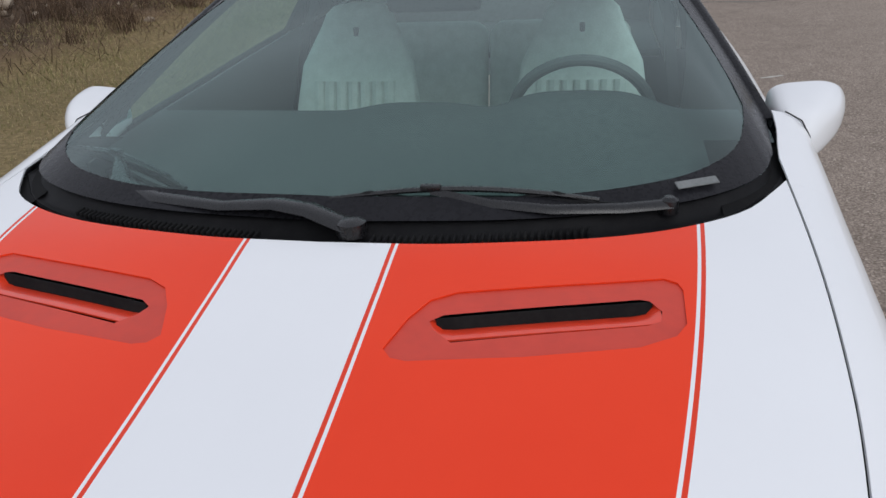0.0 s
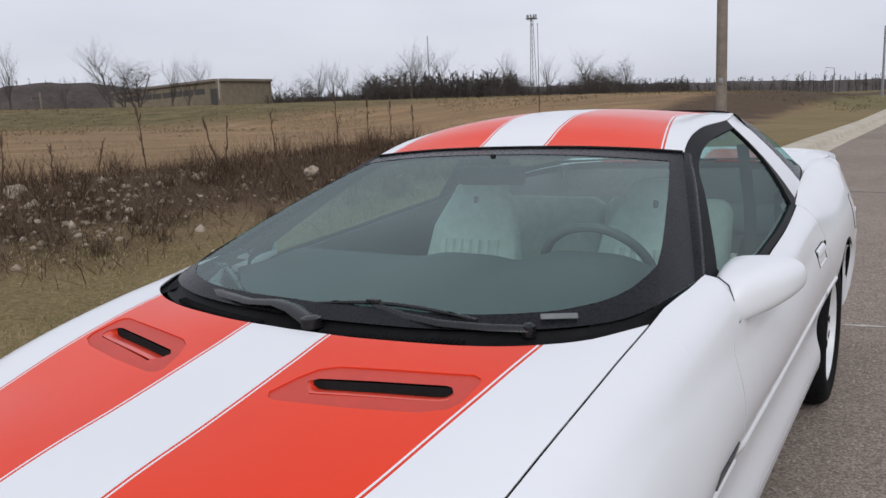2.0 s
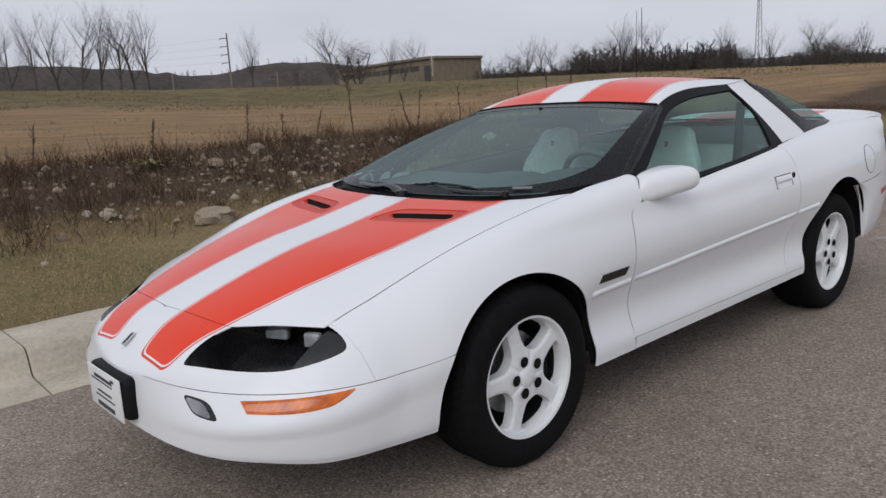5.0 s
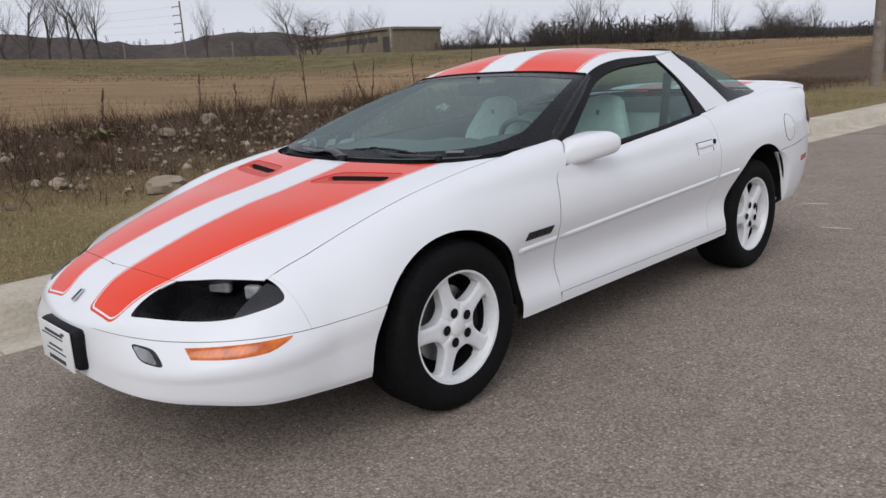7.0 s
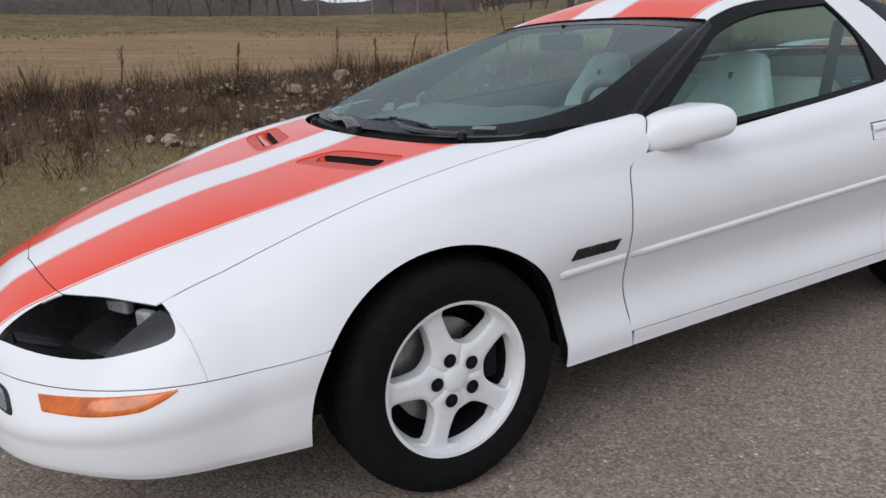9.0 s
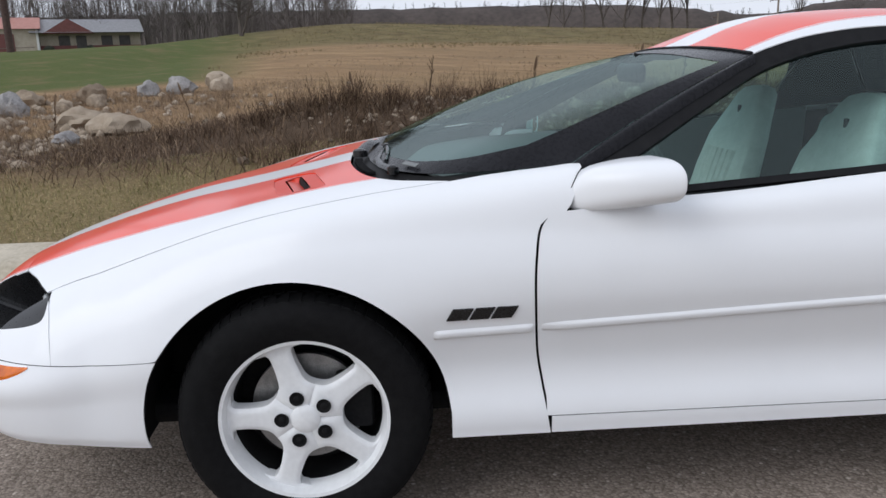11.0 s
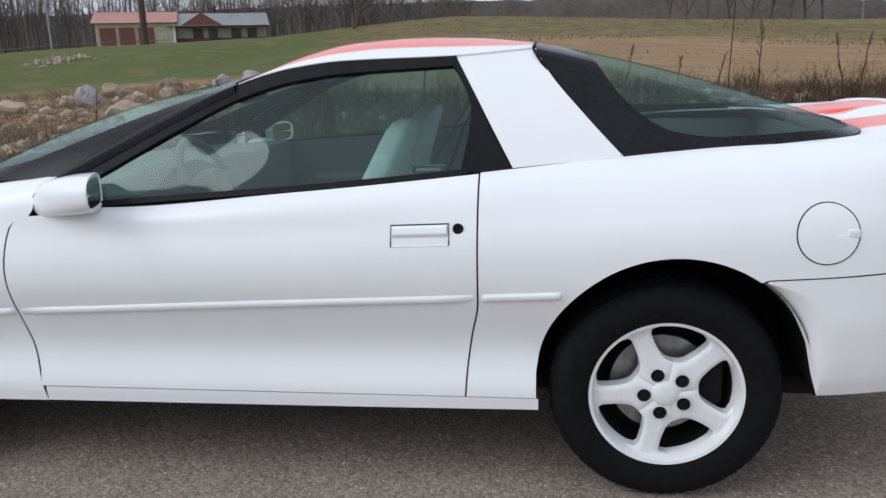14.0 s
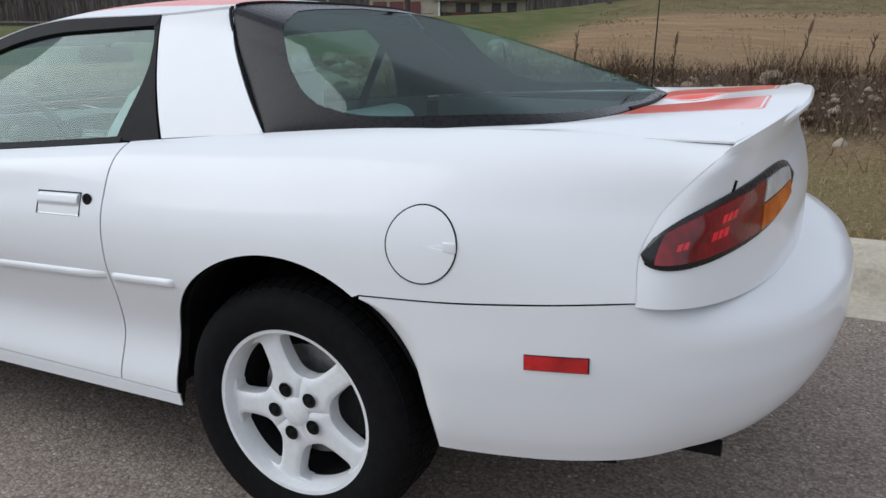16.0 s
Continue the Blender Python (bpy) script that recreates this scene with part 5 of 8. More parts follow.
part("underbody", box_bm((1.46, 3.7, 0.07), (0, 1.30, 0.305), 0.03), M["dark"], car, "dark underbody")

# deck centre recess by the glass, with its black lip
part("hatch_lip", tube_bm([(x, 3.240 - 0.10 * (x / 0.4) ** 2 * 0.6, 1.048) for x in np.linspace(-0.22, 0.22, 12)], 0.006, 6), M["black"], car, "black rubber lip at the foot of the hatch")

# wipers and cowl
def cowl_slots(x0, x1, n):
    for k in range(n):
        x = x0 + (x1 - x0) * k / (n - 1)
        y = float(hood_rear(abs(x))) + 0.024
        z = float(body(y, v_at(y, x=max(abs(x), 1e-3))[0])[2]) - 0.010
        part("cowl_slot", box_bm((0.0045, 0.026, 0.010), (x, y, z), 0.0015, 1), M["dark"], cowl)


def ws_point(x, b):
    """A point on the windshield at a distance from the middle, a share b up."""
    col = WS[:, int(b * 39)]
    return Vector([np.interp(x, col[:, 0], col[:, k]) if k else x for k in range(3)])


def wiper(blade_from, blade_to, clip_share, arm, label):
    """A parked wiper: thin blade, bowed carrier with end yokes, and a flat arm that widens to its hub."""
    holder = new("wiper")
    holder.parent = car
    tagged(holder, label)
    a, b = Vector(blade_from), Vector(blade_to)
    n = 16
    bow = [math.sin(math.pi * k / (n - 1)) for k in range(n)]
    pts = [a.lerp(b, k / (n - 1)) + Vector((0, 0.016 * bow[k], 0.006 * bow[k])) for k in range(n)]
    part("blade", tube_bm(pts, 0.0045, 6, flat=1.6), M["black"], holder, "black rubber wiper blade")
    carrier = [p + Vector((0, 0.002, 0.006 + 0.011 * w)) for p, w in zip(pts, bow)][1:-1]
    part("blade_frame", tube_bm(carrier, [0.0035 + 0.003 * w for w in bow[1:-1]], 6, flat=0.8), M["lamp_black"], holder)
    for k in (3, n - 4):
        part("yoke", tube_bm([pts[k - 2] + Vector((0, 0, 0.002)), carrier[k - 1] + Vector((0, 0, 0.002)), pts[k + 2] + Vector((0, 0, 0.002))], 0.004, 6), M["black"], holder)
    k = int(round(clip_share * (n - 1)))
    clip = carrier[k - 1]
    part("clip", box_bm((0.036, 0.014, 0.012), clip + Vector((0, 0, 0.003)), 0.003, turn=Matrix.Rotation(math.atan2(b.y - a.y, b.x - a.x), 4, "Z")), M["lamp_black"], holder)
    spine = [Vector(p) for p, _ in arm] + [clip]
    half = [w for _, w in arm] + [0.006]
    G = []
    for i, p in enumerate(spine):
        t = (spine[min(i + 1, len(spine) - 1)] - spine[max(i - 1, 0)]).normalized()
        side = Vector((-t.y, t.x, 0)).normalized() * half[i]
        G.append([p - side - Vector((0, 0, 0.008)), p - side * 0.7, p + Vector((0, 0, 0.003)), p + side * 0.7, p + side - Vector((0, 0, 0.008))])
    sheet("arm", np.array(G), M["lamp_black"], holder, 0.004, (0, 0, 1), "flat black wiper arm", sharp=50)
    hub = spine[0]
    part("hub", tube_bm([hub - Vector((0, 0, 0.02)), hub + Vector((0, 0, 0.002)), hub + Vector((0, 0, 0.007))], [half[0], half[0] * 0.95, half[0] * 0.5], 14), M["lamp_black"], holder)


wiper((-0.049, 0.213, 0.937), (0.469, 0.236, 0.938), 0.43, (((0.545, 0.262, 0.940), 0.016), ((0.47, 0.232, 0.942), 0.015), ((0.36, 0.214, 0.944), 0.014), ((0.26, 0.222, 0.948), 0.010)), "black wiper lying along the foot of the windshield")
wiper((-0.690, 0.480, 0.948), (-0.270, 0.232, 0.938), 0.42, (((0.045, 0.146, 0.934), 0.026), ((-0.03, 0.168, 0.952), 0.024), ((-0.095, 0.184, 0.955), 0.022), ((-0.20, 0.196, 0.944), 0.017), ((-0.34, 0.232, 0.944), 0.020), ((-0.45, 0.290, 0.948), 0.026)), "black wiper on a broad arm along the foot of the windshield")
cowl_slots(-0.50, -0.12, 36)
cowl_slots(0.08, 0.42, 32)
vin = ws_point(0.592, 0.035)
part("metal_tag", box_bm((0.078, 0.003, 0.016), vin + Vector((0, -0.002, 0.010)), 0.001, 1, turn=Matrix.Rotation(radians(28), 4, "Z") @ Matrix.Rotation(radians(-62), 4, "X")), M["sticker_grey"], windshield, "pale tag behind the glass")
# aerial on the far rear quarter
part("aerial", tube_bm([(-0.77, 3.09, 1.03), (-0.775, 3.10, 1.45), (-0.78, 3.115, 1.86)], [0.0026, 0.002, 0.0013], 6), M["black"], car, "thin black aerial")

# sticker in the driver's window: pale outline with a bar
P = np.array([[(side_x(y, z) - 0.012, y, z) for z in (0.968, 0.990)] for y in (1.838, 1.932)])
stk = sheet("sticker", P, M["lamp_grey"], doors[0], 0.001, (1, 0, 0), "small pale-edged sticker in the window")
for z in (0.966, 0.990):
    P = np.array([[(side_x(y, zz_) - 0.0105, y, zz_) for zz_ in (z, z + 0.003)] for y in (1.836, 1.934)])
    sheet("sticker_edge", P, M["sticker_grey"], stk, 0.001, (1, 0, 0))
P = np.array([[(side_x(y, zz_) - 0.0105, y, zz_) for zz_ in (0.976, 0.984)] for y in (1.850, 1.920)])
sheet("print_bar", P, M["sticker_grey"], stk, 0.001, (1, 0, 0))


# ---- cabin ----
def seat(x):
    holder = new("front_seat")
    holder.parent = car
    tagged(holder, "pale upholstered bucket seat with a high back")
    part("cushion", box_bm((0.50, 0.52, 0.16), (x, 1.36, 0.44), 0.06, 4), M["seat"], holder)
    rows = []
    for k, (y, z, w, d) in enumerate(((1.56, 0.46, 0.25, 0.075), (1.60, 0.60, 0.262, 0.075), (1.645, 0.76, 0.262, 0.070), (1.685, 0.90, 0.235, 0.062), (1.712, 0.965, 0.195, 0.056), (1.735, 1.02, 0.160, 0.052), (1.752, 1.062, 0.140, 0.046), (1.760, 1.086, 0.108, 0.034), (1.764, 1.098, 0.04, 0.015))):
        ring = []
        for a in np.linspace(0, 2 * math.pi, 29):
            r = (abs(math.cos(a)) ** 3.6 + abs(math.sin(a)) ** 3.6) ** (-1 / 3.6)
            ring.append((x + 0.84 * w * r * math.cos(a), y + d * r * math.sin(a) + 0.02 * abs(math.cos(a)) ** 3 * -1, z))
        rows.append(ring)
    part("backrest", sheet_bm(np.array(rows), 0), M["seat"], holder)
    for j in range(-3, 4):
        pts = [(x + j * 0.042, y - 0.073 + 0.010 * abs(j) / 3, z) for y, z in ((1.575, 0.52), (1.61, 0.64), (1.65, 0.78), (1.672, 0.85))]
        part("pleat", tube_bm(pts, 0.021, 8), M["seat"], holder, "pleated seat panel")
    part("badge", box_bm((0.018, 0.012, 0.034), (x, 1.676, 1.005), 0.004), M["ink"], holder, "dark mark on the headrest")


seat(0.370)
seat(-0.400)
rs = new("rear_seat")
rs.parent = car
tagged(rs, "pale upholstered rear bench")
for sx in (-0.33, 0.33):
    part("seat_back", box_bm((0.54, 0.14, 0.46), (sx * 0.83, 2.10, 0.745), 0.06, 4, turn=Matrix.Rotation(radians(-14), 4, "X")), M["seat"], rs)
part("seat_base", box_bm((1.06, 0.3, 0.14), (0, 1.93, 0.46), 0.05, 3), M["seat"], rs)

# dashboard: a swept shelf with a hump over the dials
xs_ = np.linspace(-0.76, 0.76, 61)[:, None]
ks = np.linspace(0, 1, 24)[None]
near = curve((0, 0.31), (0.4, 0.39), (0.76, 0.66))(np.abs(xs_))
Yd = near + (0.992 - near) * np.minimum(ks / 0.8, 1)
hump = 0.050 * np.exp(-(((xs_ - 0.385) / 0.19) ** 4)) + 0.022 * np.exp(-(((xs_ + 0.02) / 0.16) ** 4)) + 0.012
Zd = 0.895 + hump * np.clip((ks - 0.25) / 0.4, 0, 1) ** 1.5 - np.clip((ks - 0.8) / 0.2, 0, 1) ** 1.2 * 0.30
sheet("dashboard", np.stack(np.broadcast_arrays(xs_, Yd, Zd), -1), M["dash"], car, 0.01, (0, 0, 1), "charcoal dashboard with a hump over the dials")
sw = new("steering_wheel")
sw.parent = car
tagged(sw, "charcoal three-spoke steering wheel")
cen, tilt = Vector((0.385, 1.06, 0.865)), Matrix.Rotation(radians(24), 4, "X")
ringp = [cen + tilt @ Vector((0.180 * math.cos(a), 0, 0.180 * math.sin(a))) for a in np.linspace(0, 2 * math.pi, 41)]
part("wheel_rim", tube_bm(ringp, 0.0145, 10), M["dash"], sw)
for ang in (10, 170, 270):
    part("spoke", tube_bm([cen, cen + tilt @ Vector((0.172 * math.cos(radians(ang)), 0, 0.172 * math.sin(radians(ang))))], [0.030, 0.016], 8, flat=0.5), M["dash"], sw)
part("wheel_boss", tube_bm([cen + tilt @ Vector((0, 0.05, 0)), cen, cen - tilt @ Vector((0, 0.10, 0))], [0.055, 0.07, 0.04], 20), M["dash"], sw)
# door cards, floor, shelf, headliner
for side, door in zip((1, -1), doors):
    C = side_patch(lambda z: 0.64 + 0 * z, lambda z: 2.14 + 0 * z, lambda y: 0.30 + 0 * y, lambda y: belt_low(y) + 0.004, 20, 10, 0)
    Q = np.array(C)
    Q[..., 0] = (crest_x(Q[..., 1]) - 0.050 - 0.02 * np.sin(6 * Q[..., 2]))
    sheet("door_card", Q if side > 0 else mirrored(Q), M["dash"], door, 0.01, (-side, 0, 0), "dark vinyl door card")
    part("pull", box_bm((0.05, 0.34, 0.05), (side * 0.735, 1.28, 0.72), 0.02, 3), M["dash"], door, "arm rest")
    part("seat_belt", tube_bm([(side * 0.60, 2.02, 1.20), (side * 0.66, 1.88, 0.98), (side * 0.70, 1.74, 0.62)], 0.022, 8, flat=0.12), M["black"], car, "black seat belt")
    SI = side_patch(lambda b: sail_f(b) - 0.02, lambda b: sail_r(b) - 0.01, lambda y: 0.982 + (y - 2.13) * 0.08, lambda y: rail_z(np.clip(y, 1.95, 2.2)) - 0.004, 12, 12, -0.016)
    sheet("pillar_lining", SI if side > 0 else mirrored(SI), M["black"], car, 0.006, (-side, 0, 0), "dark pillar lining")
part("cabin_floor", box_bm((1.5, 1.5, 0.04), (0, 1.35, 0.34), 0.01), M["dash"], car, "dark carpet floor")
part("console", box_bm((0.20, 0.95, 0.24), (0, 1.35, 0.48), 0.04, 3), M["dash"], car, "charcoal centre console")
part("bulkhead", box_bm((1.44, 0.03, 0.52), (0, 0.62, 0.60), 0.01), M["dark"], car)
part("luggage_floor", box_bm((1.34, 0.95, 0.03), (0, 2.83, 0.80), 0.01), M["liner"], car, "dark carpeted luggage floor")
part("luggage_wall", box_bm((1.34, 0.03, 0.20), (0, 3.22, 0.90), 0.01), M["liner"], car)
for side in (1, -1):
    part("luggage_side", box_bm((0.03, 1.0, 0.22), (side * 0.70, 2.72, 0.88), 0.01), M["liner"], car)
sheet("headliner", ROOF * np.array([0.992, 1, 1]) - np.array([0, 0, 0.035]), M["liner"], car, 0.01, (0, 0, -1), "dark grey headliner")
rv = new("rear_view_mirror")
rv.parent = car
tagged(rv, "black rear-view mirror inside the windshield")
part("shell", box_bm((0.25, 0.035, 0.065), (0, 1.10, 1.170), 0.016, 3), M["black"], rv)
part("stalk", tube_bm([(0, 1.10, 1.185), (0, 1.12, 1.235)], 0.010, 8), M["black"], rv)
for sx in (0.35, -0.35):
    part("sun_visor", box_bm((0.36, 0.14, 0.018), (sx, 1.37, 1.232), 0.007, 2, turn=Matrix.Rotation(radians(14), 4, "X")), M["liner"], car, "grey sun visor folded up")

# ---- ground ----
kerb_line = curve((-400, -2.5), (-40, -1.80), (-4, -1.66), (5, -1.78), (9.6, -1.53), (12.7, -1.38), (20.4, -1.22), (35.7, -0.90), (111, -0.9), (400, -1.5))
far_kerb = curve((-400, 5.0), (0, 4.5), (36, 4.5), (85, 5.0), (400, 8.0))


def road_z(y):
    return 0.0 * np.asarray(y, float)


# the land's lie by bearing (degrees, from straight behind the car), shaped to fit the camera's view: how far off and
# how high the field's end stands, then the bank behind it
field_far = curve((-180, 45), (-126, 26), (-111, 28), (-100, 48), (-76, 50), (-58, 46), (-44, 38), (-20, 25), (0, 40), (60, 60), (180, 45))
field_up = curve((-180, -1.0), (-126, -2.1), (-111, -1.3), (-102, 0.4), (-92, 1.2), (-76, 0.81), (-58, -0.16), (-44, -0.99), (-20, -2.45), (0, -1.4), (60, -0.8), (180, -1.0))
bank_up = curve((-180, 0.8), (-126, 0.45), (-120, 0.80), (-109, 1.20), (-100, 2.05), (-92, 2.60), (-85, 2.35), (-76, 1.87), (-58, 1.32), (-38, 0.98), (-19, 0.52), (-6, 0.05), (0, -0.1), (60, 0.1), (180, 0.8))
# about where the camera stands; bearings and heights are taken from here
EYE_AT = (2.5, -0.8, 1.30)


def ground_z(x, y):
    x, y = np.asarray(x, float), np.asarray(y, float)
    dx, dy = x - EYE_AT[0], y - EYE_AT[1]
    r, az = np.hypot(dx, dy), np.degrees(np.arctan2(dx, dy))
    r1 = field_far(az)
    r2 = r1 + 24
    z1 = EYE_AT[2] + r1 * np.tan(np.radians(field_up(az)))
    z2 = EYE_AT[2] + r2 * np.tan(np.radians(bank_up(az)))
    a = np.clip((r - 9) / (r1 - 9), 0, 1)
    b = np.clip((r - r1) / (r2 - r1), 0, 1)
    land = 0.22 + (z1 - 0.22) * a**1.3
    land = land + (z2 - z1) * (b * b * (3 - 2 * b))
    land = land - np.clip((r - r2 - 4) / 60, 0, 1) * 0.8 - np.clip((r - 300) / 2000, 0, 1) * 12
    w = np.clip((-100 - az) / 8, 0, 1) * np.clip((az + 172) / 10, 0, 1) * np.clip((r - r2) / 6, 0, 1)
    rr = np.minimum(r, 140)
    up = EYE_AT[2] + rr * np.tan(np.radians(bank_up(az) + 0.18 * np.clip((r - r2) / 25, 0, 1)))
    land = land * (1 - w) + up * w
    dl, dr = kerb_line(y) - 0.55 - x, x - far_kerb(y) - 0.55
    d = np.maximum(dl, dr)
    k = np.clip(d / 7.0, 0, 1)
    k = k * k * (3 - 2 * k)
    edge = 0.15 + 0.03 * np.clip(d, 0, 3)
    z = np.where(d > -0.05, edge * (1 - k) + land * k, -0.06)
    # the rough bank beyond the verge
    m = np.exp(-(((x + 7.4) / 1.9) ** 2)) * np.clip((y + 3.0) / 2.5, 0, 1) * np.clip((17 - y) / 6, 0, 1)
    return z + 0.50 * m


def uneven(lo, hi, near_lo, near_hi, step, far_n):
    near = np.arange(near_lo, near_hi + 1e-6, step)
    a = near_lo - np.geomspace(step, near_lo - lo, far_n)[::-1] if lo < near_lo else []
    b = near_hi + np.geomspace(step, hi - near_hi, far_n) if hi > near_hi else []
    return np.concatenate([a, near, b])


def ground_mat():
    """Winter grass: straw, olive and bare earth in patches."""
    m, n, l, p = mat_new("winter_grass_ground")
    nt = m.node_tree
    big, mid, fine = noise_node(nt, 0.06, 4), noise_node(nt, 0.7, 5), noise_node(nt, 26, 5, 0.7)
    geo = n.new("ShaderNodeNewGeometry")
    sep = n.new("ShaderNodeSeparateXYZ")
    l.new(geo.outputs["Position"], sep.inputs[0])
    straw = ramp_node(nt, fine.outputs[0], [(0.3, (0.17, 0.108, 0.060)), (0.55, (0.33, 0.215, 0.116)), (0.75, (0.44, 0.310, 0.180))]).outputs[0]
    # darker and paler streaks, turned to lie across the camera's line of sight
    px_, py_ = sep.outputs[0], sep.outputs[1]
    along = math_node(nt, "ADD", math_node(nt, "MULTIPLY", px_, -0.34), math_node(nt, "MULTIPLY", py_, 0.28))
    across = math_node(nt, "ADD", math_node(nt, "MULTIPLY", px_, 0.10), math_node(nt, "MULTIPLY", py_, 0.12))
    comb = n.new("ShaderNodeCombineXYZ")
    l.new(along, comb.inputs[0])
    l.new(across, comb.inputs[1])
    streak = noise_node(nt, 1.0, 6, 0.62, comb.outputs[0], 1.4)
    straw = mix_node(nt, ramp_node(nt, streak.outputs[0], [(0.38, (0.5, 0.5, 0.5)), (0.58, (0, 0, 0))]).outputs[0], straw, (0.15, 0.098, 0.058))
    straw = mix_node(nt, ramp_node(nt, streak.outputs[0], [(0.56, (0, 0, 0)), (0.74, (0.4, 0.4, 0.4))]).outputs[0], straw, (0.46, 0.335, 0.20))
    green = ramp_node(nt, fine.outputs[0], [(0.3, (0.105, 0.095, 0.040)), (0.55, (0.205, 0.180, 0.082)), (0.75, (0.33, 0.275, 0.140))]).outputs[0]
    f = ramp_node(nt, math_node(nt, "ADD", math_node(nt, "MULTIPLY", big.outputs[0], 0.6), math_node(nt, "MULTIPLY", mid.outputs[0], 0.4)), [(0.42, (0, 0, 0)), (0.58, (1, 1, 1))])
    # a greener verge along the kerb, brown rough ground on the bank, green slopes far off
    x, y = sep.outputs[0], sep.outputs[1]
    wob = math_node(nt, "MULTIPLY", math_node(nt, "SUBTRACT", mid.outputs[0], 0.5), 2.4)
    xw = math_node(nt, "ADD", x, wob)
    verge = math_node(nt, "MULTIPLY", math_node(nt, "MULTIPLY", math_node(nt, "SUBTRACT", math_node(nt, "ADD", xw, 5.2), 0.0, True), 0.62), 1.0, True)
    dx, dy = math_node(nt, "SUBTRACT", x, 2.5), math_node(nt, "ADD", y, 0.8)
    r = math_node(nt, "SQRT", math_node(nt, "ADD", math_node(nt, "MULTIPLY", dx, dx), math_node(nt, "MULTIPLY", dy, dy)))
    # bearing share: how far round towards the front
    fwd = math_node(nt, "DIVIDE", math_node(nt, "MULTIPLY", dy, -1.0), r)
    lawn = math_node(nt, "MULTIPLY", math_node(nt, "DIVIDE", math_node(nt, "SUBTRACT", fwd, 0.13), 0.10, True), math_node(nt, "DIVIDE", math_node(nt, "SUBTRACT", math_node(nt, "ADD", r, wob), 25.0), 3.0, True))
    bank = math_node(nt, "DIVIDE", math_node(nt, "SUBTRACT", math_node(nt, "ADD", r, math_node(nt, "MULTIPLY", wob, 2.0)), 47.0), 6.0, True)
    bank = math_node(nt, "MULTIPLY", bank, math_node(nt, "ADD", math_node(nt, "MULTIPLY", big.outputs[0], 0.6), 0.55, True))
    earth = ramp_node(nt, fine.outputs[0], [(0.3, (0.040, 0.027, 0.019)), (0.55, (0.092, 0.063, 0.044)), (0.78, (0.20, 0.150, 0.108))]).outputs[0]
    bank_green = ramp_node(nt, mid.outputs[0], [(0.3, (0.055, 0.052, 0.022)), (0.5, (0.110, 0.100, 0.042)), (0.62, (0.150, 0.132, 0.058)), (0.78, (0.21, 0.155, 0.082))]).outputs[0]
    lush = ramp_node(nt, fine.outputs[0], [(0.3, (0.050, 0.068, 0.018)), (0.7, (0.125, 0.145, 0.045))]).outputs[0]
    lush = mix_node(nt, ramp_node(nt, mid.outputs[0], [(0.48, (0, 0, 0)), (0.70, (0.8, 0.8, 0.8))]).outputs[0], lush, (0.16, 0.130, 0.060))
    rough_x = math_node(nt, "SUBTRACT", 1.0, math_node(nt, "DIVIDE", math_node(nt, "ABSOLUTE", math_node(nt, "ADD", xw, 7.2)), 2.9), True)
    rough_on = math_node(nt, "MULTIPLY", math_node(nt, "MULTIPLY", rough_x, 2.2, True), 0.9)
    c = mix_node(nt, math_node(nt, "MULTIPLY", f.outputs[0], 0.12), straw, green)
    c = mix_node(nt, math_node(nt, "MULTIPLY", bank, 0.85), c, bank_green)
    c = mix_node(nt, lawn, c, lush)
    c = mix_node(nt, rough_on, c, earth)
    c = mix_node(nt, math_node(nt, "MULTIPLY", verge, 0.85), c, green)
    l.new(c, p.inputs["Base Color"])
    p.inputs["Roughness"].default_value = 0.95
    p.inputs["Specular IOR Level"].default_value = 0.15
    bump_node(nt, fine.outputs[0], 0.7, 0.05, p)
    return m


def asphalt_mat():
    m, n, l, p = mat_new("worn_asphalt")
    nt = m.node_tree
    geo = n.new("ShaderNodeNewGeometry")
    pos = geo.outputs["Position"]
    vor = n.new("ShaderNodeTexVoronoi")
    vor.inputs["Scale"].default_value = 112
    l.new(pos, vor.inputs["Vector"])
    stain, mid, fine = noise_node(nt, 0.35, 5, 0.6, pos), noise_node(nt, 5, 5, 0.6, pos), noise_node(nt, 160, 3, 0.6, pos)
    stone = ramp_node(nt, vor.outputs["Color"], [(0.0, (0.22, 0.182, 0.155)), (0.4, (0.35, 0.294, 0.252)), (0.75, (0.44, 0.374, 0.322)), (0.92, (0.56, 0.484, 0.42)), (1.0, (0.95, 0.86, 0.77))]).outputs[0]
    grime = ramp_node(nt, math_node(nt, "ADD", math_node(nt, "MULTIPLY", stain.outputs[0], 0.6), math_node(nt, "MULTIPLY", mid.outputs[0], 0.4)), [(0.3, (0.66, 0.645, 0.63)), (0.7, (1.0, 0.985, 0.965))]).outputs[0]
    gaps = ramp_node(nt, vor.outputs["Distance"], [(0.0, (1, 1, 1)), (0.5, (0.94, 0.94, 0.94)), (0.8, (0.66, 0.655, 0.65))]).outputs[0]
    c = mix_node(nt, 1.0, mix_node(nt, 1.0, stone, grime, "MULTIPLY"), gaps, "MULTIPLY")
    l.new(c, p.inputs["Base Color"])
    p.inputs["Roughness"].default_value = 0.95
    p.inputs["Specular IOR Level"].default_value = 0.06
    h = math_node(nt, "ADD", math_node(nt, "MULTIPLY", vor.outputs["Distance"], -1.0), math_node(nt, "MULTIPLY", fine.outputs[0], 0.3))
    bump_node(nt, h, 0.45, 0.004, p)
    return m


M["ground"], M["asphalt"] = ground_mat(), asphalt_mat()
M["concrete"] = grain_mat("weathered_concrete", (0.38, 0.335, 0.265), (0.58, 0.52, 0.42), 3, 0.9, 0.35, 0.004, spec=0.2, fine=14)

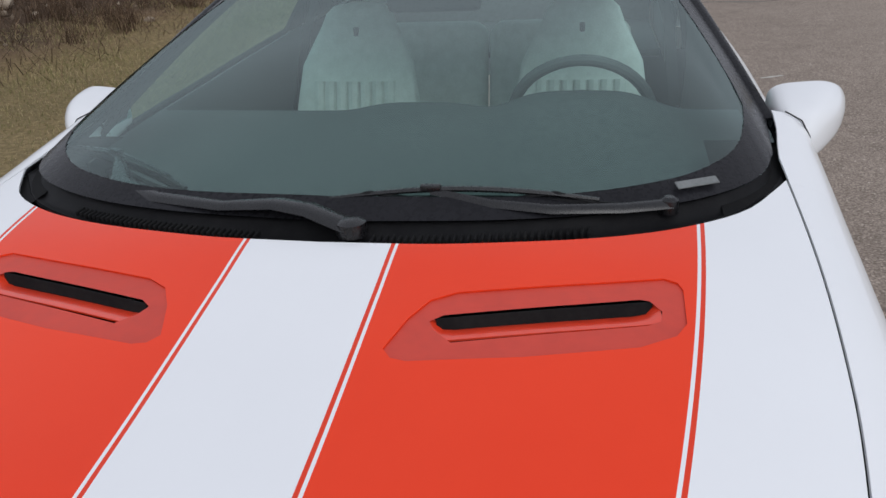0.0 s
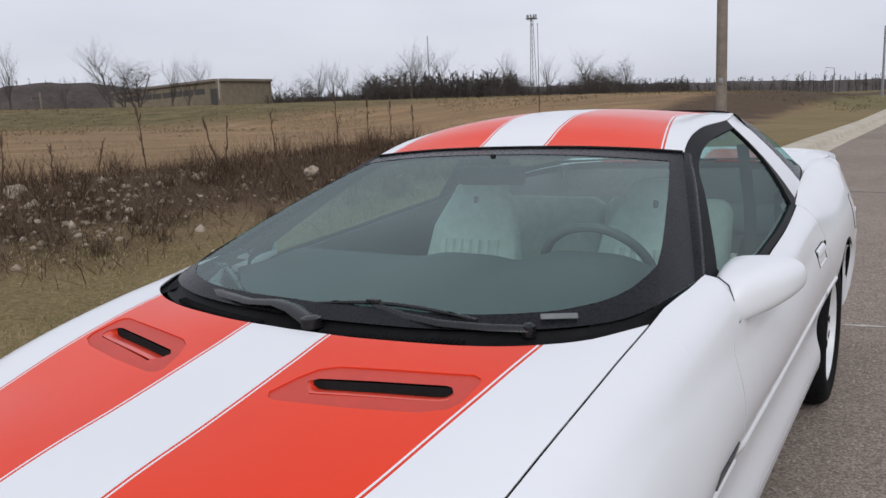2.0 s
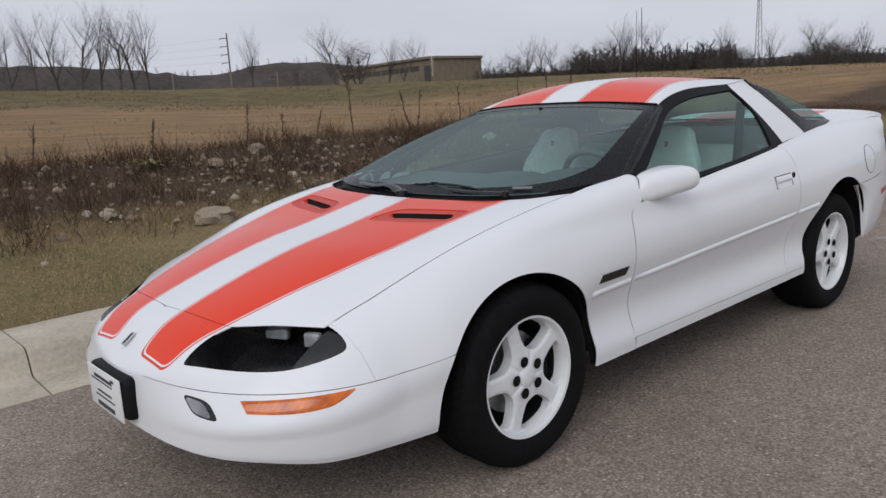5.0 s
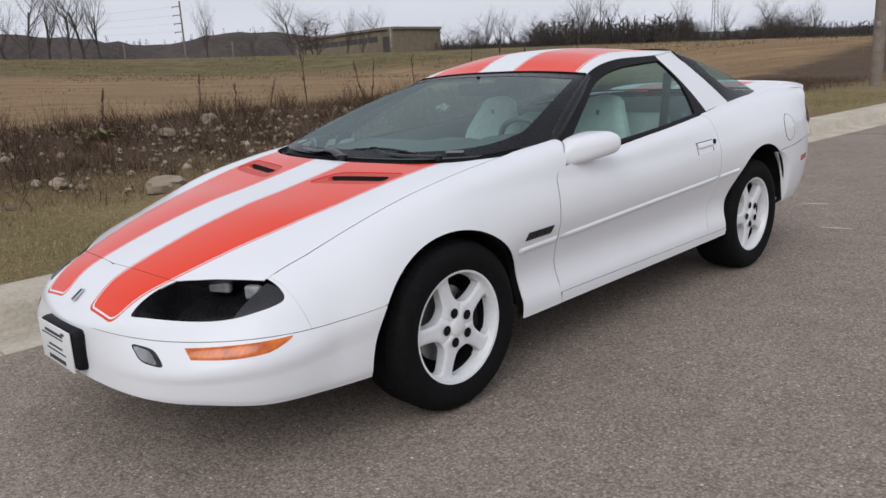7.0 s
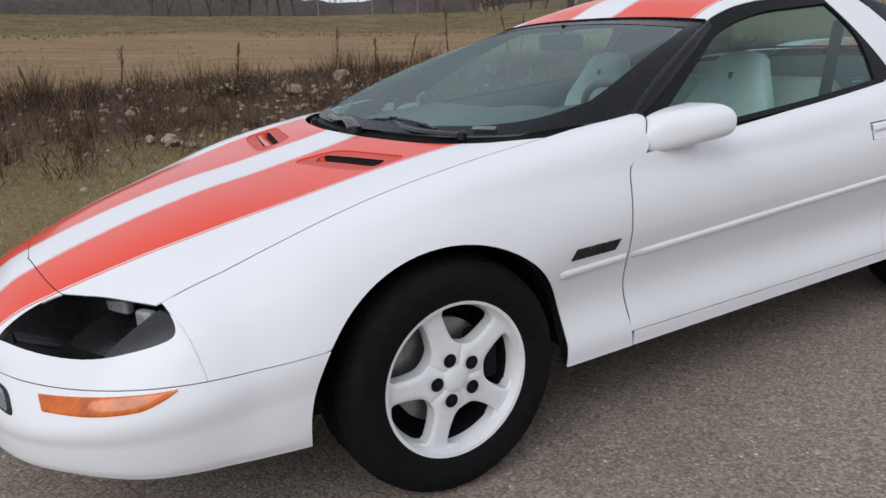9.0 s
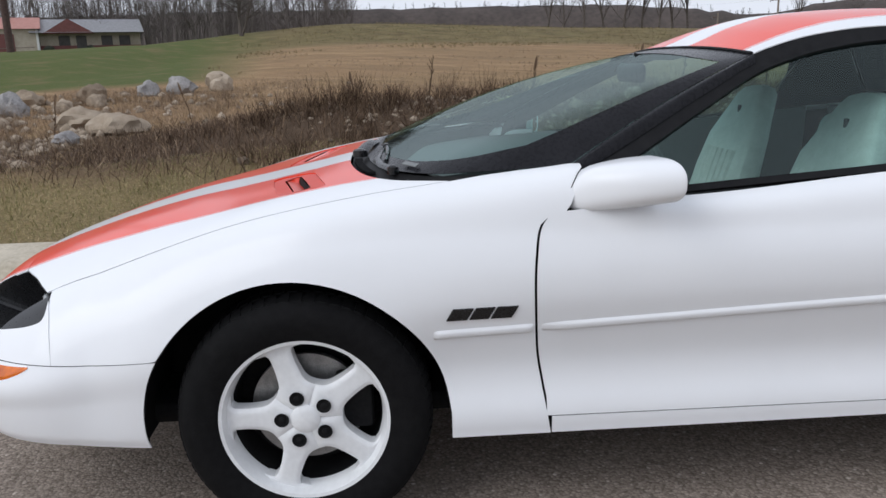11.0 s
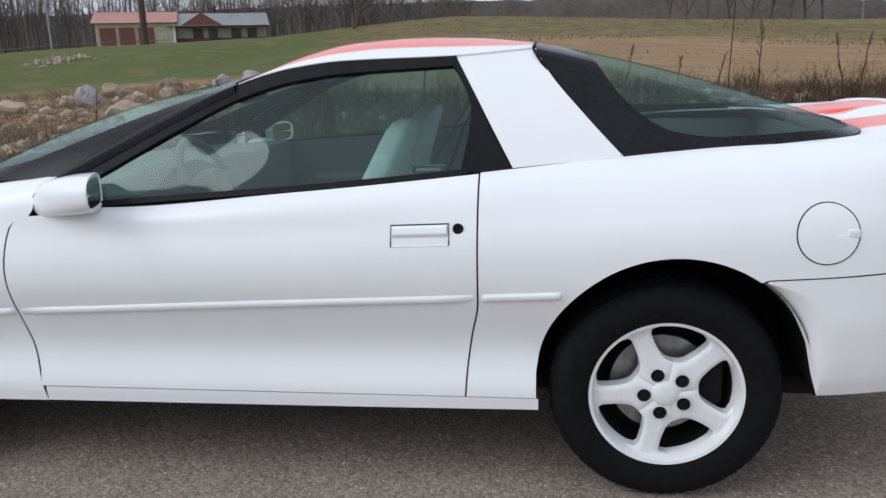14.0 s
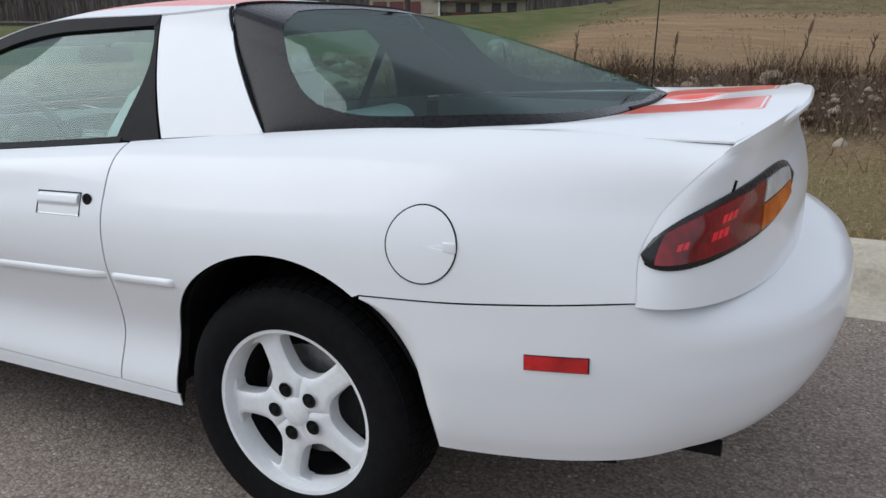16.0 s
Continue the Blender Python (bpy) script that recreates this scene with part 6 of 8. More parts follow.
gx = uneven(-2500, 2500, -16.0, 12.0, 0.25, 60)
gy = uneven(-2500, 2500, -16.0, 22.0, 0.4, 60)
GX, GY = np.meshgrid(gx, gy, indexing="ij")
GZ = ground_z(GX, GY)
rough = np.array([[noise.noise((x * 0.9, y * 0.9, 3.1)) for y in gy] for x in gx])
off = np.clip((kerb_line(GY) - 0.6 - GX) / 1.5, 0, 1) * np.clip((30 + GX) / 10, 0.3, 1)
GZ = GZ + rough * 0.05 * off + np.array([[noise.noise((x * 2.6, y * 2.6, 9.1)) for y in gy] for x in gx]) * 0.05 * off * np.exp(-(((GX + 7.6) / 3) ** 2))
tagged(sheet("ground", np.stack([GX, GY, GZ], -1), M["ground"], None, 0, (0, 0, 1)), "dry winter grass field with a rough weedy bank", "ground", kind="structure")

ry = uneven(-400, 400, -20, 30, 1.0, 30)
rows = []
for y in ry:
    a, b = float(kerb_line(y)) + 0.02, float(far_kerb(y)) - 0.02
    rows.append([(a + (b - a) * k, y, float(road_z(y)) + (0.0 if 0.02 < k < 0.98 else -0.004)) for k in np.linspace(0, 1, 12)])
tagged(sheet("road", np.array(rows), M["asphalt"], None, 0.0, (0, 0, 1)), "worn grey asphalt road with pale aggregate", "road", kind="structure")


def kerb(name, line, turn, y0, y1, step):
    """Concrete gutter and rounded kerb in cast lengths."""
    holder = tagged(new(name), "weathered pale concrete kerb and gutter along the road", "kerb", kind="structure")
    prof = [(0.34, 0.004), (0.02, 0.012), (0.0, 0.03), (-0.035, 0.125), (-0.06, 0.15), (-0.09, 0.158), (-0.55, 0.160), (-0.58, 0.10)]
    ys = np.arange(y0, y1, step)
    for a, b in zip(ys, ys + step - 0.008):
        P = [[(float(line(y)) + turn * dx, y, float(road_z(y)) + dz) for dx, dz in prof] for y in np.linspace(a, b, 4)]
        sheet("kerb_length", np.array(P), M["concrete"], holder, 0.03, (turn * 0.4, 0, 1), sharp=50)
    return holder


kerb("kerb_near", kerb_line, 1, -22, 149, 3.0)
kerb("kerb_far", far_kerb, -1, -24, 150, 6.0)

# ---- things beyond the kerb ----
rng = np.random.default_rng(7)


def island_mat(name, stops, rough=0.9, noise_scale=0.0):
    """Colour that differs from piece to piece of one mesh."""
    m, n, l, p = mat_new(name)
    nt = m.node_tree
    g = n.new("ShaderNodeNewGeometry")
    f = g.outputs["Random Per Island"]
    if noise_scale:
        nz = noise_node(nt, noise_scale, 5, 0.65)
        f = math_node(nt, "ADD", math_node(nt, "MULTIPLY", f, 0.45), math_node(nt, "MULTIPLY", nz.outputs[0], 0.6))
        bump_node(nt, nz.outputs[0], 0.5, 0.02, p)
    l.new(ramp_node(nt, f, stops).outputs[0], p.inputs["Base Color"])
    p.inputs["Roughness"].default_value = rough
    p.inputs["Specular IOR Level"].default_value = 0.2
    return m


M["verge_grass"] = island_mat("verge_grass", [(0.0, (0.120, 0.120, 0.044)), (0.4, (0.205, 0.190, 0.078)), (0.75, (0.36, 0.295, 0.150)), (1.0, (0.48, 0.39, 0.23))])
M["straw"] = island_mat("dry_straw", [(0.0, (0.15, 0.105, 0.06)), (0.5, (0.29, 0.205, 0.115)), (1.0, (0.44, 0.33, 0.20))])
M["scrub"] = island_mat("dry_scrub_stalks", [(0.0, (0.034, 0.021, 0.014)), (0.5, (0.090, 0.057, 0.037)), (0.85, (0.165, 0.110, 0.070)), (1.0, (0.30, 0.210, 0.130))])
M["ditch"] = island_mat("dry_ditch_weeds", [(0.0, (0.11, 0.075, 0.054)), (0.5, (0.22, 0.155, 0.105)), (0.85, (0.32, 0.235, 0.16)), (1.0, (0.42, 0.32, 0.22))])
M["rock"] = island_mat("pale_field_stone", [(0.25, (0.15, 0.116, 0.086)), (0.5, (0.28, 0.222, 0.162)), (0.8, (0.44, 0.37, 0.29))], 0.9, 5.0)
M["bark"] = grain_mat("grey_brown_bark", (0.055, 0.045, 0.038), (0.12, 0.10, 0.085), 6, 0.95, 0.4, 0.02)
M["twig"] = grain_mat("bare_twigs", (0.042, 0.034, 0.030), (0.085, 0.070, 0.062), 2, 0.95, 0.0)
M["wood_pale"] = grain_mat("pale_bare_wood", (0.115, 0.098, 0.090), (0.21, 0.183, 0.168), 0.12, 0.95, 0.0)
M["wood_far"] = grain_mat("far_bare_wood", (0.045, 0.038, 0.036), (0.10, 0.085, 0.078), 0.12, 0.95, 0.0)


def mesh_of(name, V, F, material, parent=None, label="", smooth=False):
    me = bpy.data.meshes.new(name)
    me.from_pydata(np.asarray(V).reshape(-1, 3).tolist(), [], F)
    me.update()
    return link(name, me, material, parent, label, smooth)


def tall(x, y):
    return ground_z(x, y)


def blades(name, xs, ys, length, width, lean, material, label, category, bend=0.35):
    """Grass: each blade two tapered steps, bent over."""
    n = len(xs)
    z = tall(xs, ys) - 0.01
    a = rng.uniform(0, 2 * math.pi, n)
    L = length * rng.uniform(0.5, 1.3, n)
    tilt = rng.normal(0, lean, (n, 2))
    base = np.stack([xs, ys, z], -1)
    side = np.stack([np.cos(a), np.sin(a), 0 * a], -1) * (width * rng.uniform(0.6, 1.4, n))[:, None] * 0.5
    up1 = np.stack([tilt[:, 0] * L * 0.5, tilt[:, 1] * L * 0.5, L * 0.6], -1)
    up2 = np.stack([tilt[:, 0] * L * (1 + bend), tilt[:, 1] * L * (1 + bend), L * (1 - bend * np.abs(tilt).sum(1)).clip(0.3)], -1)
    V = np.stack([base - side, base + side, base + up1 + side * 0.7, base + up1 - side * 0.7, base + up2], 1)
    F = []
    for k in range(n):
        b = 5 * k
        F.append((b, b + 1, b + 2, b + 3))
        F.append((b + 3, b + 2, b + 4))
    return tagged(mesh_of(name, V, F, material), label, category, kind="stuff")


def scatter(n, x0, x1, y0, y1, keep=None):
    x, y = rng.uniform(x0, x1, n), rng.uniform(y0, y1, n)
    if keep is not None:
        k = keep(x, y)
        x, y = x[k], y[k]
    return x, y


patch = np.vectorize(lambda x, y: noise.noise((x * 0.55, y * 0.55, 2.0)))
x, y = scatter(120000, -5.6, -2.15, -6, 18, lambda x, y: (x < kerb_line(y) - 0.56) & (patch(x, y) + 0.35 > rng.uniform(-0.3, 0.6, len(x))))
blades("verge_grass", x, y, 0.050, 0.0042, 0.6, M["verge_grass"], "short olive and straw winter grass along the kerb", "grass")
on_bank = lambda x, y: np.exp(-(((x + 7.2) / 2.2) ** 2)) * np.clip((y + 5) / 2, 0, 1) > rng.uniform(0, 1, len(x))
x, y = scatter(75000, -10.5, -4.0, -6, 24, on_bank)
blades("bank_scrub", x, y, 0.20, 0.0065, 0.75, M["scrub"], "tangled dead brown scrub on the rough bank", "scrub", 0.2)
x, y = scatter(14000, -26, -7.5, -6, 40)
blades("field_straw", x, y, 0.045, 0.016, 0.7, M["straw"], "flattened straw-coloured grass over the field", "grass")
x, y = scatter(26000, -60, -9.5, -8, 60, lambda x, y: patch(x * 0.5, y * 0.5) > 0.12)
blades("field_tufts", x, y, 0.11, 0.022, 0.8, M["ditch"], "brown tufts of dead grass over the field", "grass", 0.25)
M["bank_tuft"] = island_mat("olive_and_brown_tufts", [(0.0, (0.080, 0.070, 0.030)), (0.5, (0.140, 0.118, 0.052)), (0.8, (0.21, 0.158, 0.080)), (1.0, (0.30, 0.225, 0.125))])
az, rad = np.radians(rng.uniform(-100, 2, 30000)), rng.uniform(42, 78, 30000)
x, y = EYE_AT[0] + rad * np.sin(az), EYE_AT[1] + rad * np.cos(az)
k = (patch(x * 0.25, y * 0.25) > -0.12) & (x < kerb_line(y) - 1.5)
blades("far_tufts", x[k], y[k], 0.13, 0.035, 0.9, M["bank_tuft"], "rough olive and brown tufts on the far bank", "grass", 0.25)
x, y = scatter(26000, -20, -5, -14, -2, lambda x, y: patch(x, y) > -0.15)
blades("ditch_scrub", x, y, 0.17, 0.007, 0.7, M["ditch"], "brown dead weeds between the boulders", "scrub", 0.2)
x, y = scatter(22000, -18, -3.0, -16, -3, lambda x, y: patch(y, x) > -0.1)
blades("ditch_grass", x, y, 0.10, 0.009, 0.6, M["straw"], "straw-coloured grass by the boulders", "grass")


def brush(name, spots, height, stems, label, mat="scrub"):
    """Dead bushes: forked thin stalks."""
    V, F = [], []
    for cx, cy, s in spots:
        cz = float(tall(cx, cy))
        for _ in range(stems):
            a, t = rng.uniform(0, 2 * math.pi), rng.uniform(0.05, 0.75)
            L = height * s * rng.uniform(0.5, 1.1)
            p0 = np.array([cx + rng.normal(0, 0.10 * s), cy + rng.normal(0, 0.10 * s), cz - 0.02])
            way = np.array([math.cos(a) * t, math.sin(a) * t, 1.0])
            for seg in range(3):
                p1 = p0 + way * L * 0.33
                w = 0.0034 * (1 - seg * 0.28)
                u = np.array([-math.sin(a), math.cos(a), 0]) * w
                b = len(V)
                V += [p0 - u, p0 + u, p1 + u * 0.7, p1 - u * 0.7]
                F.append((b, b + 1, b + 2, b + 3))
                u2 = np.array([u[1], -u[0], 0])
                b = len(V)
                V += [p0 - u2, p0 + u2, p1 + u2 * 0.7, p1 - u2 * 0.7]
                F.append((b, b + 1, b + 2, b + 3))
                if seg:
                    for _ in range(2):
                        q = p0 + (p1 - p0) * rng.uniform(0.1, 0.9)
                        e = q + (way + rng.normal(0, 0.55, 3)) * L * rng.uniform(0.12, 0.26)
                        b = len(V)
                        V += [q - u * 0.5, q + u * 0.5, e]
                        F.append((b, b + 1, b + 2))
                p0 = p1
                way = way + rng.normal(0, 0.14, 3)
    return tagged(mesh_of(name, V, F, M[mat]), label, "bush", kind="stuff")


spots = [(rng.normal(-7.0, 1.1), rng.uniform(-1.5, 18), rng.uniform(0.5, 1.15)) for _ in range(190)] + [(rng.uniform(-5.8, -4.6), rng.uniform(-1, 16), rng.uniform(0.4, 0.7)) for _ in range(50)]
brush("dead_bushes", spots, 0.42, 34, "dead leafless brown bushes along the bank")
spots = [(rng.uniform(-17, -6), rng.uniform(-13, -3), rng.uniform(0.5, 1.0)) for _ in range(70)]
brush("dead_bushes", spots, 0.45, 26, "dead leafless brown weeds among the boulders", "ditch")


def dry_weed(x, y, h, seed):
    """A tall dead weed: stalk with short upright side shoots and seed heads."""
    r = random.Random(seed)
    holder = tagged(new("dry_weed"), "tall dead brown weed stalk with seed heads", "weed", "tall weeds on the bank")
    z = float(tall(x, y))
    holder.location = (x, y, z)
    lean = Vector((r.uniform(-0.22, 0.22), r.uniform(-0.22, 0.22), 1))
    pts = [lean * (h * k / 6) + Vector((r.uniform(-1, 1), r.uniform(-1, 1), 0)) * 0.012 for k in range(7)]
    part("stalk", tube_bm(pts, [0.012 - 0.0012 * k for k in range(7)], 5), M["scrub"], holder)
    for k in range(r.randint(6, 11)):
        p = pts[0].lerp(pts[-1], r.uniform(0.30, 0.95))
        a = r.uniform(0, 6.28)
        L = r.uniform(0.06, 0.18) * h / 1.0
        q = p + Vector((math.cos(a) * L * 0.5, math.sin(a) * L * 0.5, L))
        part("shoot", tube_bm([p, p.lerp(q, 0.5) + Vector((0, 0, -0.01)), q], [0.005, 0.007, 0.004], 4), M["scrub"], holder)
    if r.random() < 0.75:
        t = pts[-1]
        part("seed_head", tube_bm([t, t + lean * 0.05, t + lean * 0.13, t + lean * 0.18], [0.006, 0.020, 0.016, 0.003], 6), M["scrub"], holder)
    return holder


for k, (x, y, h) in enumerate(((-7.6, 2.05, 0.75), (-7.5, 4.2, 0.70), (-7.4, 4.5, 0.62), (-7.3, 5.2, 0.80), (-7.2, 5.75, 0.60), (-7.1, 6.4, 0.85), (-7.8, 0.4, 0.85), (-7.9, 0.0, 0.55), (-7.6, 3.1, 0.72), (-7.4, 7.6, 0.9), (-7.2, 9.0, 0.8), (-7.3, 9.4, 1.0), (-7.4, 10.6, 0.8), (-7.5, 11.9, 0.9), (-9.0, -5.0, 0.9), (-11.0, -3.0, 0.8))):
    dry_weed(x + 0.3 * math.sin(k * 5.1), y + 0.35 * math.sin(k * 3.3), h * (0.45 + 0.5 * abs(math.sin(k * 2.7))), k)


# broad pale leaves of a low plant on the bank
M["pale_leaf"] = island_mat("pale_olive_leaf", [(0.0, (0.13, 0.135, 0.055)), (0.5, (0.21, 0.20, 0.09)), (1.0, (0.33, 0.29, 0.15))])
plant = tagged(new("leafy_plant"), "low plant with broad pale olive leaves on the bank", "plant")
for k in range(16):
    a = k * 2.4
    reach, rise = 0.22 + 0.10 * math.sin(k * 1.9), 0.10 + 0.09 * math.sin(k * 3.1)
    L = []
    for t in np.linspace(0, 1, 6):
        c = Vector((math.cos(a) * reach * t, math.sin(a) * reach * t, 0.02 + rise * math.sin(t * 2.4)))
        s = Vector((-math.sin(a), math.cos(a), 0)) * 0.032 * math.sin(math.pi * min(t * 0.9 + 0.1, 1.0))
        L.append([c - s, c + Vector((0, 0, -0.008)), c + s])
    sheet("leaf", np.array(L), M["pale_leaf"], plant, 0.002, (0, 0, 1))
plant.location = (-6.55, 1.60, float(tall(-6.55, 1.60)))


# stones
def stone_bm(seed, size, squash=0.75, sub_n=2):
    bm = bmesh.new()
    bmesh.ops.create_icosphere(bm, subdivisions=sub_n, radius=1.0)
    for v in bm.verts:
        c = v.co.copy()
        d = 1 + 0.38 * noise.noise(c * 1.1 + Vector((seed * 3.7, 0, 0))) + 0.26 * noise.noise(c * 2.3 + Vector((0, seed * 1.3, 0))) + 0.06 * noise.noise(c * 6.0)
        v.co = Vector((c.x * size * d, c.y * size * 0.85 * d, c.z * size * squash * d))
    return bm


stone_meshes = []
for k in range(6):
    bm = stone_bm(k, 1.0, 0.7, 1)
    stone_meshes.append((np.array([v.co for v in bm.verts]), [[v.index for v in f.verts] for f in bm.faces]))
    bm.free()


def rubble(name, spots, label):
    V, F, off = [], [], 0
    for k, (x, y, s) in enumerate(spots):
        v, f = stone_meshes[k % 6]
        a = rng.uniform(0, 6.28)
        c, d = math.cos(a), math.sin(a)
        p = v * s * rng.uniform(0.7, 1.3, 3)
        p = np.stack([p[:, 0] * c - p[:, 1] * d, p[:, 0] * d + p[:, 1] * c, p[:, 2]], -1) + np.array([x, y, float(tall(x, y)) + s * 0.2])
        V.append(p)
        F += [[i + off for i in q] for q in f]
        off += len(v)
    return tagged(mesh_of(name, np.concatenate(V), F, M["rock"], None, "", True), label, "stones", kind="stuff")


spots = [(rng.normal(-6.3, 0.8), (rng.normal(2.6, 1.6) if k % 3 else rng.uniform(-1.5, 16)), abs(rng.normal(0.014, 0.016)) + 0.010) for k in range(900)]
rubble("bank_rubble", spots, "pale broken stones strewn over the bank")
spots = [(rng.normal(-12 + k * 0.0, 3.0), rng.normal(-6.5, 2.2), abs(rng.normal(0.05, 0.035)) + 0.025) for k in range(300)]
spots += [(rng.uniform(-9.5, -5.2), -4.4 + 0.10 * rng.normal() + 0.15 * rng.uniform(-2, 2), rng.uniform(0.04, 0.10)) for _ in range(130)]
spots += [(rng.normal(-33, 1.3), rng.normal(-20.2, 0.6), rng.uniform(0.06, 0.15)) for _ in range(110)]
rubble("ditch_rubble", spots, "pale broken stones heaped in the ditch")


def boulder(x, y, s, seed, squash, colour, sink=0.25):
    s = s * (0.72 if s > 0.22 else 1.0)
    bm = stone_bm(seed, s, squash, 3)
    ob = tagged(part("boulder", bm, M[colour], None), {"rock": "rounded pale tan boulder half sunk in dead weeds", "rock_grey": "rounded smooth grey boulder in the weeds"}[colour], "boulder", "boulders by the ditch")
    ob.location = (x, y, float(tall(x, y)) + s * squash * (1 - 2 * sink))
    ob.rotation_euler = (0, 0, seed * 1.7)
    return ob


M["rock_grey"] = grain_mat("grey_boulder", (0.18, 0.172, 0.170), (0.36, 0.345, 0.335), 3, 0.85, 0.4, 0.02)
for k, (x, y, s, q, c) in enumerate(((-4.35, 1.33, 0.21, 0.5, "rock"), (-5.15, 0.60, 0.09, 0.6, "rock"), (-4.95, 0.75, 0.055, 0.5, "rock"), (-4.6, 1.05, 0.040, 0.6, "rock"), (-5.3, 0.45, 0.05, 0.6, "rock"), (-13.2, -7.4, 0.46, 0.95, "rock_grey"), (-16.4, -7.0, 0.44, 0.85, "rock"), (-15.8, -8.2, 0.45, 0.7, "rock"), (-17.6, -6.1, 0.42, 0.8, "rock_grey"), (-18.2, -5.4, 0.50, 0.8, "rock_grey"), (-18.6, -4.5, 0.55, 0.85, "rock"), (-12.2, -8.6, 0.50, 0.5, "rock"), (-10.2, -4.9, 0.62, 0.5, "rock"), (-9.2, -4.0, 0.55, 0.5, "rock"), (-12.6, -10.2, 0.34, 0.7, "rock_grey"), (-13.6, -6.6, 0.26, 0.8, "rock"), (-14.5, -6.9, 0.24, 0.8, "rock"), (-15.0, -6.4, 0.22, 0.8, "rock"), (-11.5, -7.3, 0.25, 0.7, "rock"), (-6.9, 3.2, 0.13, 0.7, "rock"), (-6.5, 2.4, 0.11, 0.6, "rock"), (-7.9, -4.2, 0.20, 0.6, "rock_grey"), (-13.9, -8.3, 0.30, 0.7, "rock"), (-6.6, 5.4, 0.12, 0.6, "rock"), (-6.2, 7.0, 0.11, 0.7, "rock"))):
    boulder(x, y, s, k + 1, q, c)


# bare trees
def branchy(seed, height, spread, levels=4, trunk=0.022, stems=1, rise=(0.5, 1.3)):
    """Trunk and twig polygons of a leafless tree: tapered limbs that fork."""
    r = random.Random(seed)
    trunk_g, twig_g = ([], []), ([], [])

    def limb(group, a, b, ra, rb, sides):
        V, F = group
        t = (b - a).normalized()
        s = t.cross(Vector((0.31, 0.77, 0.55))).normalized()
        u = s.cross(t)
        i = len(V)
        for p, q in ((a, ra), (b, rb)):
            for k in range(sides):
                g = 2 * math.pi * k / sides
                V.append(tuple(p + q * (math.cos(g) * s + math.sin(g) * u)))
        for k in range(sides):
            F.append((i + k, i + (k + 1) % sides, i + sides + (k + 1) % sides, i + sides + k))

    def grow(p, way, length, rad, level):
        n = 4 if level == 0 else 3
        group = trunk_g if level < 2 else twig_g
        sides = 6 if level == 0 else (4 if level == 1 else 3)
        for k in range(n):
            q = p + way * (length / n)
            r2 = rad * (1 - 0.18 if level == 0 else 1 - 0.24)
            limb(group, p, q, rad, r2, sides)
            kids = (0 if k == 0 and level == 0 else 2) if level < levels else 0
            if level == 0 and k > 0:
                kids = 3
            for _ in range(kids):
                a = r.uniform(0, 2 * math.pi)
                out = Vector((math.cos(a), math.sin(a), r.uniform(*rise))).normalized()
                w = (way * (1 - spread) + out * spread).normalized()
                grow(q if level else p.lerp(q, r.uniform(0.3, 1)), w, length * r.uniform(0.42, 0.62), r2 * r.uniform(0.45, 0.6), level + 1)
            p, rad = q, r2
            way = (way + Vector((r.uniform(-1, 1), r.uniform(-1, 1), r.uniform(-0.2, 0.6))) * 0.12).normalized()

    for k in range(stems):
        lean = Vector((r.uniform(-1, 1), r.uniform(-1, 1), 0)) * (0.12 if stems == 1 else 0.32)
        grow(Vector((r.uniform(-0.2, 0.2) * (stems > 1), r.uniform(-0.2, 0.2) * (stems > 1), -0.3)), (Vector((0, 0, 1)) + lean).normalized(), height * (0.62 if stems == 1 else 0.55) * r.uniform(0.9, 1.1), height * trunk, 0)
    return trunk_g, twig_g


tree_kinds = []
for k, (h, sp, st, up) in enumerate(((10, 0.46, 1, (0.4, 1.2)), (10, 0.58, 1, (0.2, 1.0)), (10, 0.66, 2, (-0.1, 0.7)), (10, 0.74, 3, (-0.25, 0.7)), (10, 0.42, 1, (0.4, 1.2)))):
    tg, wg = branchy(20 + k, h, sp, 4, 0.017 if st == 1 else 0.014, st, up)
    meshes = []
    for nm, (V, F), mt in (("trunk", tg, M["bark"]), ("crown", wg, M["twig"])):
        me = bpy.data.meshes.new(nm)
        me.from_pydata(V, [], F)
        me.update()
        me.materials.append(mt)
        meshes.append(me)
    tree_kinds.append(meshes)


# bearings from the camera's place, nudged to fit its view
def at_bearing(az, dist):
    az = az - 1.5 * min(max((az + 95) / 15, 0), 1)
    return EYE_AT[0] - 0.3 + dist * math.sin(radians(az)), EYE_AT[1] - 0.7 + dist * math.cos(radians(az))


def bare_tree(x, y, height, kind, turn, label="leafless grey tree with a thin twiggy crown"):
    holder = tagged(new("bare_tree"), label, "tree", "bare trees beyond the field")
    for nm, me in zip(("trunk", "crown"), tree_kinds[kind % len(tree_kinds)]):
        ob = new(nm, me)
        ob.parent = holder
    holder.matrix_world = Matrix.Translation((x, y, float(tall(x, y)) - 0.2)) @ Matrix.Rotation(turn, 4, "Z") @ Matrix.Scale(height / 10.0, 4)
    return holder


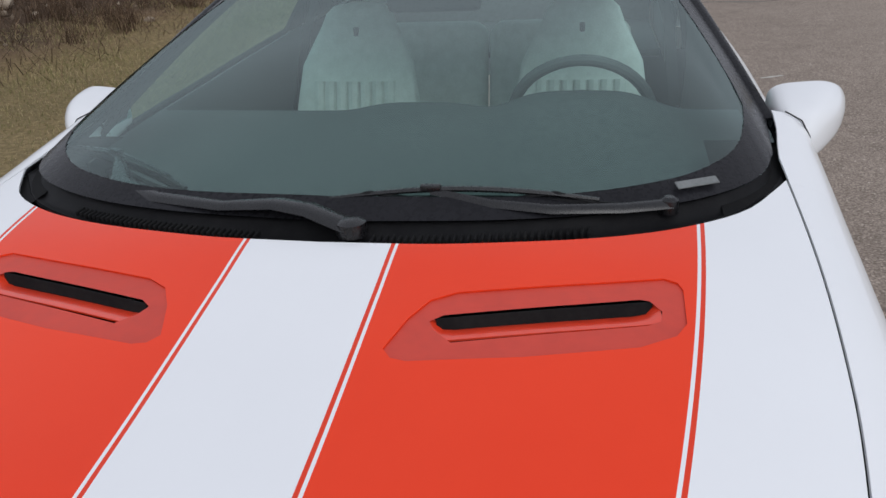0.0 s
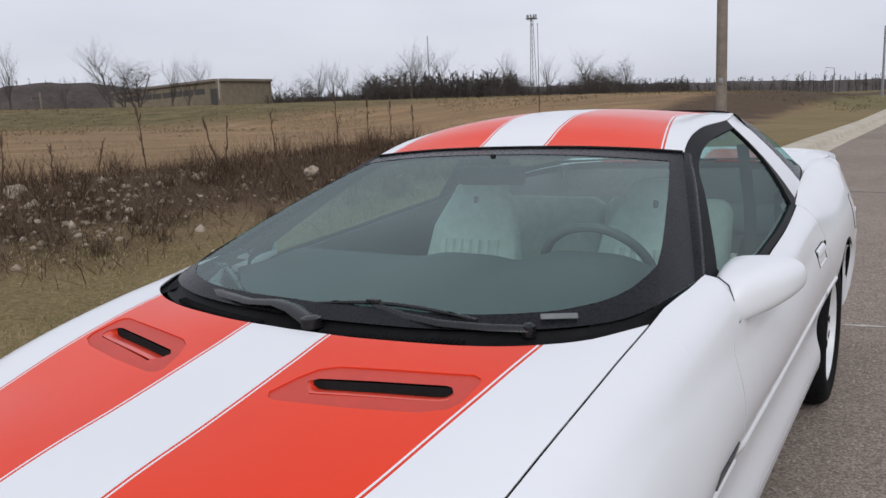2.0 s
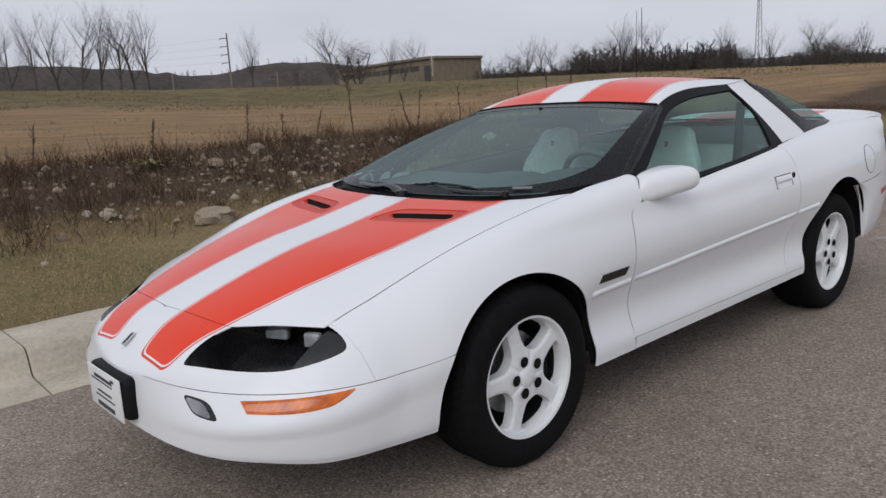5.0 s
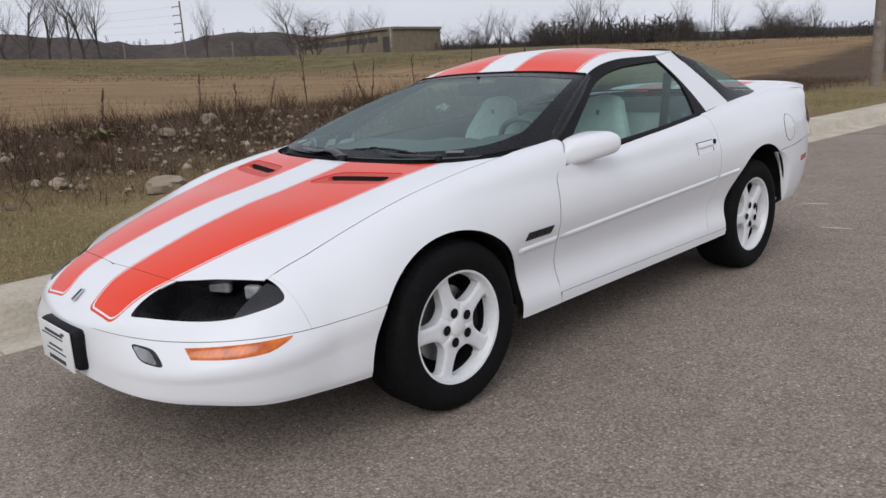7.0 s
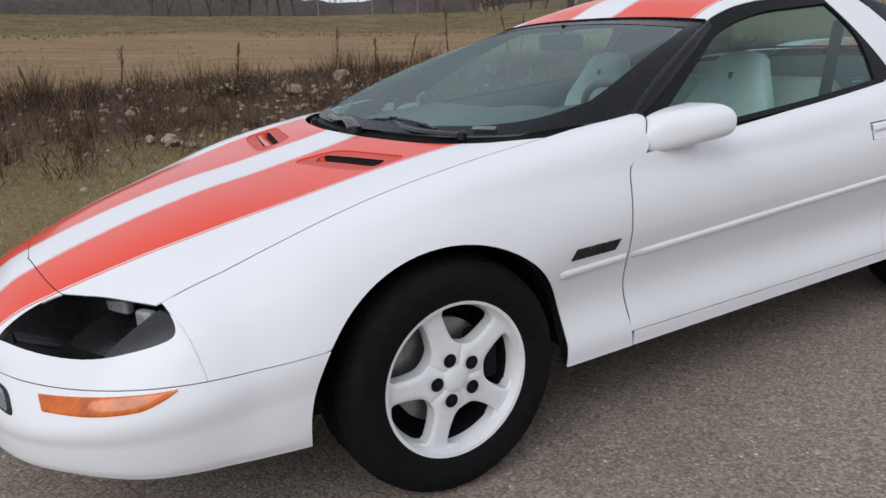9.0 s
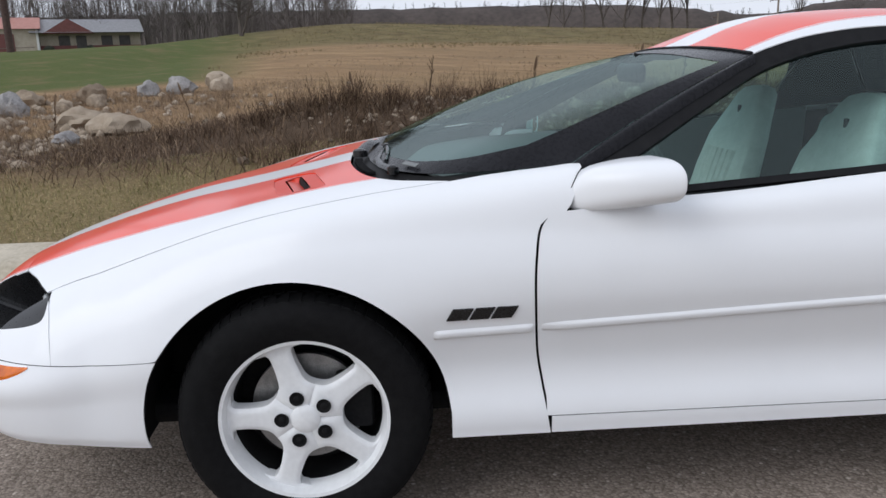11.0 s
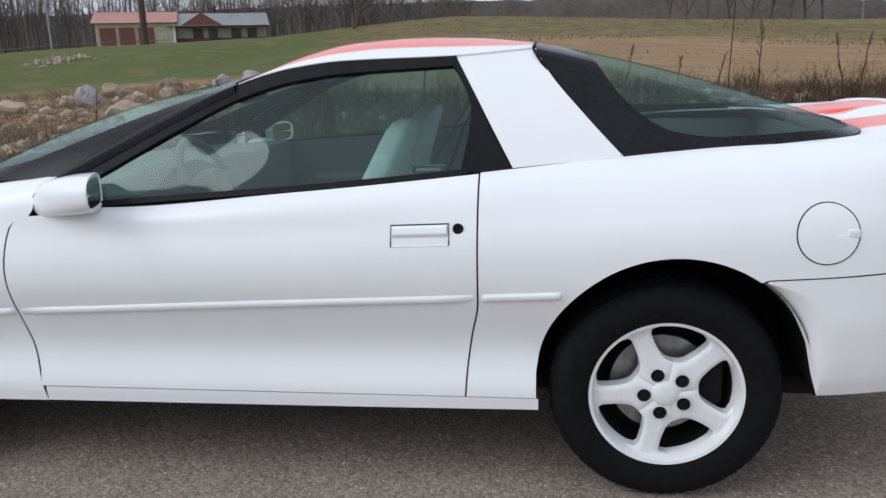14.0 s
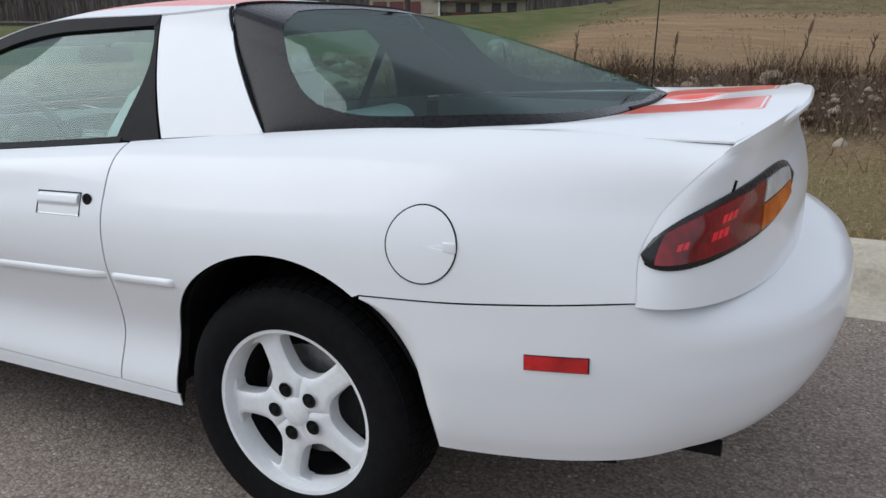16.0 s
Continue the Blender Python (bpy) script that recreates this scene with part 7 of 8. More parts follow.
tree_list = [(-76.6, 95, 8.6), (-75.4, 98, 9.0), (-74.0, 96, 9.4), (-72.6, 100, 10.0), (-71.4, 97, 10.4), (-70.2, 99, 10.0), (-69.0, 96, 9.6), (-68.0, 98, 10.8), (-67.0, 100, 10.2), (-60.2, 105, 9.2), (-57.0, 112, 6.0), (-54.2, 98, 9.4), (-53.4, 99, 9.8), (-52.6, 97, 9.0), (-50.4, 102, 7.4), (-49.4, 104, 7.0), (-47.8, 120, 9.6), (-42.6, 112, 7.0), (-41.4, 110, 7.4), (-40.4, 115, 7.8), (-39.4, 110, 7.4), (-38.3, 112, 7.2), (-36.0, 104, 7.6), (-34.6, 100, 8.6), (-33.8, 101, 8.8), (-32.8, 104, 8.0), (-31.2, 112, 9.6), (-29.0, 108, 7.6), (-27.6, 110, 8.2), (-26.9, 112, 8.4), (-23.8, 116, 7.8), (-21.0, 112, 8.2), (-20.4, 110, 8.6), (-19.8, 114, 8.0), (-18.4, 118, 7.4)]
for k, (az, dist, h) in enumerate(tree_list):
    bare_tree(*at_bearing(az, dist), h * (1.08 if az < -66 else 1.0), (0, 1, 4)[k % 3] if k < 11 else k, k * 1.3)
for k, (az, dist, h) in enumerate(((-36.6, 106, 6.4), (-35.3, 104, 7.4), (-34.2, 105, 8.0), (-33.2, 107, 7.2), (-31.8, 109, 6.4), (-28.4, 112, 6.2), (-27.2, 111, 7.2), (-26.2, 112, 6.8), (-22.4, 116, 6.0), (-20.8, 112, 7.0), (-19.2, 115, 6.6), (-40.8, 112, 6.2))):
    bare_tree(*at_bearing(az, dist), h, 3 if k % 2 else 2, k * 2.1 + 0.5)
hedge_r = random.Random(5)
for k in range(190):
    az = hedge_r.uniform(-44, -15.5)
    tall_here = 1.0 if -37 < az < -25 or -22 < az < -18 else 0.62
    bare_tree(*at_bearing(az, hedge_r.uniform(103, 126)), hedge_r.uniform(3.2, 6.8) * tall_here, 3 if k % 3 else 2, k * 1.9, "leafless many-stemmed bush in the far hedgerow")
bare_tree(*at_bearing(-99.4, 66), 9.0, 3, 0.4, "leafless many-stemmed tree with dark limbs")


def far_wood(name, spots, label, thick=1.0, mat="wood_far"):
    """Many leafless trees as one: stems with upward branches."""
    V, F = [], []

    def blade(a, b, wa, wb):
        turned = rng.uniform(0, math.pi)
        s = np.array([math.cos(turned), math.sin(turned), 0.0])
        for turn in (s, np.array([s[1], -s[0], 0])):
            i = len(V)
            V.extend([a - turn * wa, a + turn * wa, b + turn * wb, b - turn * wb])
            F.append((i, i + 1, i + 2, i + 3))

    for x, y, z, h in spots:
        p = np.array([x, y, z - 0.3])
        top = p + np.array([rng.normal(0, 0.06) * h, rng.normal(0, 0.06) * h, h])
        blade(p, top, 0.012 * h * thick, 0.003 * h * thick)
        for _ in range(rng.integers(9, 15)):
            t = rng.uniform(0.25, 0.95)
            q = p + (top - p) * t
            a = rng.uniform(0, 6.28)
            L = h * rng.uniform(0.16, 0.34) * (1.15 - t * 0.6)
            e = q + np.array([math.cos(a) * L * 0.85, math.sin(a) * L * 0.85, L * rng.uniform(0.35, 0.9)])
            blade(q, e, 0.005 * h * thick, 0.0015 * h * thick)
            for _ in range(3):
                q2 = q + (e - q) * rng.uniform(0.3, 0.95)
                e2 = q2 + np.array([rng.normal(0, 0.3), rng.normal(0, 0.3), rng.uniform(0.2, 0.9)]) * L * 0.5
                blade(q2, e2, 0.0028 * h * thick, 0.001 * h * thick)
    return tagged(mesh_of(name, V, F, M[mat]), label, "trees", kind="stuff")


spots = []
for _ in range(1700):
    az = rng.uniform(-44, -14)
    d = rng.uniform(108, 150)
    x, y = at_bearing(az, d)
    h = rng.uniform(1.6, 4.0) * (1.35 if -37 < az < -26 else 0.9)
    spots.append((x, y, float(tall(x, y)), h))
far_wood("far_thicket", spots, "low dark leafless thicket on the skyline", 3.0)
spots = []
for _ in range(1200):
    az = rng.uniform(-150, -92)
    d = rng.uniform(96, 135) if az < -105 else rng.uniform(84, 120)
    x, y = at_bearing(az, d)
    spots.append((x, y, EYE_AT[2] + 0.9 + (d - 80) * 0.02, rng.uniform(7, 12)))
far_wood("far_woods", spots, "grey-brown leafless woods behind the house", 0.62, "wood_pale")
spots = []
for _ in range(500):
    az = rng.uniform(-16, 30)
    d = rng.uniform(230, 330)
    x, y = at_bearing(az, d)
    if kerb_line(y) - 6 < x < far_kerb(y) + 6:
        continue
    spots.append((x, y, float(tall(x, y)), rng.uniform(2.5, 6.5)))
far_wood("horizon_trees", spots, "low leafless trees along the horizon", 2.2)

# wooded hill on the horizon
az_ = np.linspace(-150, 40, 240)[:, None]
kk = np.linspace(0, 1, 10)[None]
top = curve((-150, 3.2), (-125, 3.0), (-100, 3.6), (-85, 3.6), (-76, 3.45), (-70, 3.0), (-65, 2.4), (-60, 3.0), (-57, 2.9), (-52, 2.0), (-46, 1.3), (-30, 1.35), (-15, 1.0), (0, 0.45), (40, 0.5))(az_)
bumps = np.array([[noise.noise((a * 0.9, 0, 0)) * 0.14 + noise.noise((a * 4.0, 5, 0)) * 0.10 for _ in range(10)] for a in az_[:, 0]])
dist = 420 + 40 * kk
zz = EYE_AT[2] - 6 + (dist * np.tan(np.radians(top + bumps * kk)) + 6) * np.sin(kk * math.pi / 2)
HILL = np.stack([EYE_AT[0] + dist * np.sin(np.radians(az_)), EYE_AT[1] + dist * np.cos(np.radians(az_)), zz], -1)
M["hill"] = grain_mat("wooded_hill_winter", (0.042, 0.033, 0.029), (0.085, 0.068, 0.060), 0.05, 0.95, 0.3, 0.4)
tagged(sheet("far_hill", HILL, M["hill"], None, 0, (0, 0, 1)), "low wooded hill on the horizon in winter brown", "hill", kind="structure")
ha = rng.uniform(-150, 30, 700)
spots = []
for a in ha:
    t = math.radians(float(np.interp(a, az_[:, 0], top[:, 0])))
    d = 455
    spots.append((EYE_AT[0] + d * math.sin(radians(a)), EYE_AT[1] + d * math.cos(radians(a)), EYE_AT[2] + d * math.tan(t) - 2.5, rng.uniform(3, 6)))
far_wood("hill_trees", spots, "bare tree tops along the far hill", 2.5)

# ---- poles, lamps and buildings ----
M["pole_wood"] = grain_mat("weathered_wood_pole", (0.16, 0.13, 0.105), (0.26, 0.22, 0.18), 5, 0.9, 0.3, 0.01)
M["pole_dark"] = grain_mat("dark_creosoted_pole", (0.045, 0.026, 0.022), (0.085, 0.052, 0.042), 5, 0.85, 0.3, 0.01)
M["galv"] = grain_mat("galvanised_steel", (0.22, 0.22, 0.23), (0.33, 0.33, 0.34), 8, 0.6, 0.1, 0.002, metallic=0.4)
M["brick_tan"] = grain_mat("tan_block_wall", (0.17, 0.138, 0.092), (0.25, 0.205, 0.145), 1.2, 0.9, 0.3, 0.03)
M["dark_open"] = grain_mat("dark_window_band", (0.035, 0.032, 0.030), (0.07, 0.062, 0.055), 2, 0.5, 0.0)
M["cream"] = grain_mat("cream_siding", (0.36, 0.31, 0.24), (0.46, 0.41, 0.33), 2, 0.8, 0.1, 0.01)
M["maroon"] = grain_mat("maroon_panels", (0.13, 0.045, 0.040), (0.18, 0.065, 0.058), 3, 0.7, 0.1, 0.01)
M["roof_pink"] = grain_mat("faded_red_metal_roof", (0.36, 0.16, 0.13), (0.45, 0.22, 0.18), 2, 0.6, 0.1, 0.01)
M["roof_grey"] = grain_mat("grey_shingle_roof", (0.20, 0.20, 0.21), (0.29, 0.29, 0.30), 4, 0.9, 0.3, 0.02)
M["yellow"] = grain_mat("yellow_post_paint", (0.55, 0.38, 0.02), (0.68, 0.48, 0.04), 6, 0.6, 0.1, 0.003)
M["hedge"] = grain_mat("dark_hedge", (0.010, 0.013, 0.008), (0.03, 0.036, 0.02), 3, 0.95, 0.8, 0.1)


def round_pole(name, x, y, z, h, r0, r1, material, label, category, lean=(0, 0)):
    holder = tagged(new(name), label, category)
    part("shaft", tube_bm([(0, 0, -0.4), (lean[0] * 0.5, lean[1] * 0.5, h * 0.5), (lean[0], lean[1], h)], [r0, (r0 + r1) / 2, r1], 14), material, holder)
    holder.location = (x, y, z)
    return holder


kerb_pole = round_pole("utility_pole", -3.80, 20.7, float(ground_z(-3.80, 20.7)), 10.5, 0.15, 0.11, M["pole_wood"], "weathered grey-brown wooden utility pole beside the road", "pole")
part("metal_tag", box_bm((0.10, 0.02, 0.16), (0.02, -0.152, 1.55), 0.004), M["galv"], kerb_pole, "small blank metal tag")
dark_pole = round_pole("utility_pole", -60.0, -29.4, float(ground_z(-60, -29.4)) - 0.4, 12.0, 0.28, 0.24, M["pole_dark"], "dark brown wooden utility pole on the lawn", "pole")
round_pole("flag_pole", -61.7, -38.8, float(ground_z(-61.7, -38.8)) - 0.3, 9.0, 0.10, 0.07, M["galv"], "pale grey metal pole by the road", "pole")


def street_lamp(x, y, h, arm):
    holder = tagged(new("street_lamp"), "slim grey street lamp with a long arm over the road", "street lamp", "street lamps along the road")
    part("shaft", tube_bm([(0, 0, -0.3), (0, 0, h * 0.5), (0, 0, h)], [0.13, 0.11, 0.09], 10), M["galv"], holder)
    part("arm", tube_bm([(0, 0, h - 0.05), (arm * 0.3, 0, h + 0.10), (arm, 0, h + 0.25)], [0.07, 0.06, 0.05], 8), M["galv"], holder)
    part("lamp_head", box_bm((0.75, 0.30, 0.14), (arm * 1.05, 0, h + 0.24), 0.05, 2), M["galv"], holder)
    holder.location = (x, y, float(ground_z(x, y)))


for x, y, h, arm in ((-3.95, 89, 6.9, 2.7), (-4.2, 139, 7.0, 2.6), (10.0, 190, 7.0, -2.8), (8.6, 222, 7.0, -2.8), (-21.8, 215, 6.0, -1.6)):
    street_lamp(x, y, h, arm)
for x in (7.6, 8.4):
    post = tagged(new("bollard"), "yellow painted steel bollard by the driveway", "bollard", "yellow bollards")
    part("post", tube_bm([(0, 0, -0.2), (0, 0, 1.0), (0, 0, 1.06)], [0.14, 0.14, 0.09], 14), M["yellow"], post)
    post.location = (x, 66, float(ground_z(x, 66)))
hd = new("hedge")
tagged(hd, "dark evergreen hedge beyond the road", "hedge")
bm = box_bm((9.0, 3.0, 2.0), (0, 0, 0.9), 0.5, 3)
bmesh.ops.subdivide_edges(bm, edges=bm.edges[:], cuts=3, use_grid_fill=True)
for v in bm.verts:
    v.co += v.co.normalized() * 0.35 * noise.noise(v.co * 1.7)
part("foliage", bm, M["hedge"], hd)
hd.location = (13.7, 68, float(ground_z(13.7, 68)))


def power_pole(x, y, h, arms, label):
    holder = tagged(new("power_pole"), label, "pole")
    z = float(ground_z(x, y)) - 0.5
    holder.location = (x, y, z)
    holder.rotation_euler = (0, 0, radians(25))
    part("shaft", tube_bm([(0, 0, -0.3), (0, 0, h)], [0.15, 0.11], 10), M["pole_wood"], holder)
    for k in range(arms):
        s = -1 if k % 2 else 1
        part("crossarm", box_bm((1.4, 0.08, 0.10), (-0.65, 0, h - 0.7 - k * 1.15), 0.02, 1), M["pole_dark"], holder)
        part("insulator", tube_bm([(-1.3, 0, h - 0.7 - k * 1.15), (-1.3, 0, h - 0.90 - k * 1.15)], [0.07, 0.05], 8), M["galv"], holder)
    return holder


px, py = at_bearing(-61.6, 118)
power_pole(px, py, 10.0, 4, "tall wooden power pole with staggered crossarms")
px2, py2 = at_bearing(-58.4, 118)
power_pole(px2, py2, 4.4, 1, "short wooden power pole by the far bank")
px3, py3 = at_bearing(-65.5, 150)
power_pole(px3, py3, 6.0, 1, "short wooden power pole far off")
for dz in (8.9, 7.7, 6.6, 5.5):
    ln = tagged(new("power_line"), "thin sagging power line", "cable", "power lines")
    a, b = Vector((px, py, float(ground_z(px, py)) + dz)), Vector((-190, 30, 14 + dz * 0.6))
    part("wire", tube_bm([a.lerp(b, t) - Vector((0, 0, 2.2 * 4 * t * (1 - t))) for t in np.linspace(0, 1, 16)], 0.008, 4), M["galv"], ln)

# lattice mast
mast = tagged(new("lattice_mast"), "tall grey lattice mast with antennas at the top", "mast")
mx, my = at_bearing(-24.6, 280)
H = 29.5
for k in range(3):
    a = 2 * math.pi * k / 3
    part("leg", tube_bm([(1.5 * math.cos(a), 1.5 * math.sin(a), 0), (0.45 * math.cos(a), 0.45 * math.sin(a), H)], 0.10, 6), M["galv"], mast)
for j in range(14):
    z0, z1 = H * j / 14, H * (j + 1) / 14
    r0, r1 = 1.5 - 1.05 * j / 14, 1.5 - 1.05 * (j + 1) / 14
    for k in range(3):
        a, b = 2 * math.pi * k / 3, 2 * math.pi * (k + 1) / 3
        part("brace", tube_bm([(r0 * math.cos(a), r0 * math.sin(a), z0), (r1 * math.cos(b), r1 * math.sin(b), z1)], 0.055, 4), M["galv"], mast)
part("head_frame", box_bm((3.2, 3.2, 0.25), (0, 0, H - 0.6), 0.05, 1), M["galv"], mast)
for k in range(9):
    a = 2 * math.pi * k / 9
    part("antenna", box_bm((0.32, 0.32, 1.7), (1.6 * math.cos(a), 1.6 * math.sin(a), H - 0.2), 0.05, 1), M["galv"], mast)
mast.location = (mx, my, float(ground_z(mx, my)) + 1.0)
mp = round_pole("radio_mast", *at_bearing(-32.2, 170), 2.0, 15.0, 0.16, 0.08, M["galv"], "slim grey mast among the far trees", "mast")


def block(name, corner, along, width, depth, z0, height, material, parent):
    """An upright block from one ground corner, along a bearing."""
    bm = box_bm((width, depth, height), (width / 2, depth / 2, height / 2), 0.03, 1)
    bmesh.ops.transform(bm, matrix=Matrix.Translation((corner[0], corner[1], z0)) @ Matrix.Rotation(along, 4, "Z"), verts=bm.verts[:])
    return part(name, bm, material, parent)


# long flat-roofed building across the field
fb = tagged(new("flat_roofed_building"), "long derelict tan block building with a dark window band", "building")
cx, cy = at_bearing(-47.2, 105)
lx, ly = at_bearing(-53.9, 132)
rx, ry_ = at_bearing(-43.7, 112)
ang_l = math.atan2(ly - cy, lx - cx)
Lw = math.hypot(lx - cx, ly - cy)
Rw = math.hypot(rx - cx, ry_ - cy)
zb_, ht = 2.2, 4.15
block("wall", (cx, cy), ang_l, Lw, 0.3, zb_, ht, M["brick_tan"], fb)
ang_r = math.atan2(ry_ - cy, rx - cx)
block("wall", (rx, ry_), ang_r + math.pi, Rw, 0.3, zb_, ht, M["brick_tan"], fb)
wall_b = block("wall", (lx, ly), ang_r, Rw, 0.3, zb_, ht, M["brick_tan"], fb)
block("roof", (cx, cy), ang_l, Lw, 0.6, zb_ + ht, 0.35, M["pole_wood"], fb)
block("roof", (rx, ry_), ang_r + math.pi, Rw, 0.6, zb_ + ht, 0.35, M["pole_wood"], fb)
nrm_l = Vector((math.sin(ang_l), -math.cos(ang_l), 0))
if nrm_l.dot(Vector((EYE_AT[0] - cx, EYE_AT[1] - cy, 0))) < 0:
    nrm_l = -nrm_l
for k in range(9):
    t = 0.10 + k * 0.098
    p = Vector((cx, cy, 0)).lerp(Vector((lx, ly, 0)), t) + nrm_l * 0.22
    block("window", (p.x, p.y), ang_l, Lw * 0.085, 0.12, zb_ + 2.7, 0.75, M["dark_open"], fb)
p = Vector((cx, cy, 0)) + nrm_l * 0.22
block("doorway", (p.x, p.y), ang_l, 1.6, 0.14, zb_, 3.3, M["dark_open"], fb)
nrm_r = Vector((math.sin(ang_r), -math.cos(ang_r), 0))
if nrm_r.dot(Vector((EYE_AT[0] - cx, EYE_AT[1] - cy, 0))) < 0:
    nrm_r = -nrm_r
for t, z, h in ((0.18, 2.6, 0.8), (0.42, 2.6, 0.8), (0.66, 2.6, 0.8), (0.30, 1.2, 0.6), (0.62, 0.6, 1.1), (0.82, 0.4, 1.3)):
    p = Vector((cx, cy, 0)).lerp(Vector((rx, ry_, 0)), t) + nrm_r * 0.22
    block("window", (p.x, p.y), ang_r, Rw * 0.15, 0.12, zb_ + z, h, M["dark_open"], fb)

# house with a triple garage beyond the lawn
M["white_trim"] = grain_mat("white_house_trim", (0.6, 0.6, 0.58), (0.7, 0.7, 0.68), 3, 0.7, 0.05, 0.01)


def gable_roof(name, x0, x1, depth, z, rise_, over, material, parent, frame_m):
    bm = bmesh.new()
    v = [bm.verts.new(p) for p in ((x0 - over, -over, z), (x1 + over, -over, z), (x1 + over, depth + over, z), (x0 - over, depth + over, z), (x0 - over, depth / 2, z + rise_), (x1 + over, depth / 2, z + rise_))]
    for f in ((0, 1, 5, 4), (2, 3, 4, 5), (0, 4, 3), (1, 2, 5), (0, 3, 2, 1)):
        bm.faces.new([v[i] for i in f])
    bmesh.ops.transform(bm, matrix=frame_m, verts=bm.verts[:])
    return part(name, bm, material, parent, smooth=False)


hx, hy = at_bearing(-117.9, 92)
ex, ey = at_bearing(-106.4, 92)
ang = math.atan2(ey - hy, ex - hx)
span = math.hypot(ex - hx, ey - hy)
HZ = EYE_AT[2] + 92 * math.tan(radians(0.95))
frame_m = Matrix.Translation((hx, hy, HZ)) @ Matrix.Rotation(ang, 4, "Z")
flip_d = -1 if (frame_m.to_3x3() @ Vector((0, 1, 0))).dot(Vector((hx - EYE_AT[0], hy - EYE_AT[1], 0))) < 0 else 1


def house_box(name, size, at, material, parent, label=""):
    bm = box_bm(size, (at[0] + size[0] / 2, flip_d * (at[1] + size[1] / 2), at[2] + size[2] / 2), 0.02, 1)
    bmesh.ops.transform(bm, matrix=frame_m, verts=bm.verts[:])
    return part(name, bm, material, parent, label)


house = tagged(new("house"), "single-storey cream and maroon house with a triple garage", "house")
gw = span * 0.44
house_box("wall", (gw, 8, 2.6), (0, 0, 0), M["cream"], house)
for k in range(3):
    g = house_box("garage_door", (gw * 0.20, 0.15, 2.1), (gw * (0.05 + 0.245 * k), -0.12, 0.0), M["maroon"], house, "maroon garage door")
house_box("wall_panel", (gw * 0.03, 0.14, 2.5), (gw * 0.99, -0.11, 0), M["white_trim"], house)
gable_roof("roof", 0, gw, 8 * flip_d, 2.6, 1.35, 0.4 * flip_d, M["roof_pink"], house, frame_m)
house_box("wall", (span * 0.54, 7, 2.2), (gw + span * 0.01, 1.0, 0), M["cream"], house)
house_box("wainscot", (span * 0.54, 0.12, 0.9), (gw + span * 0.01, 0.9, 0), M["maroon"], house)
for t in (0.20, 0.62, 0.80):
    house_box("window", (1.1, 0.14, 1.0), (gw + span * 0.54 * t, 0.88, 0.9), M["dark_open"], house)
house_box("door", (1.0, 0.15, 1.9), (gw + span * 0.20, 0.86, 0.0), M["dark_open"], house)
gable_roof("roof", gw - 0.2, span * 0.98, 8 * flip_d, 2.2, 1.55, 0.5 * flip_d, M["roof_grey"], house, frame_m)
bm = bmesh.new()
gx0, gx1 = gw + span * 0.03, gw + span * 0.30
v = [bm.verts.new(p) for p in ((gx0, -0.4 * flip_d, 2.1), (gx1, -0.4 * flip_d, 2.1), ((gx0 + gx1) / 2, -0.4 * flip_d, 3.6), (gx0, 3.5 * flip_d, 2.1), (gx1, 3.5 * flip_d, 2.1), ((gx0 + gx1) / 2, 3.5 * flip_d, 3.6))]
for f in ((0, 1, 2), (3, 5, 4), (0, 2, 5, 3), (1, 4, 5, 2), (0, 3, 4, 1)):
    bm.faces.new([v[i] for i in f])
bmesh.ops.transform(bm, matrix=frame_m, verts=bm.verts[:])
part("gable", bm, M["maroon"], house, "maroon front gable", smooth=False)
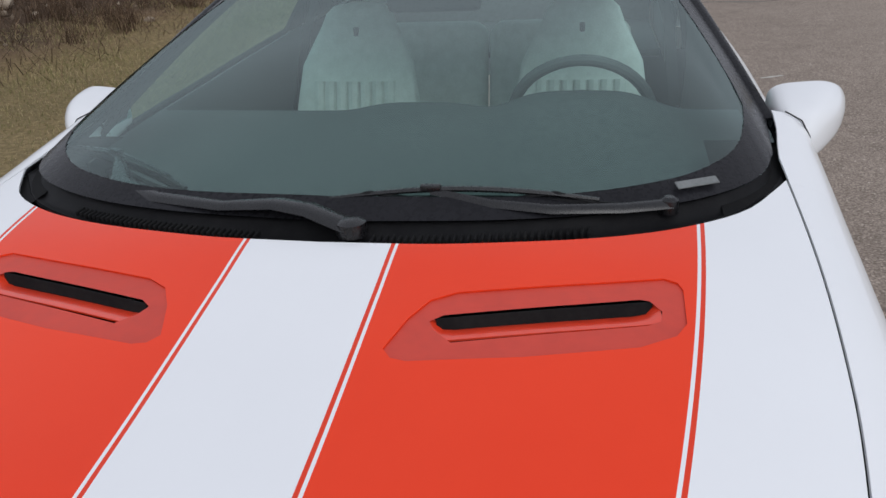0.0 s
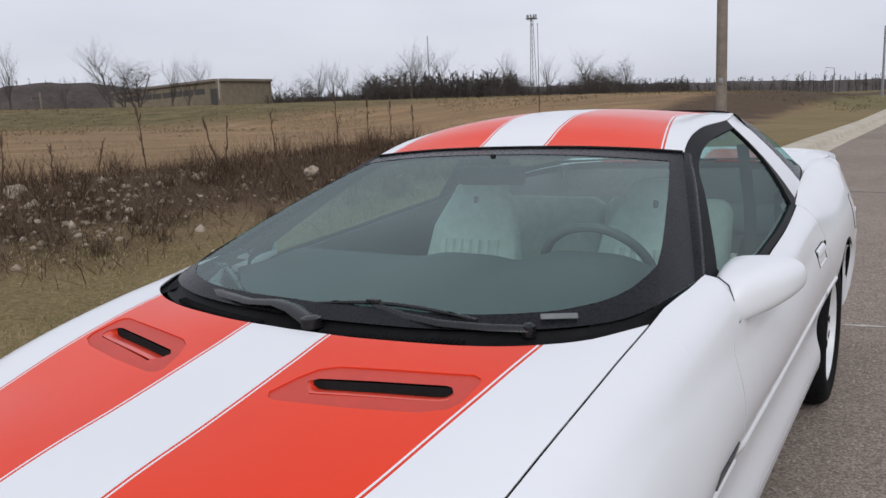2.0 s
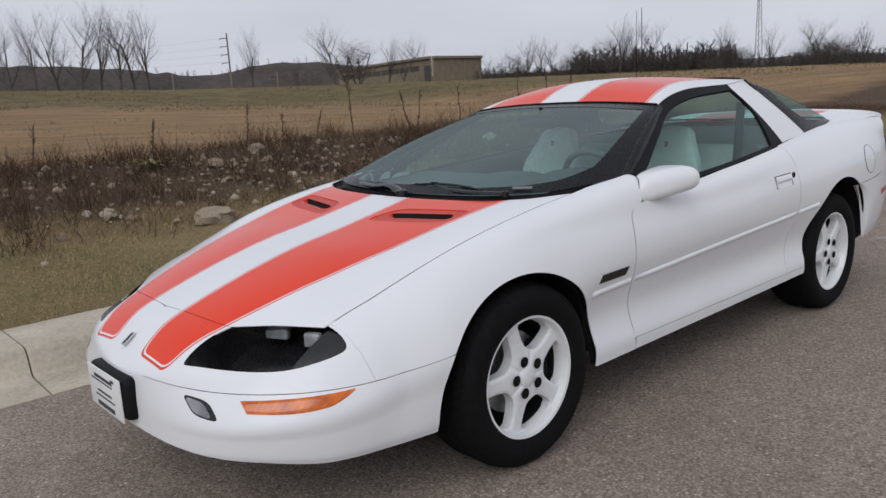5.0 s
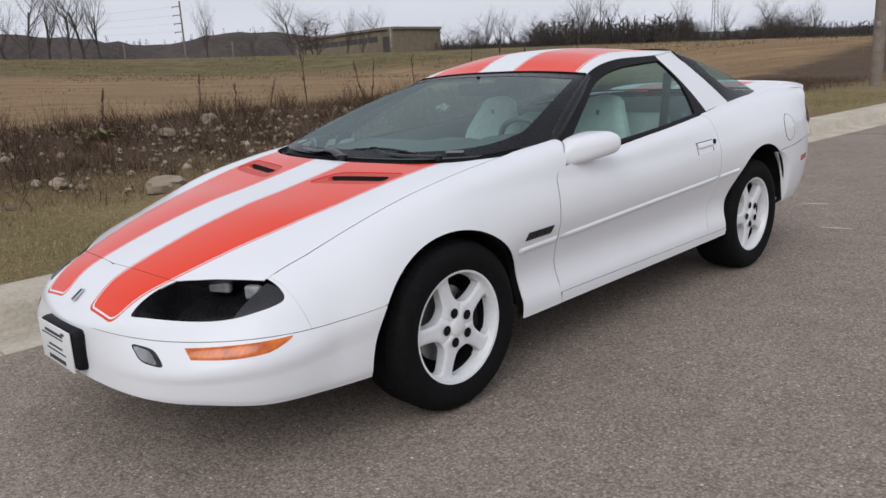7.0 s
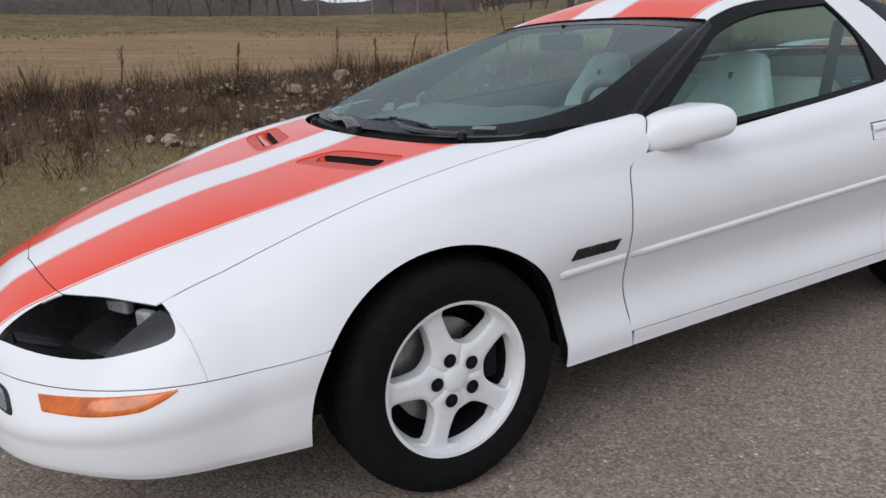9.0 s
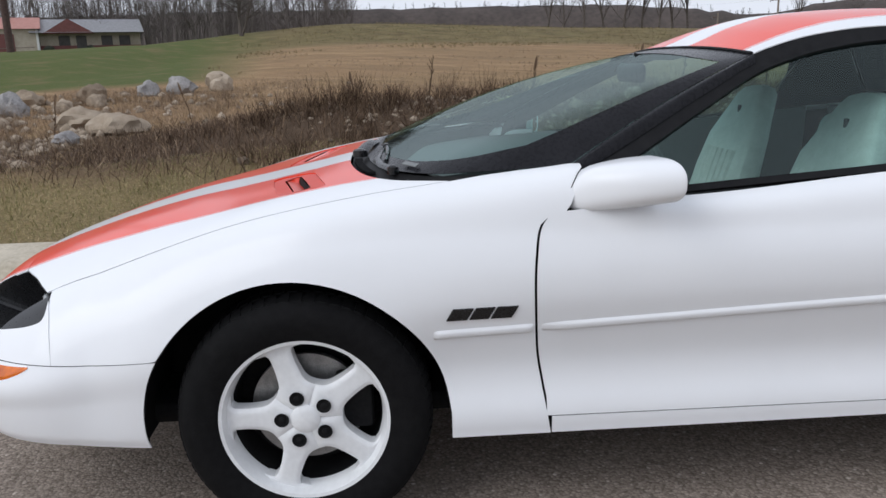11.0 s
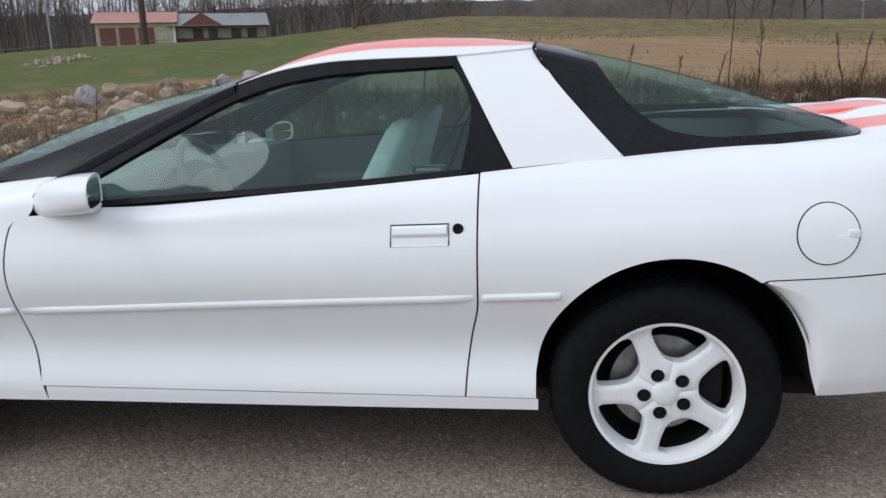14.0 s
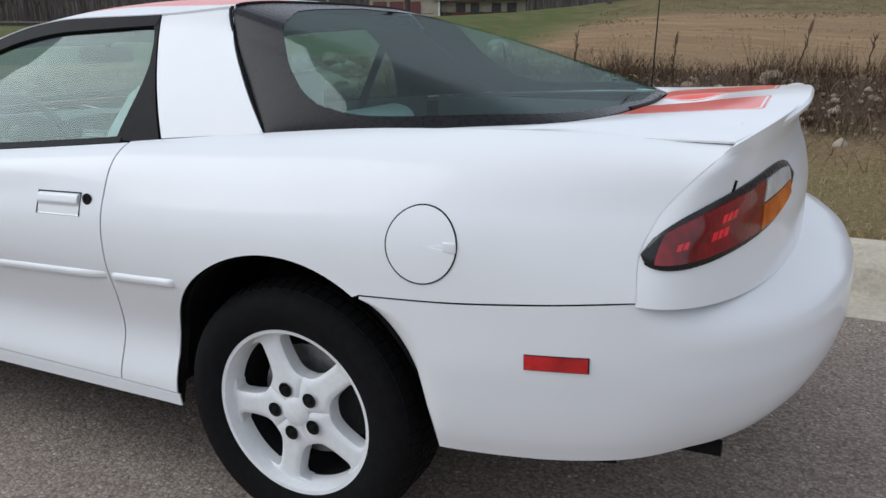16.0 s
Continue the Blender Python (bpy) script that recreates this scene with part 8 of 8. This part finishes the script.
for t in (0.10, 0.5):
    sb = tagged(new("shrub"), "small dark shrub by the house wall", "shrub")
    bm = stone_bm(int(t * 10), 0.6, 0.8, 2)
    part("foliage", bm, M["hedge"], sb)
    sb.matrix_world = frame_m @ Matrix.Translation((gw + span * 0.54 * t, -0.2 * flip_d, 0.4))

# lane in front of the house
pts = []
for az in np.linspace(-150, -113, 30):
    d = 74 if az < -126 else 74 + (az + 126) * 0.8
    pts.append(at_bearing(az, d))
row = []
for x, y in pts:
    w = Vector((x - EYE_AT[0], y - EYE_AT[1], 0)).normalized()
    row.append([(x + w.x * k, y + w.y * k, float(ground_z(x + w.x * k, y + w.y * k)) + 0.34) for k in (-2.5, -1.2, 0, 1.2, 2.5)])
tagged(sheet("lane", np.array(row), M["asphalt"], None, 0.05, (0, 0, 1)), "grey lane in front of the house", "road", kind="structure")

# thin crack lines and a pale stain on the asphalt
M["stain"] = grain_mat("pale_road_stain", (0.40, 0.38, 0.35), (0.52, 0.50, 0.46), 8, 0.9, 0.2, 0.003)
M["seal"] = grain_mat("dark_crack_sealer", (0.10, 0.092, 0.085), (0.15, 0.14, 0.13), 8, 0.8, 0.2, 0.003)
pts = [(x, 10.6 + 0.10 * math.sin(x * 2.1) + 0.05 * math.sin(x * 7.0), 0.0) for x in np.linspace(-1.3, 5.4, 60)]
P = np.array([[(p[0], p[1] + w * (0.025 + 0.012 * math.sin(9 * p[0])), 0.0035) for w in (-1, 1)] for p in pts])
tagged(sheet("road_crack", P, M["seal"], None, 0.002, (0, 0, 1)), "sealed crack across the asphalt", "crack", kind="structure")

for x0, y0, x1, y1, w in ((0.36, 4.72, 0.56, 4.82, 0.020), (0.80, 3.88, 1.04, 3.93, 0.016), (1.7, 5.6, 1.9, 5.7, 0.02)):
    P = []
    for t in np.linspace(0, 1, 9):
        ww = w * math.sin(math.pi * (0.08 + 0.84 * t)) * (1 + 0.4 * math.sin(t * 17))
        P.append([(x0 + (x1 - x0) * t, y0 + (y1 - y0) * t + d * ww, 0.0035) for d in (-1, 0, 1)])
    tagged(sheet("road_scuff", np.array(P), M["stain"], None, 0.002, (0, 0, 1)), "pale scrape mark on the asphalt", "scuff", kind="structure")
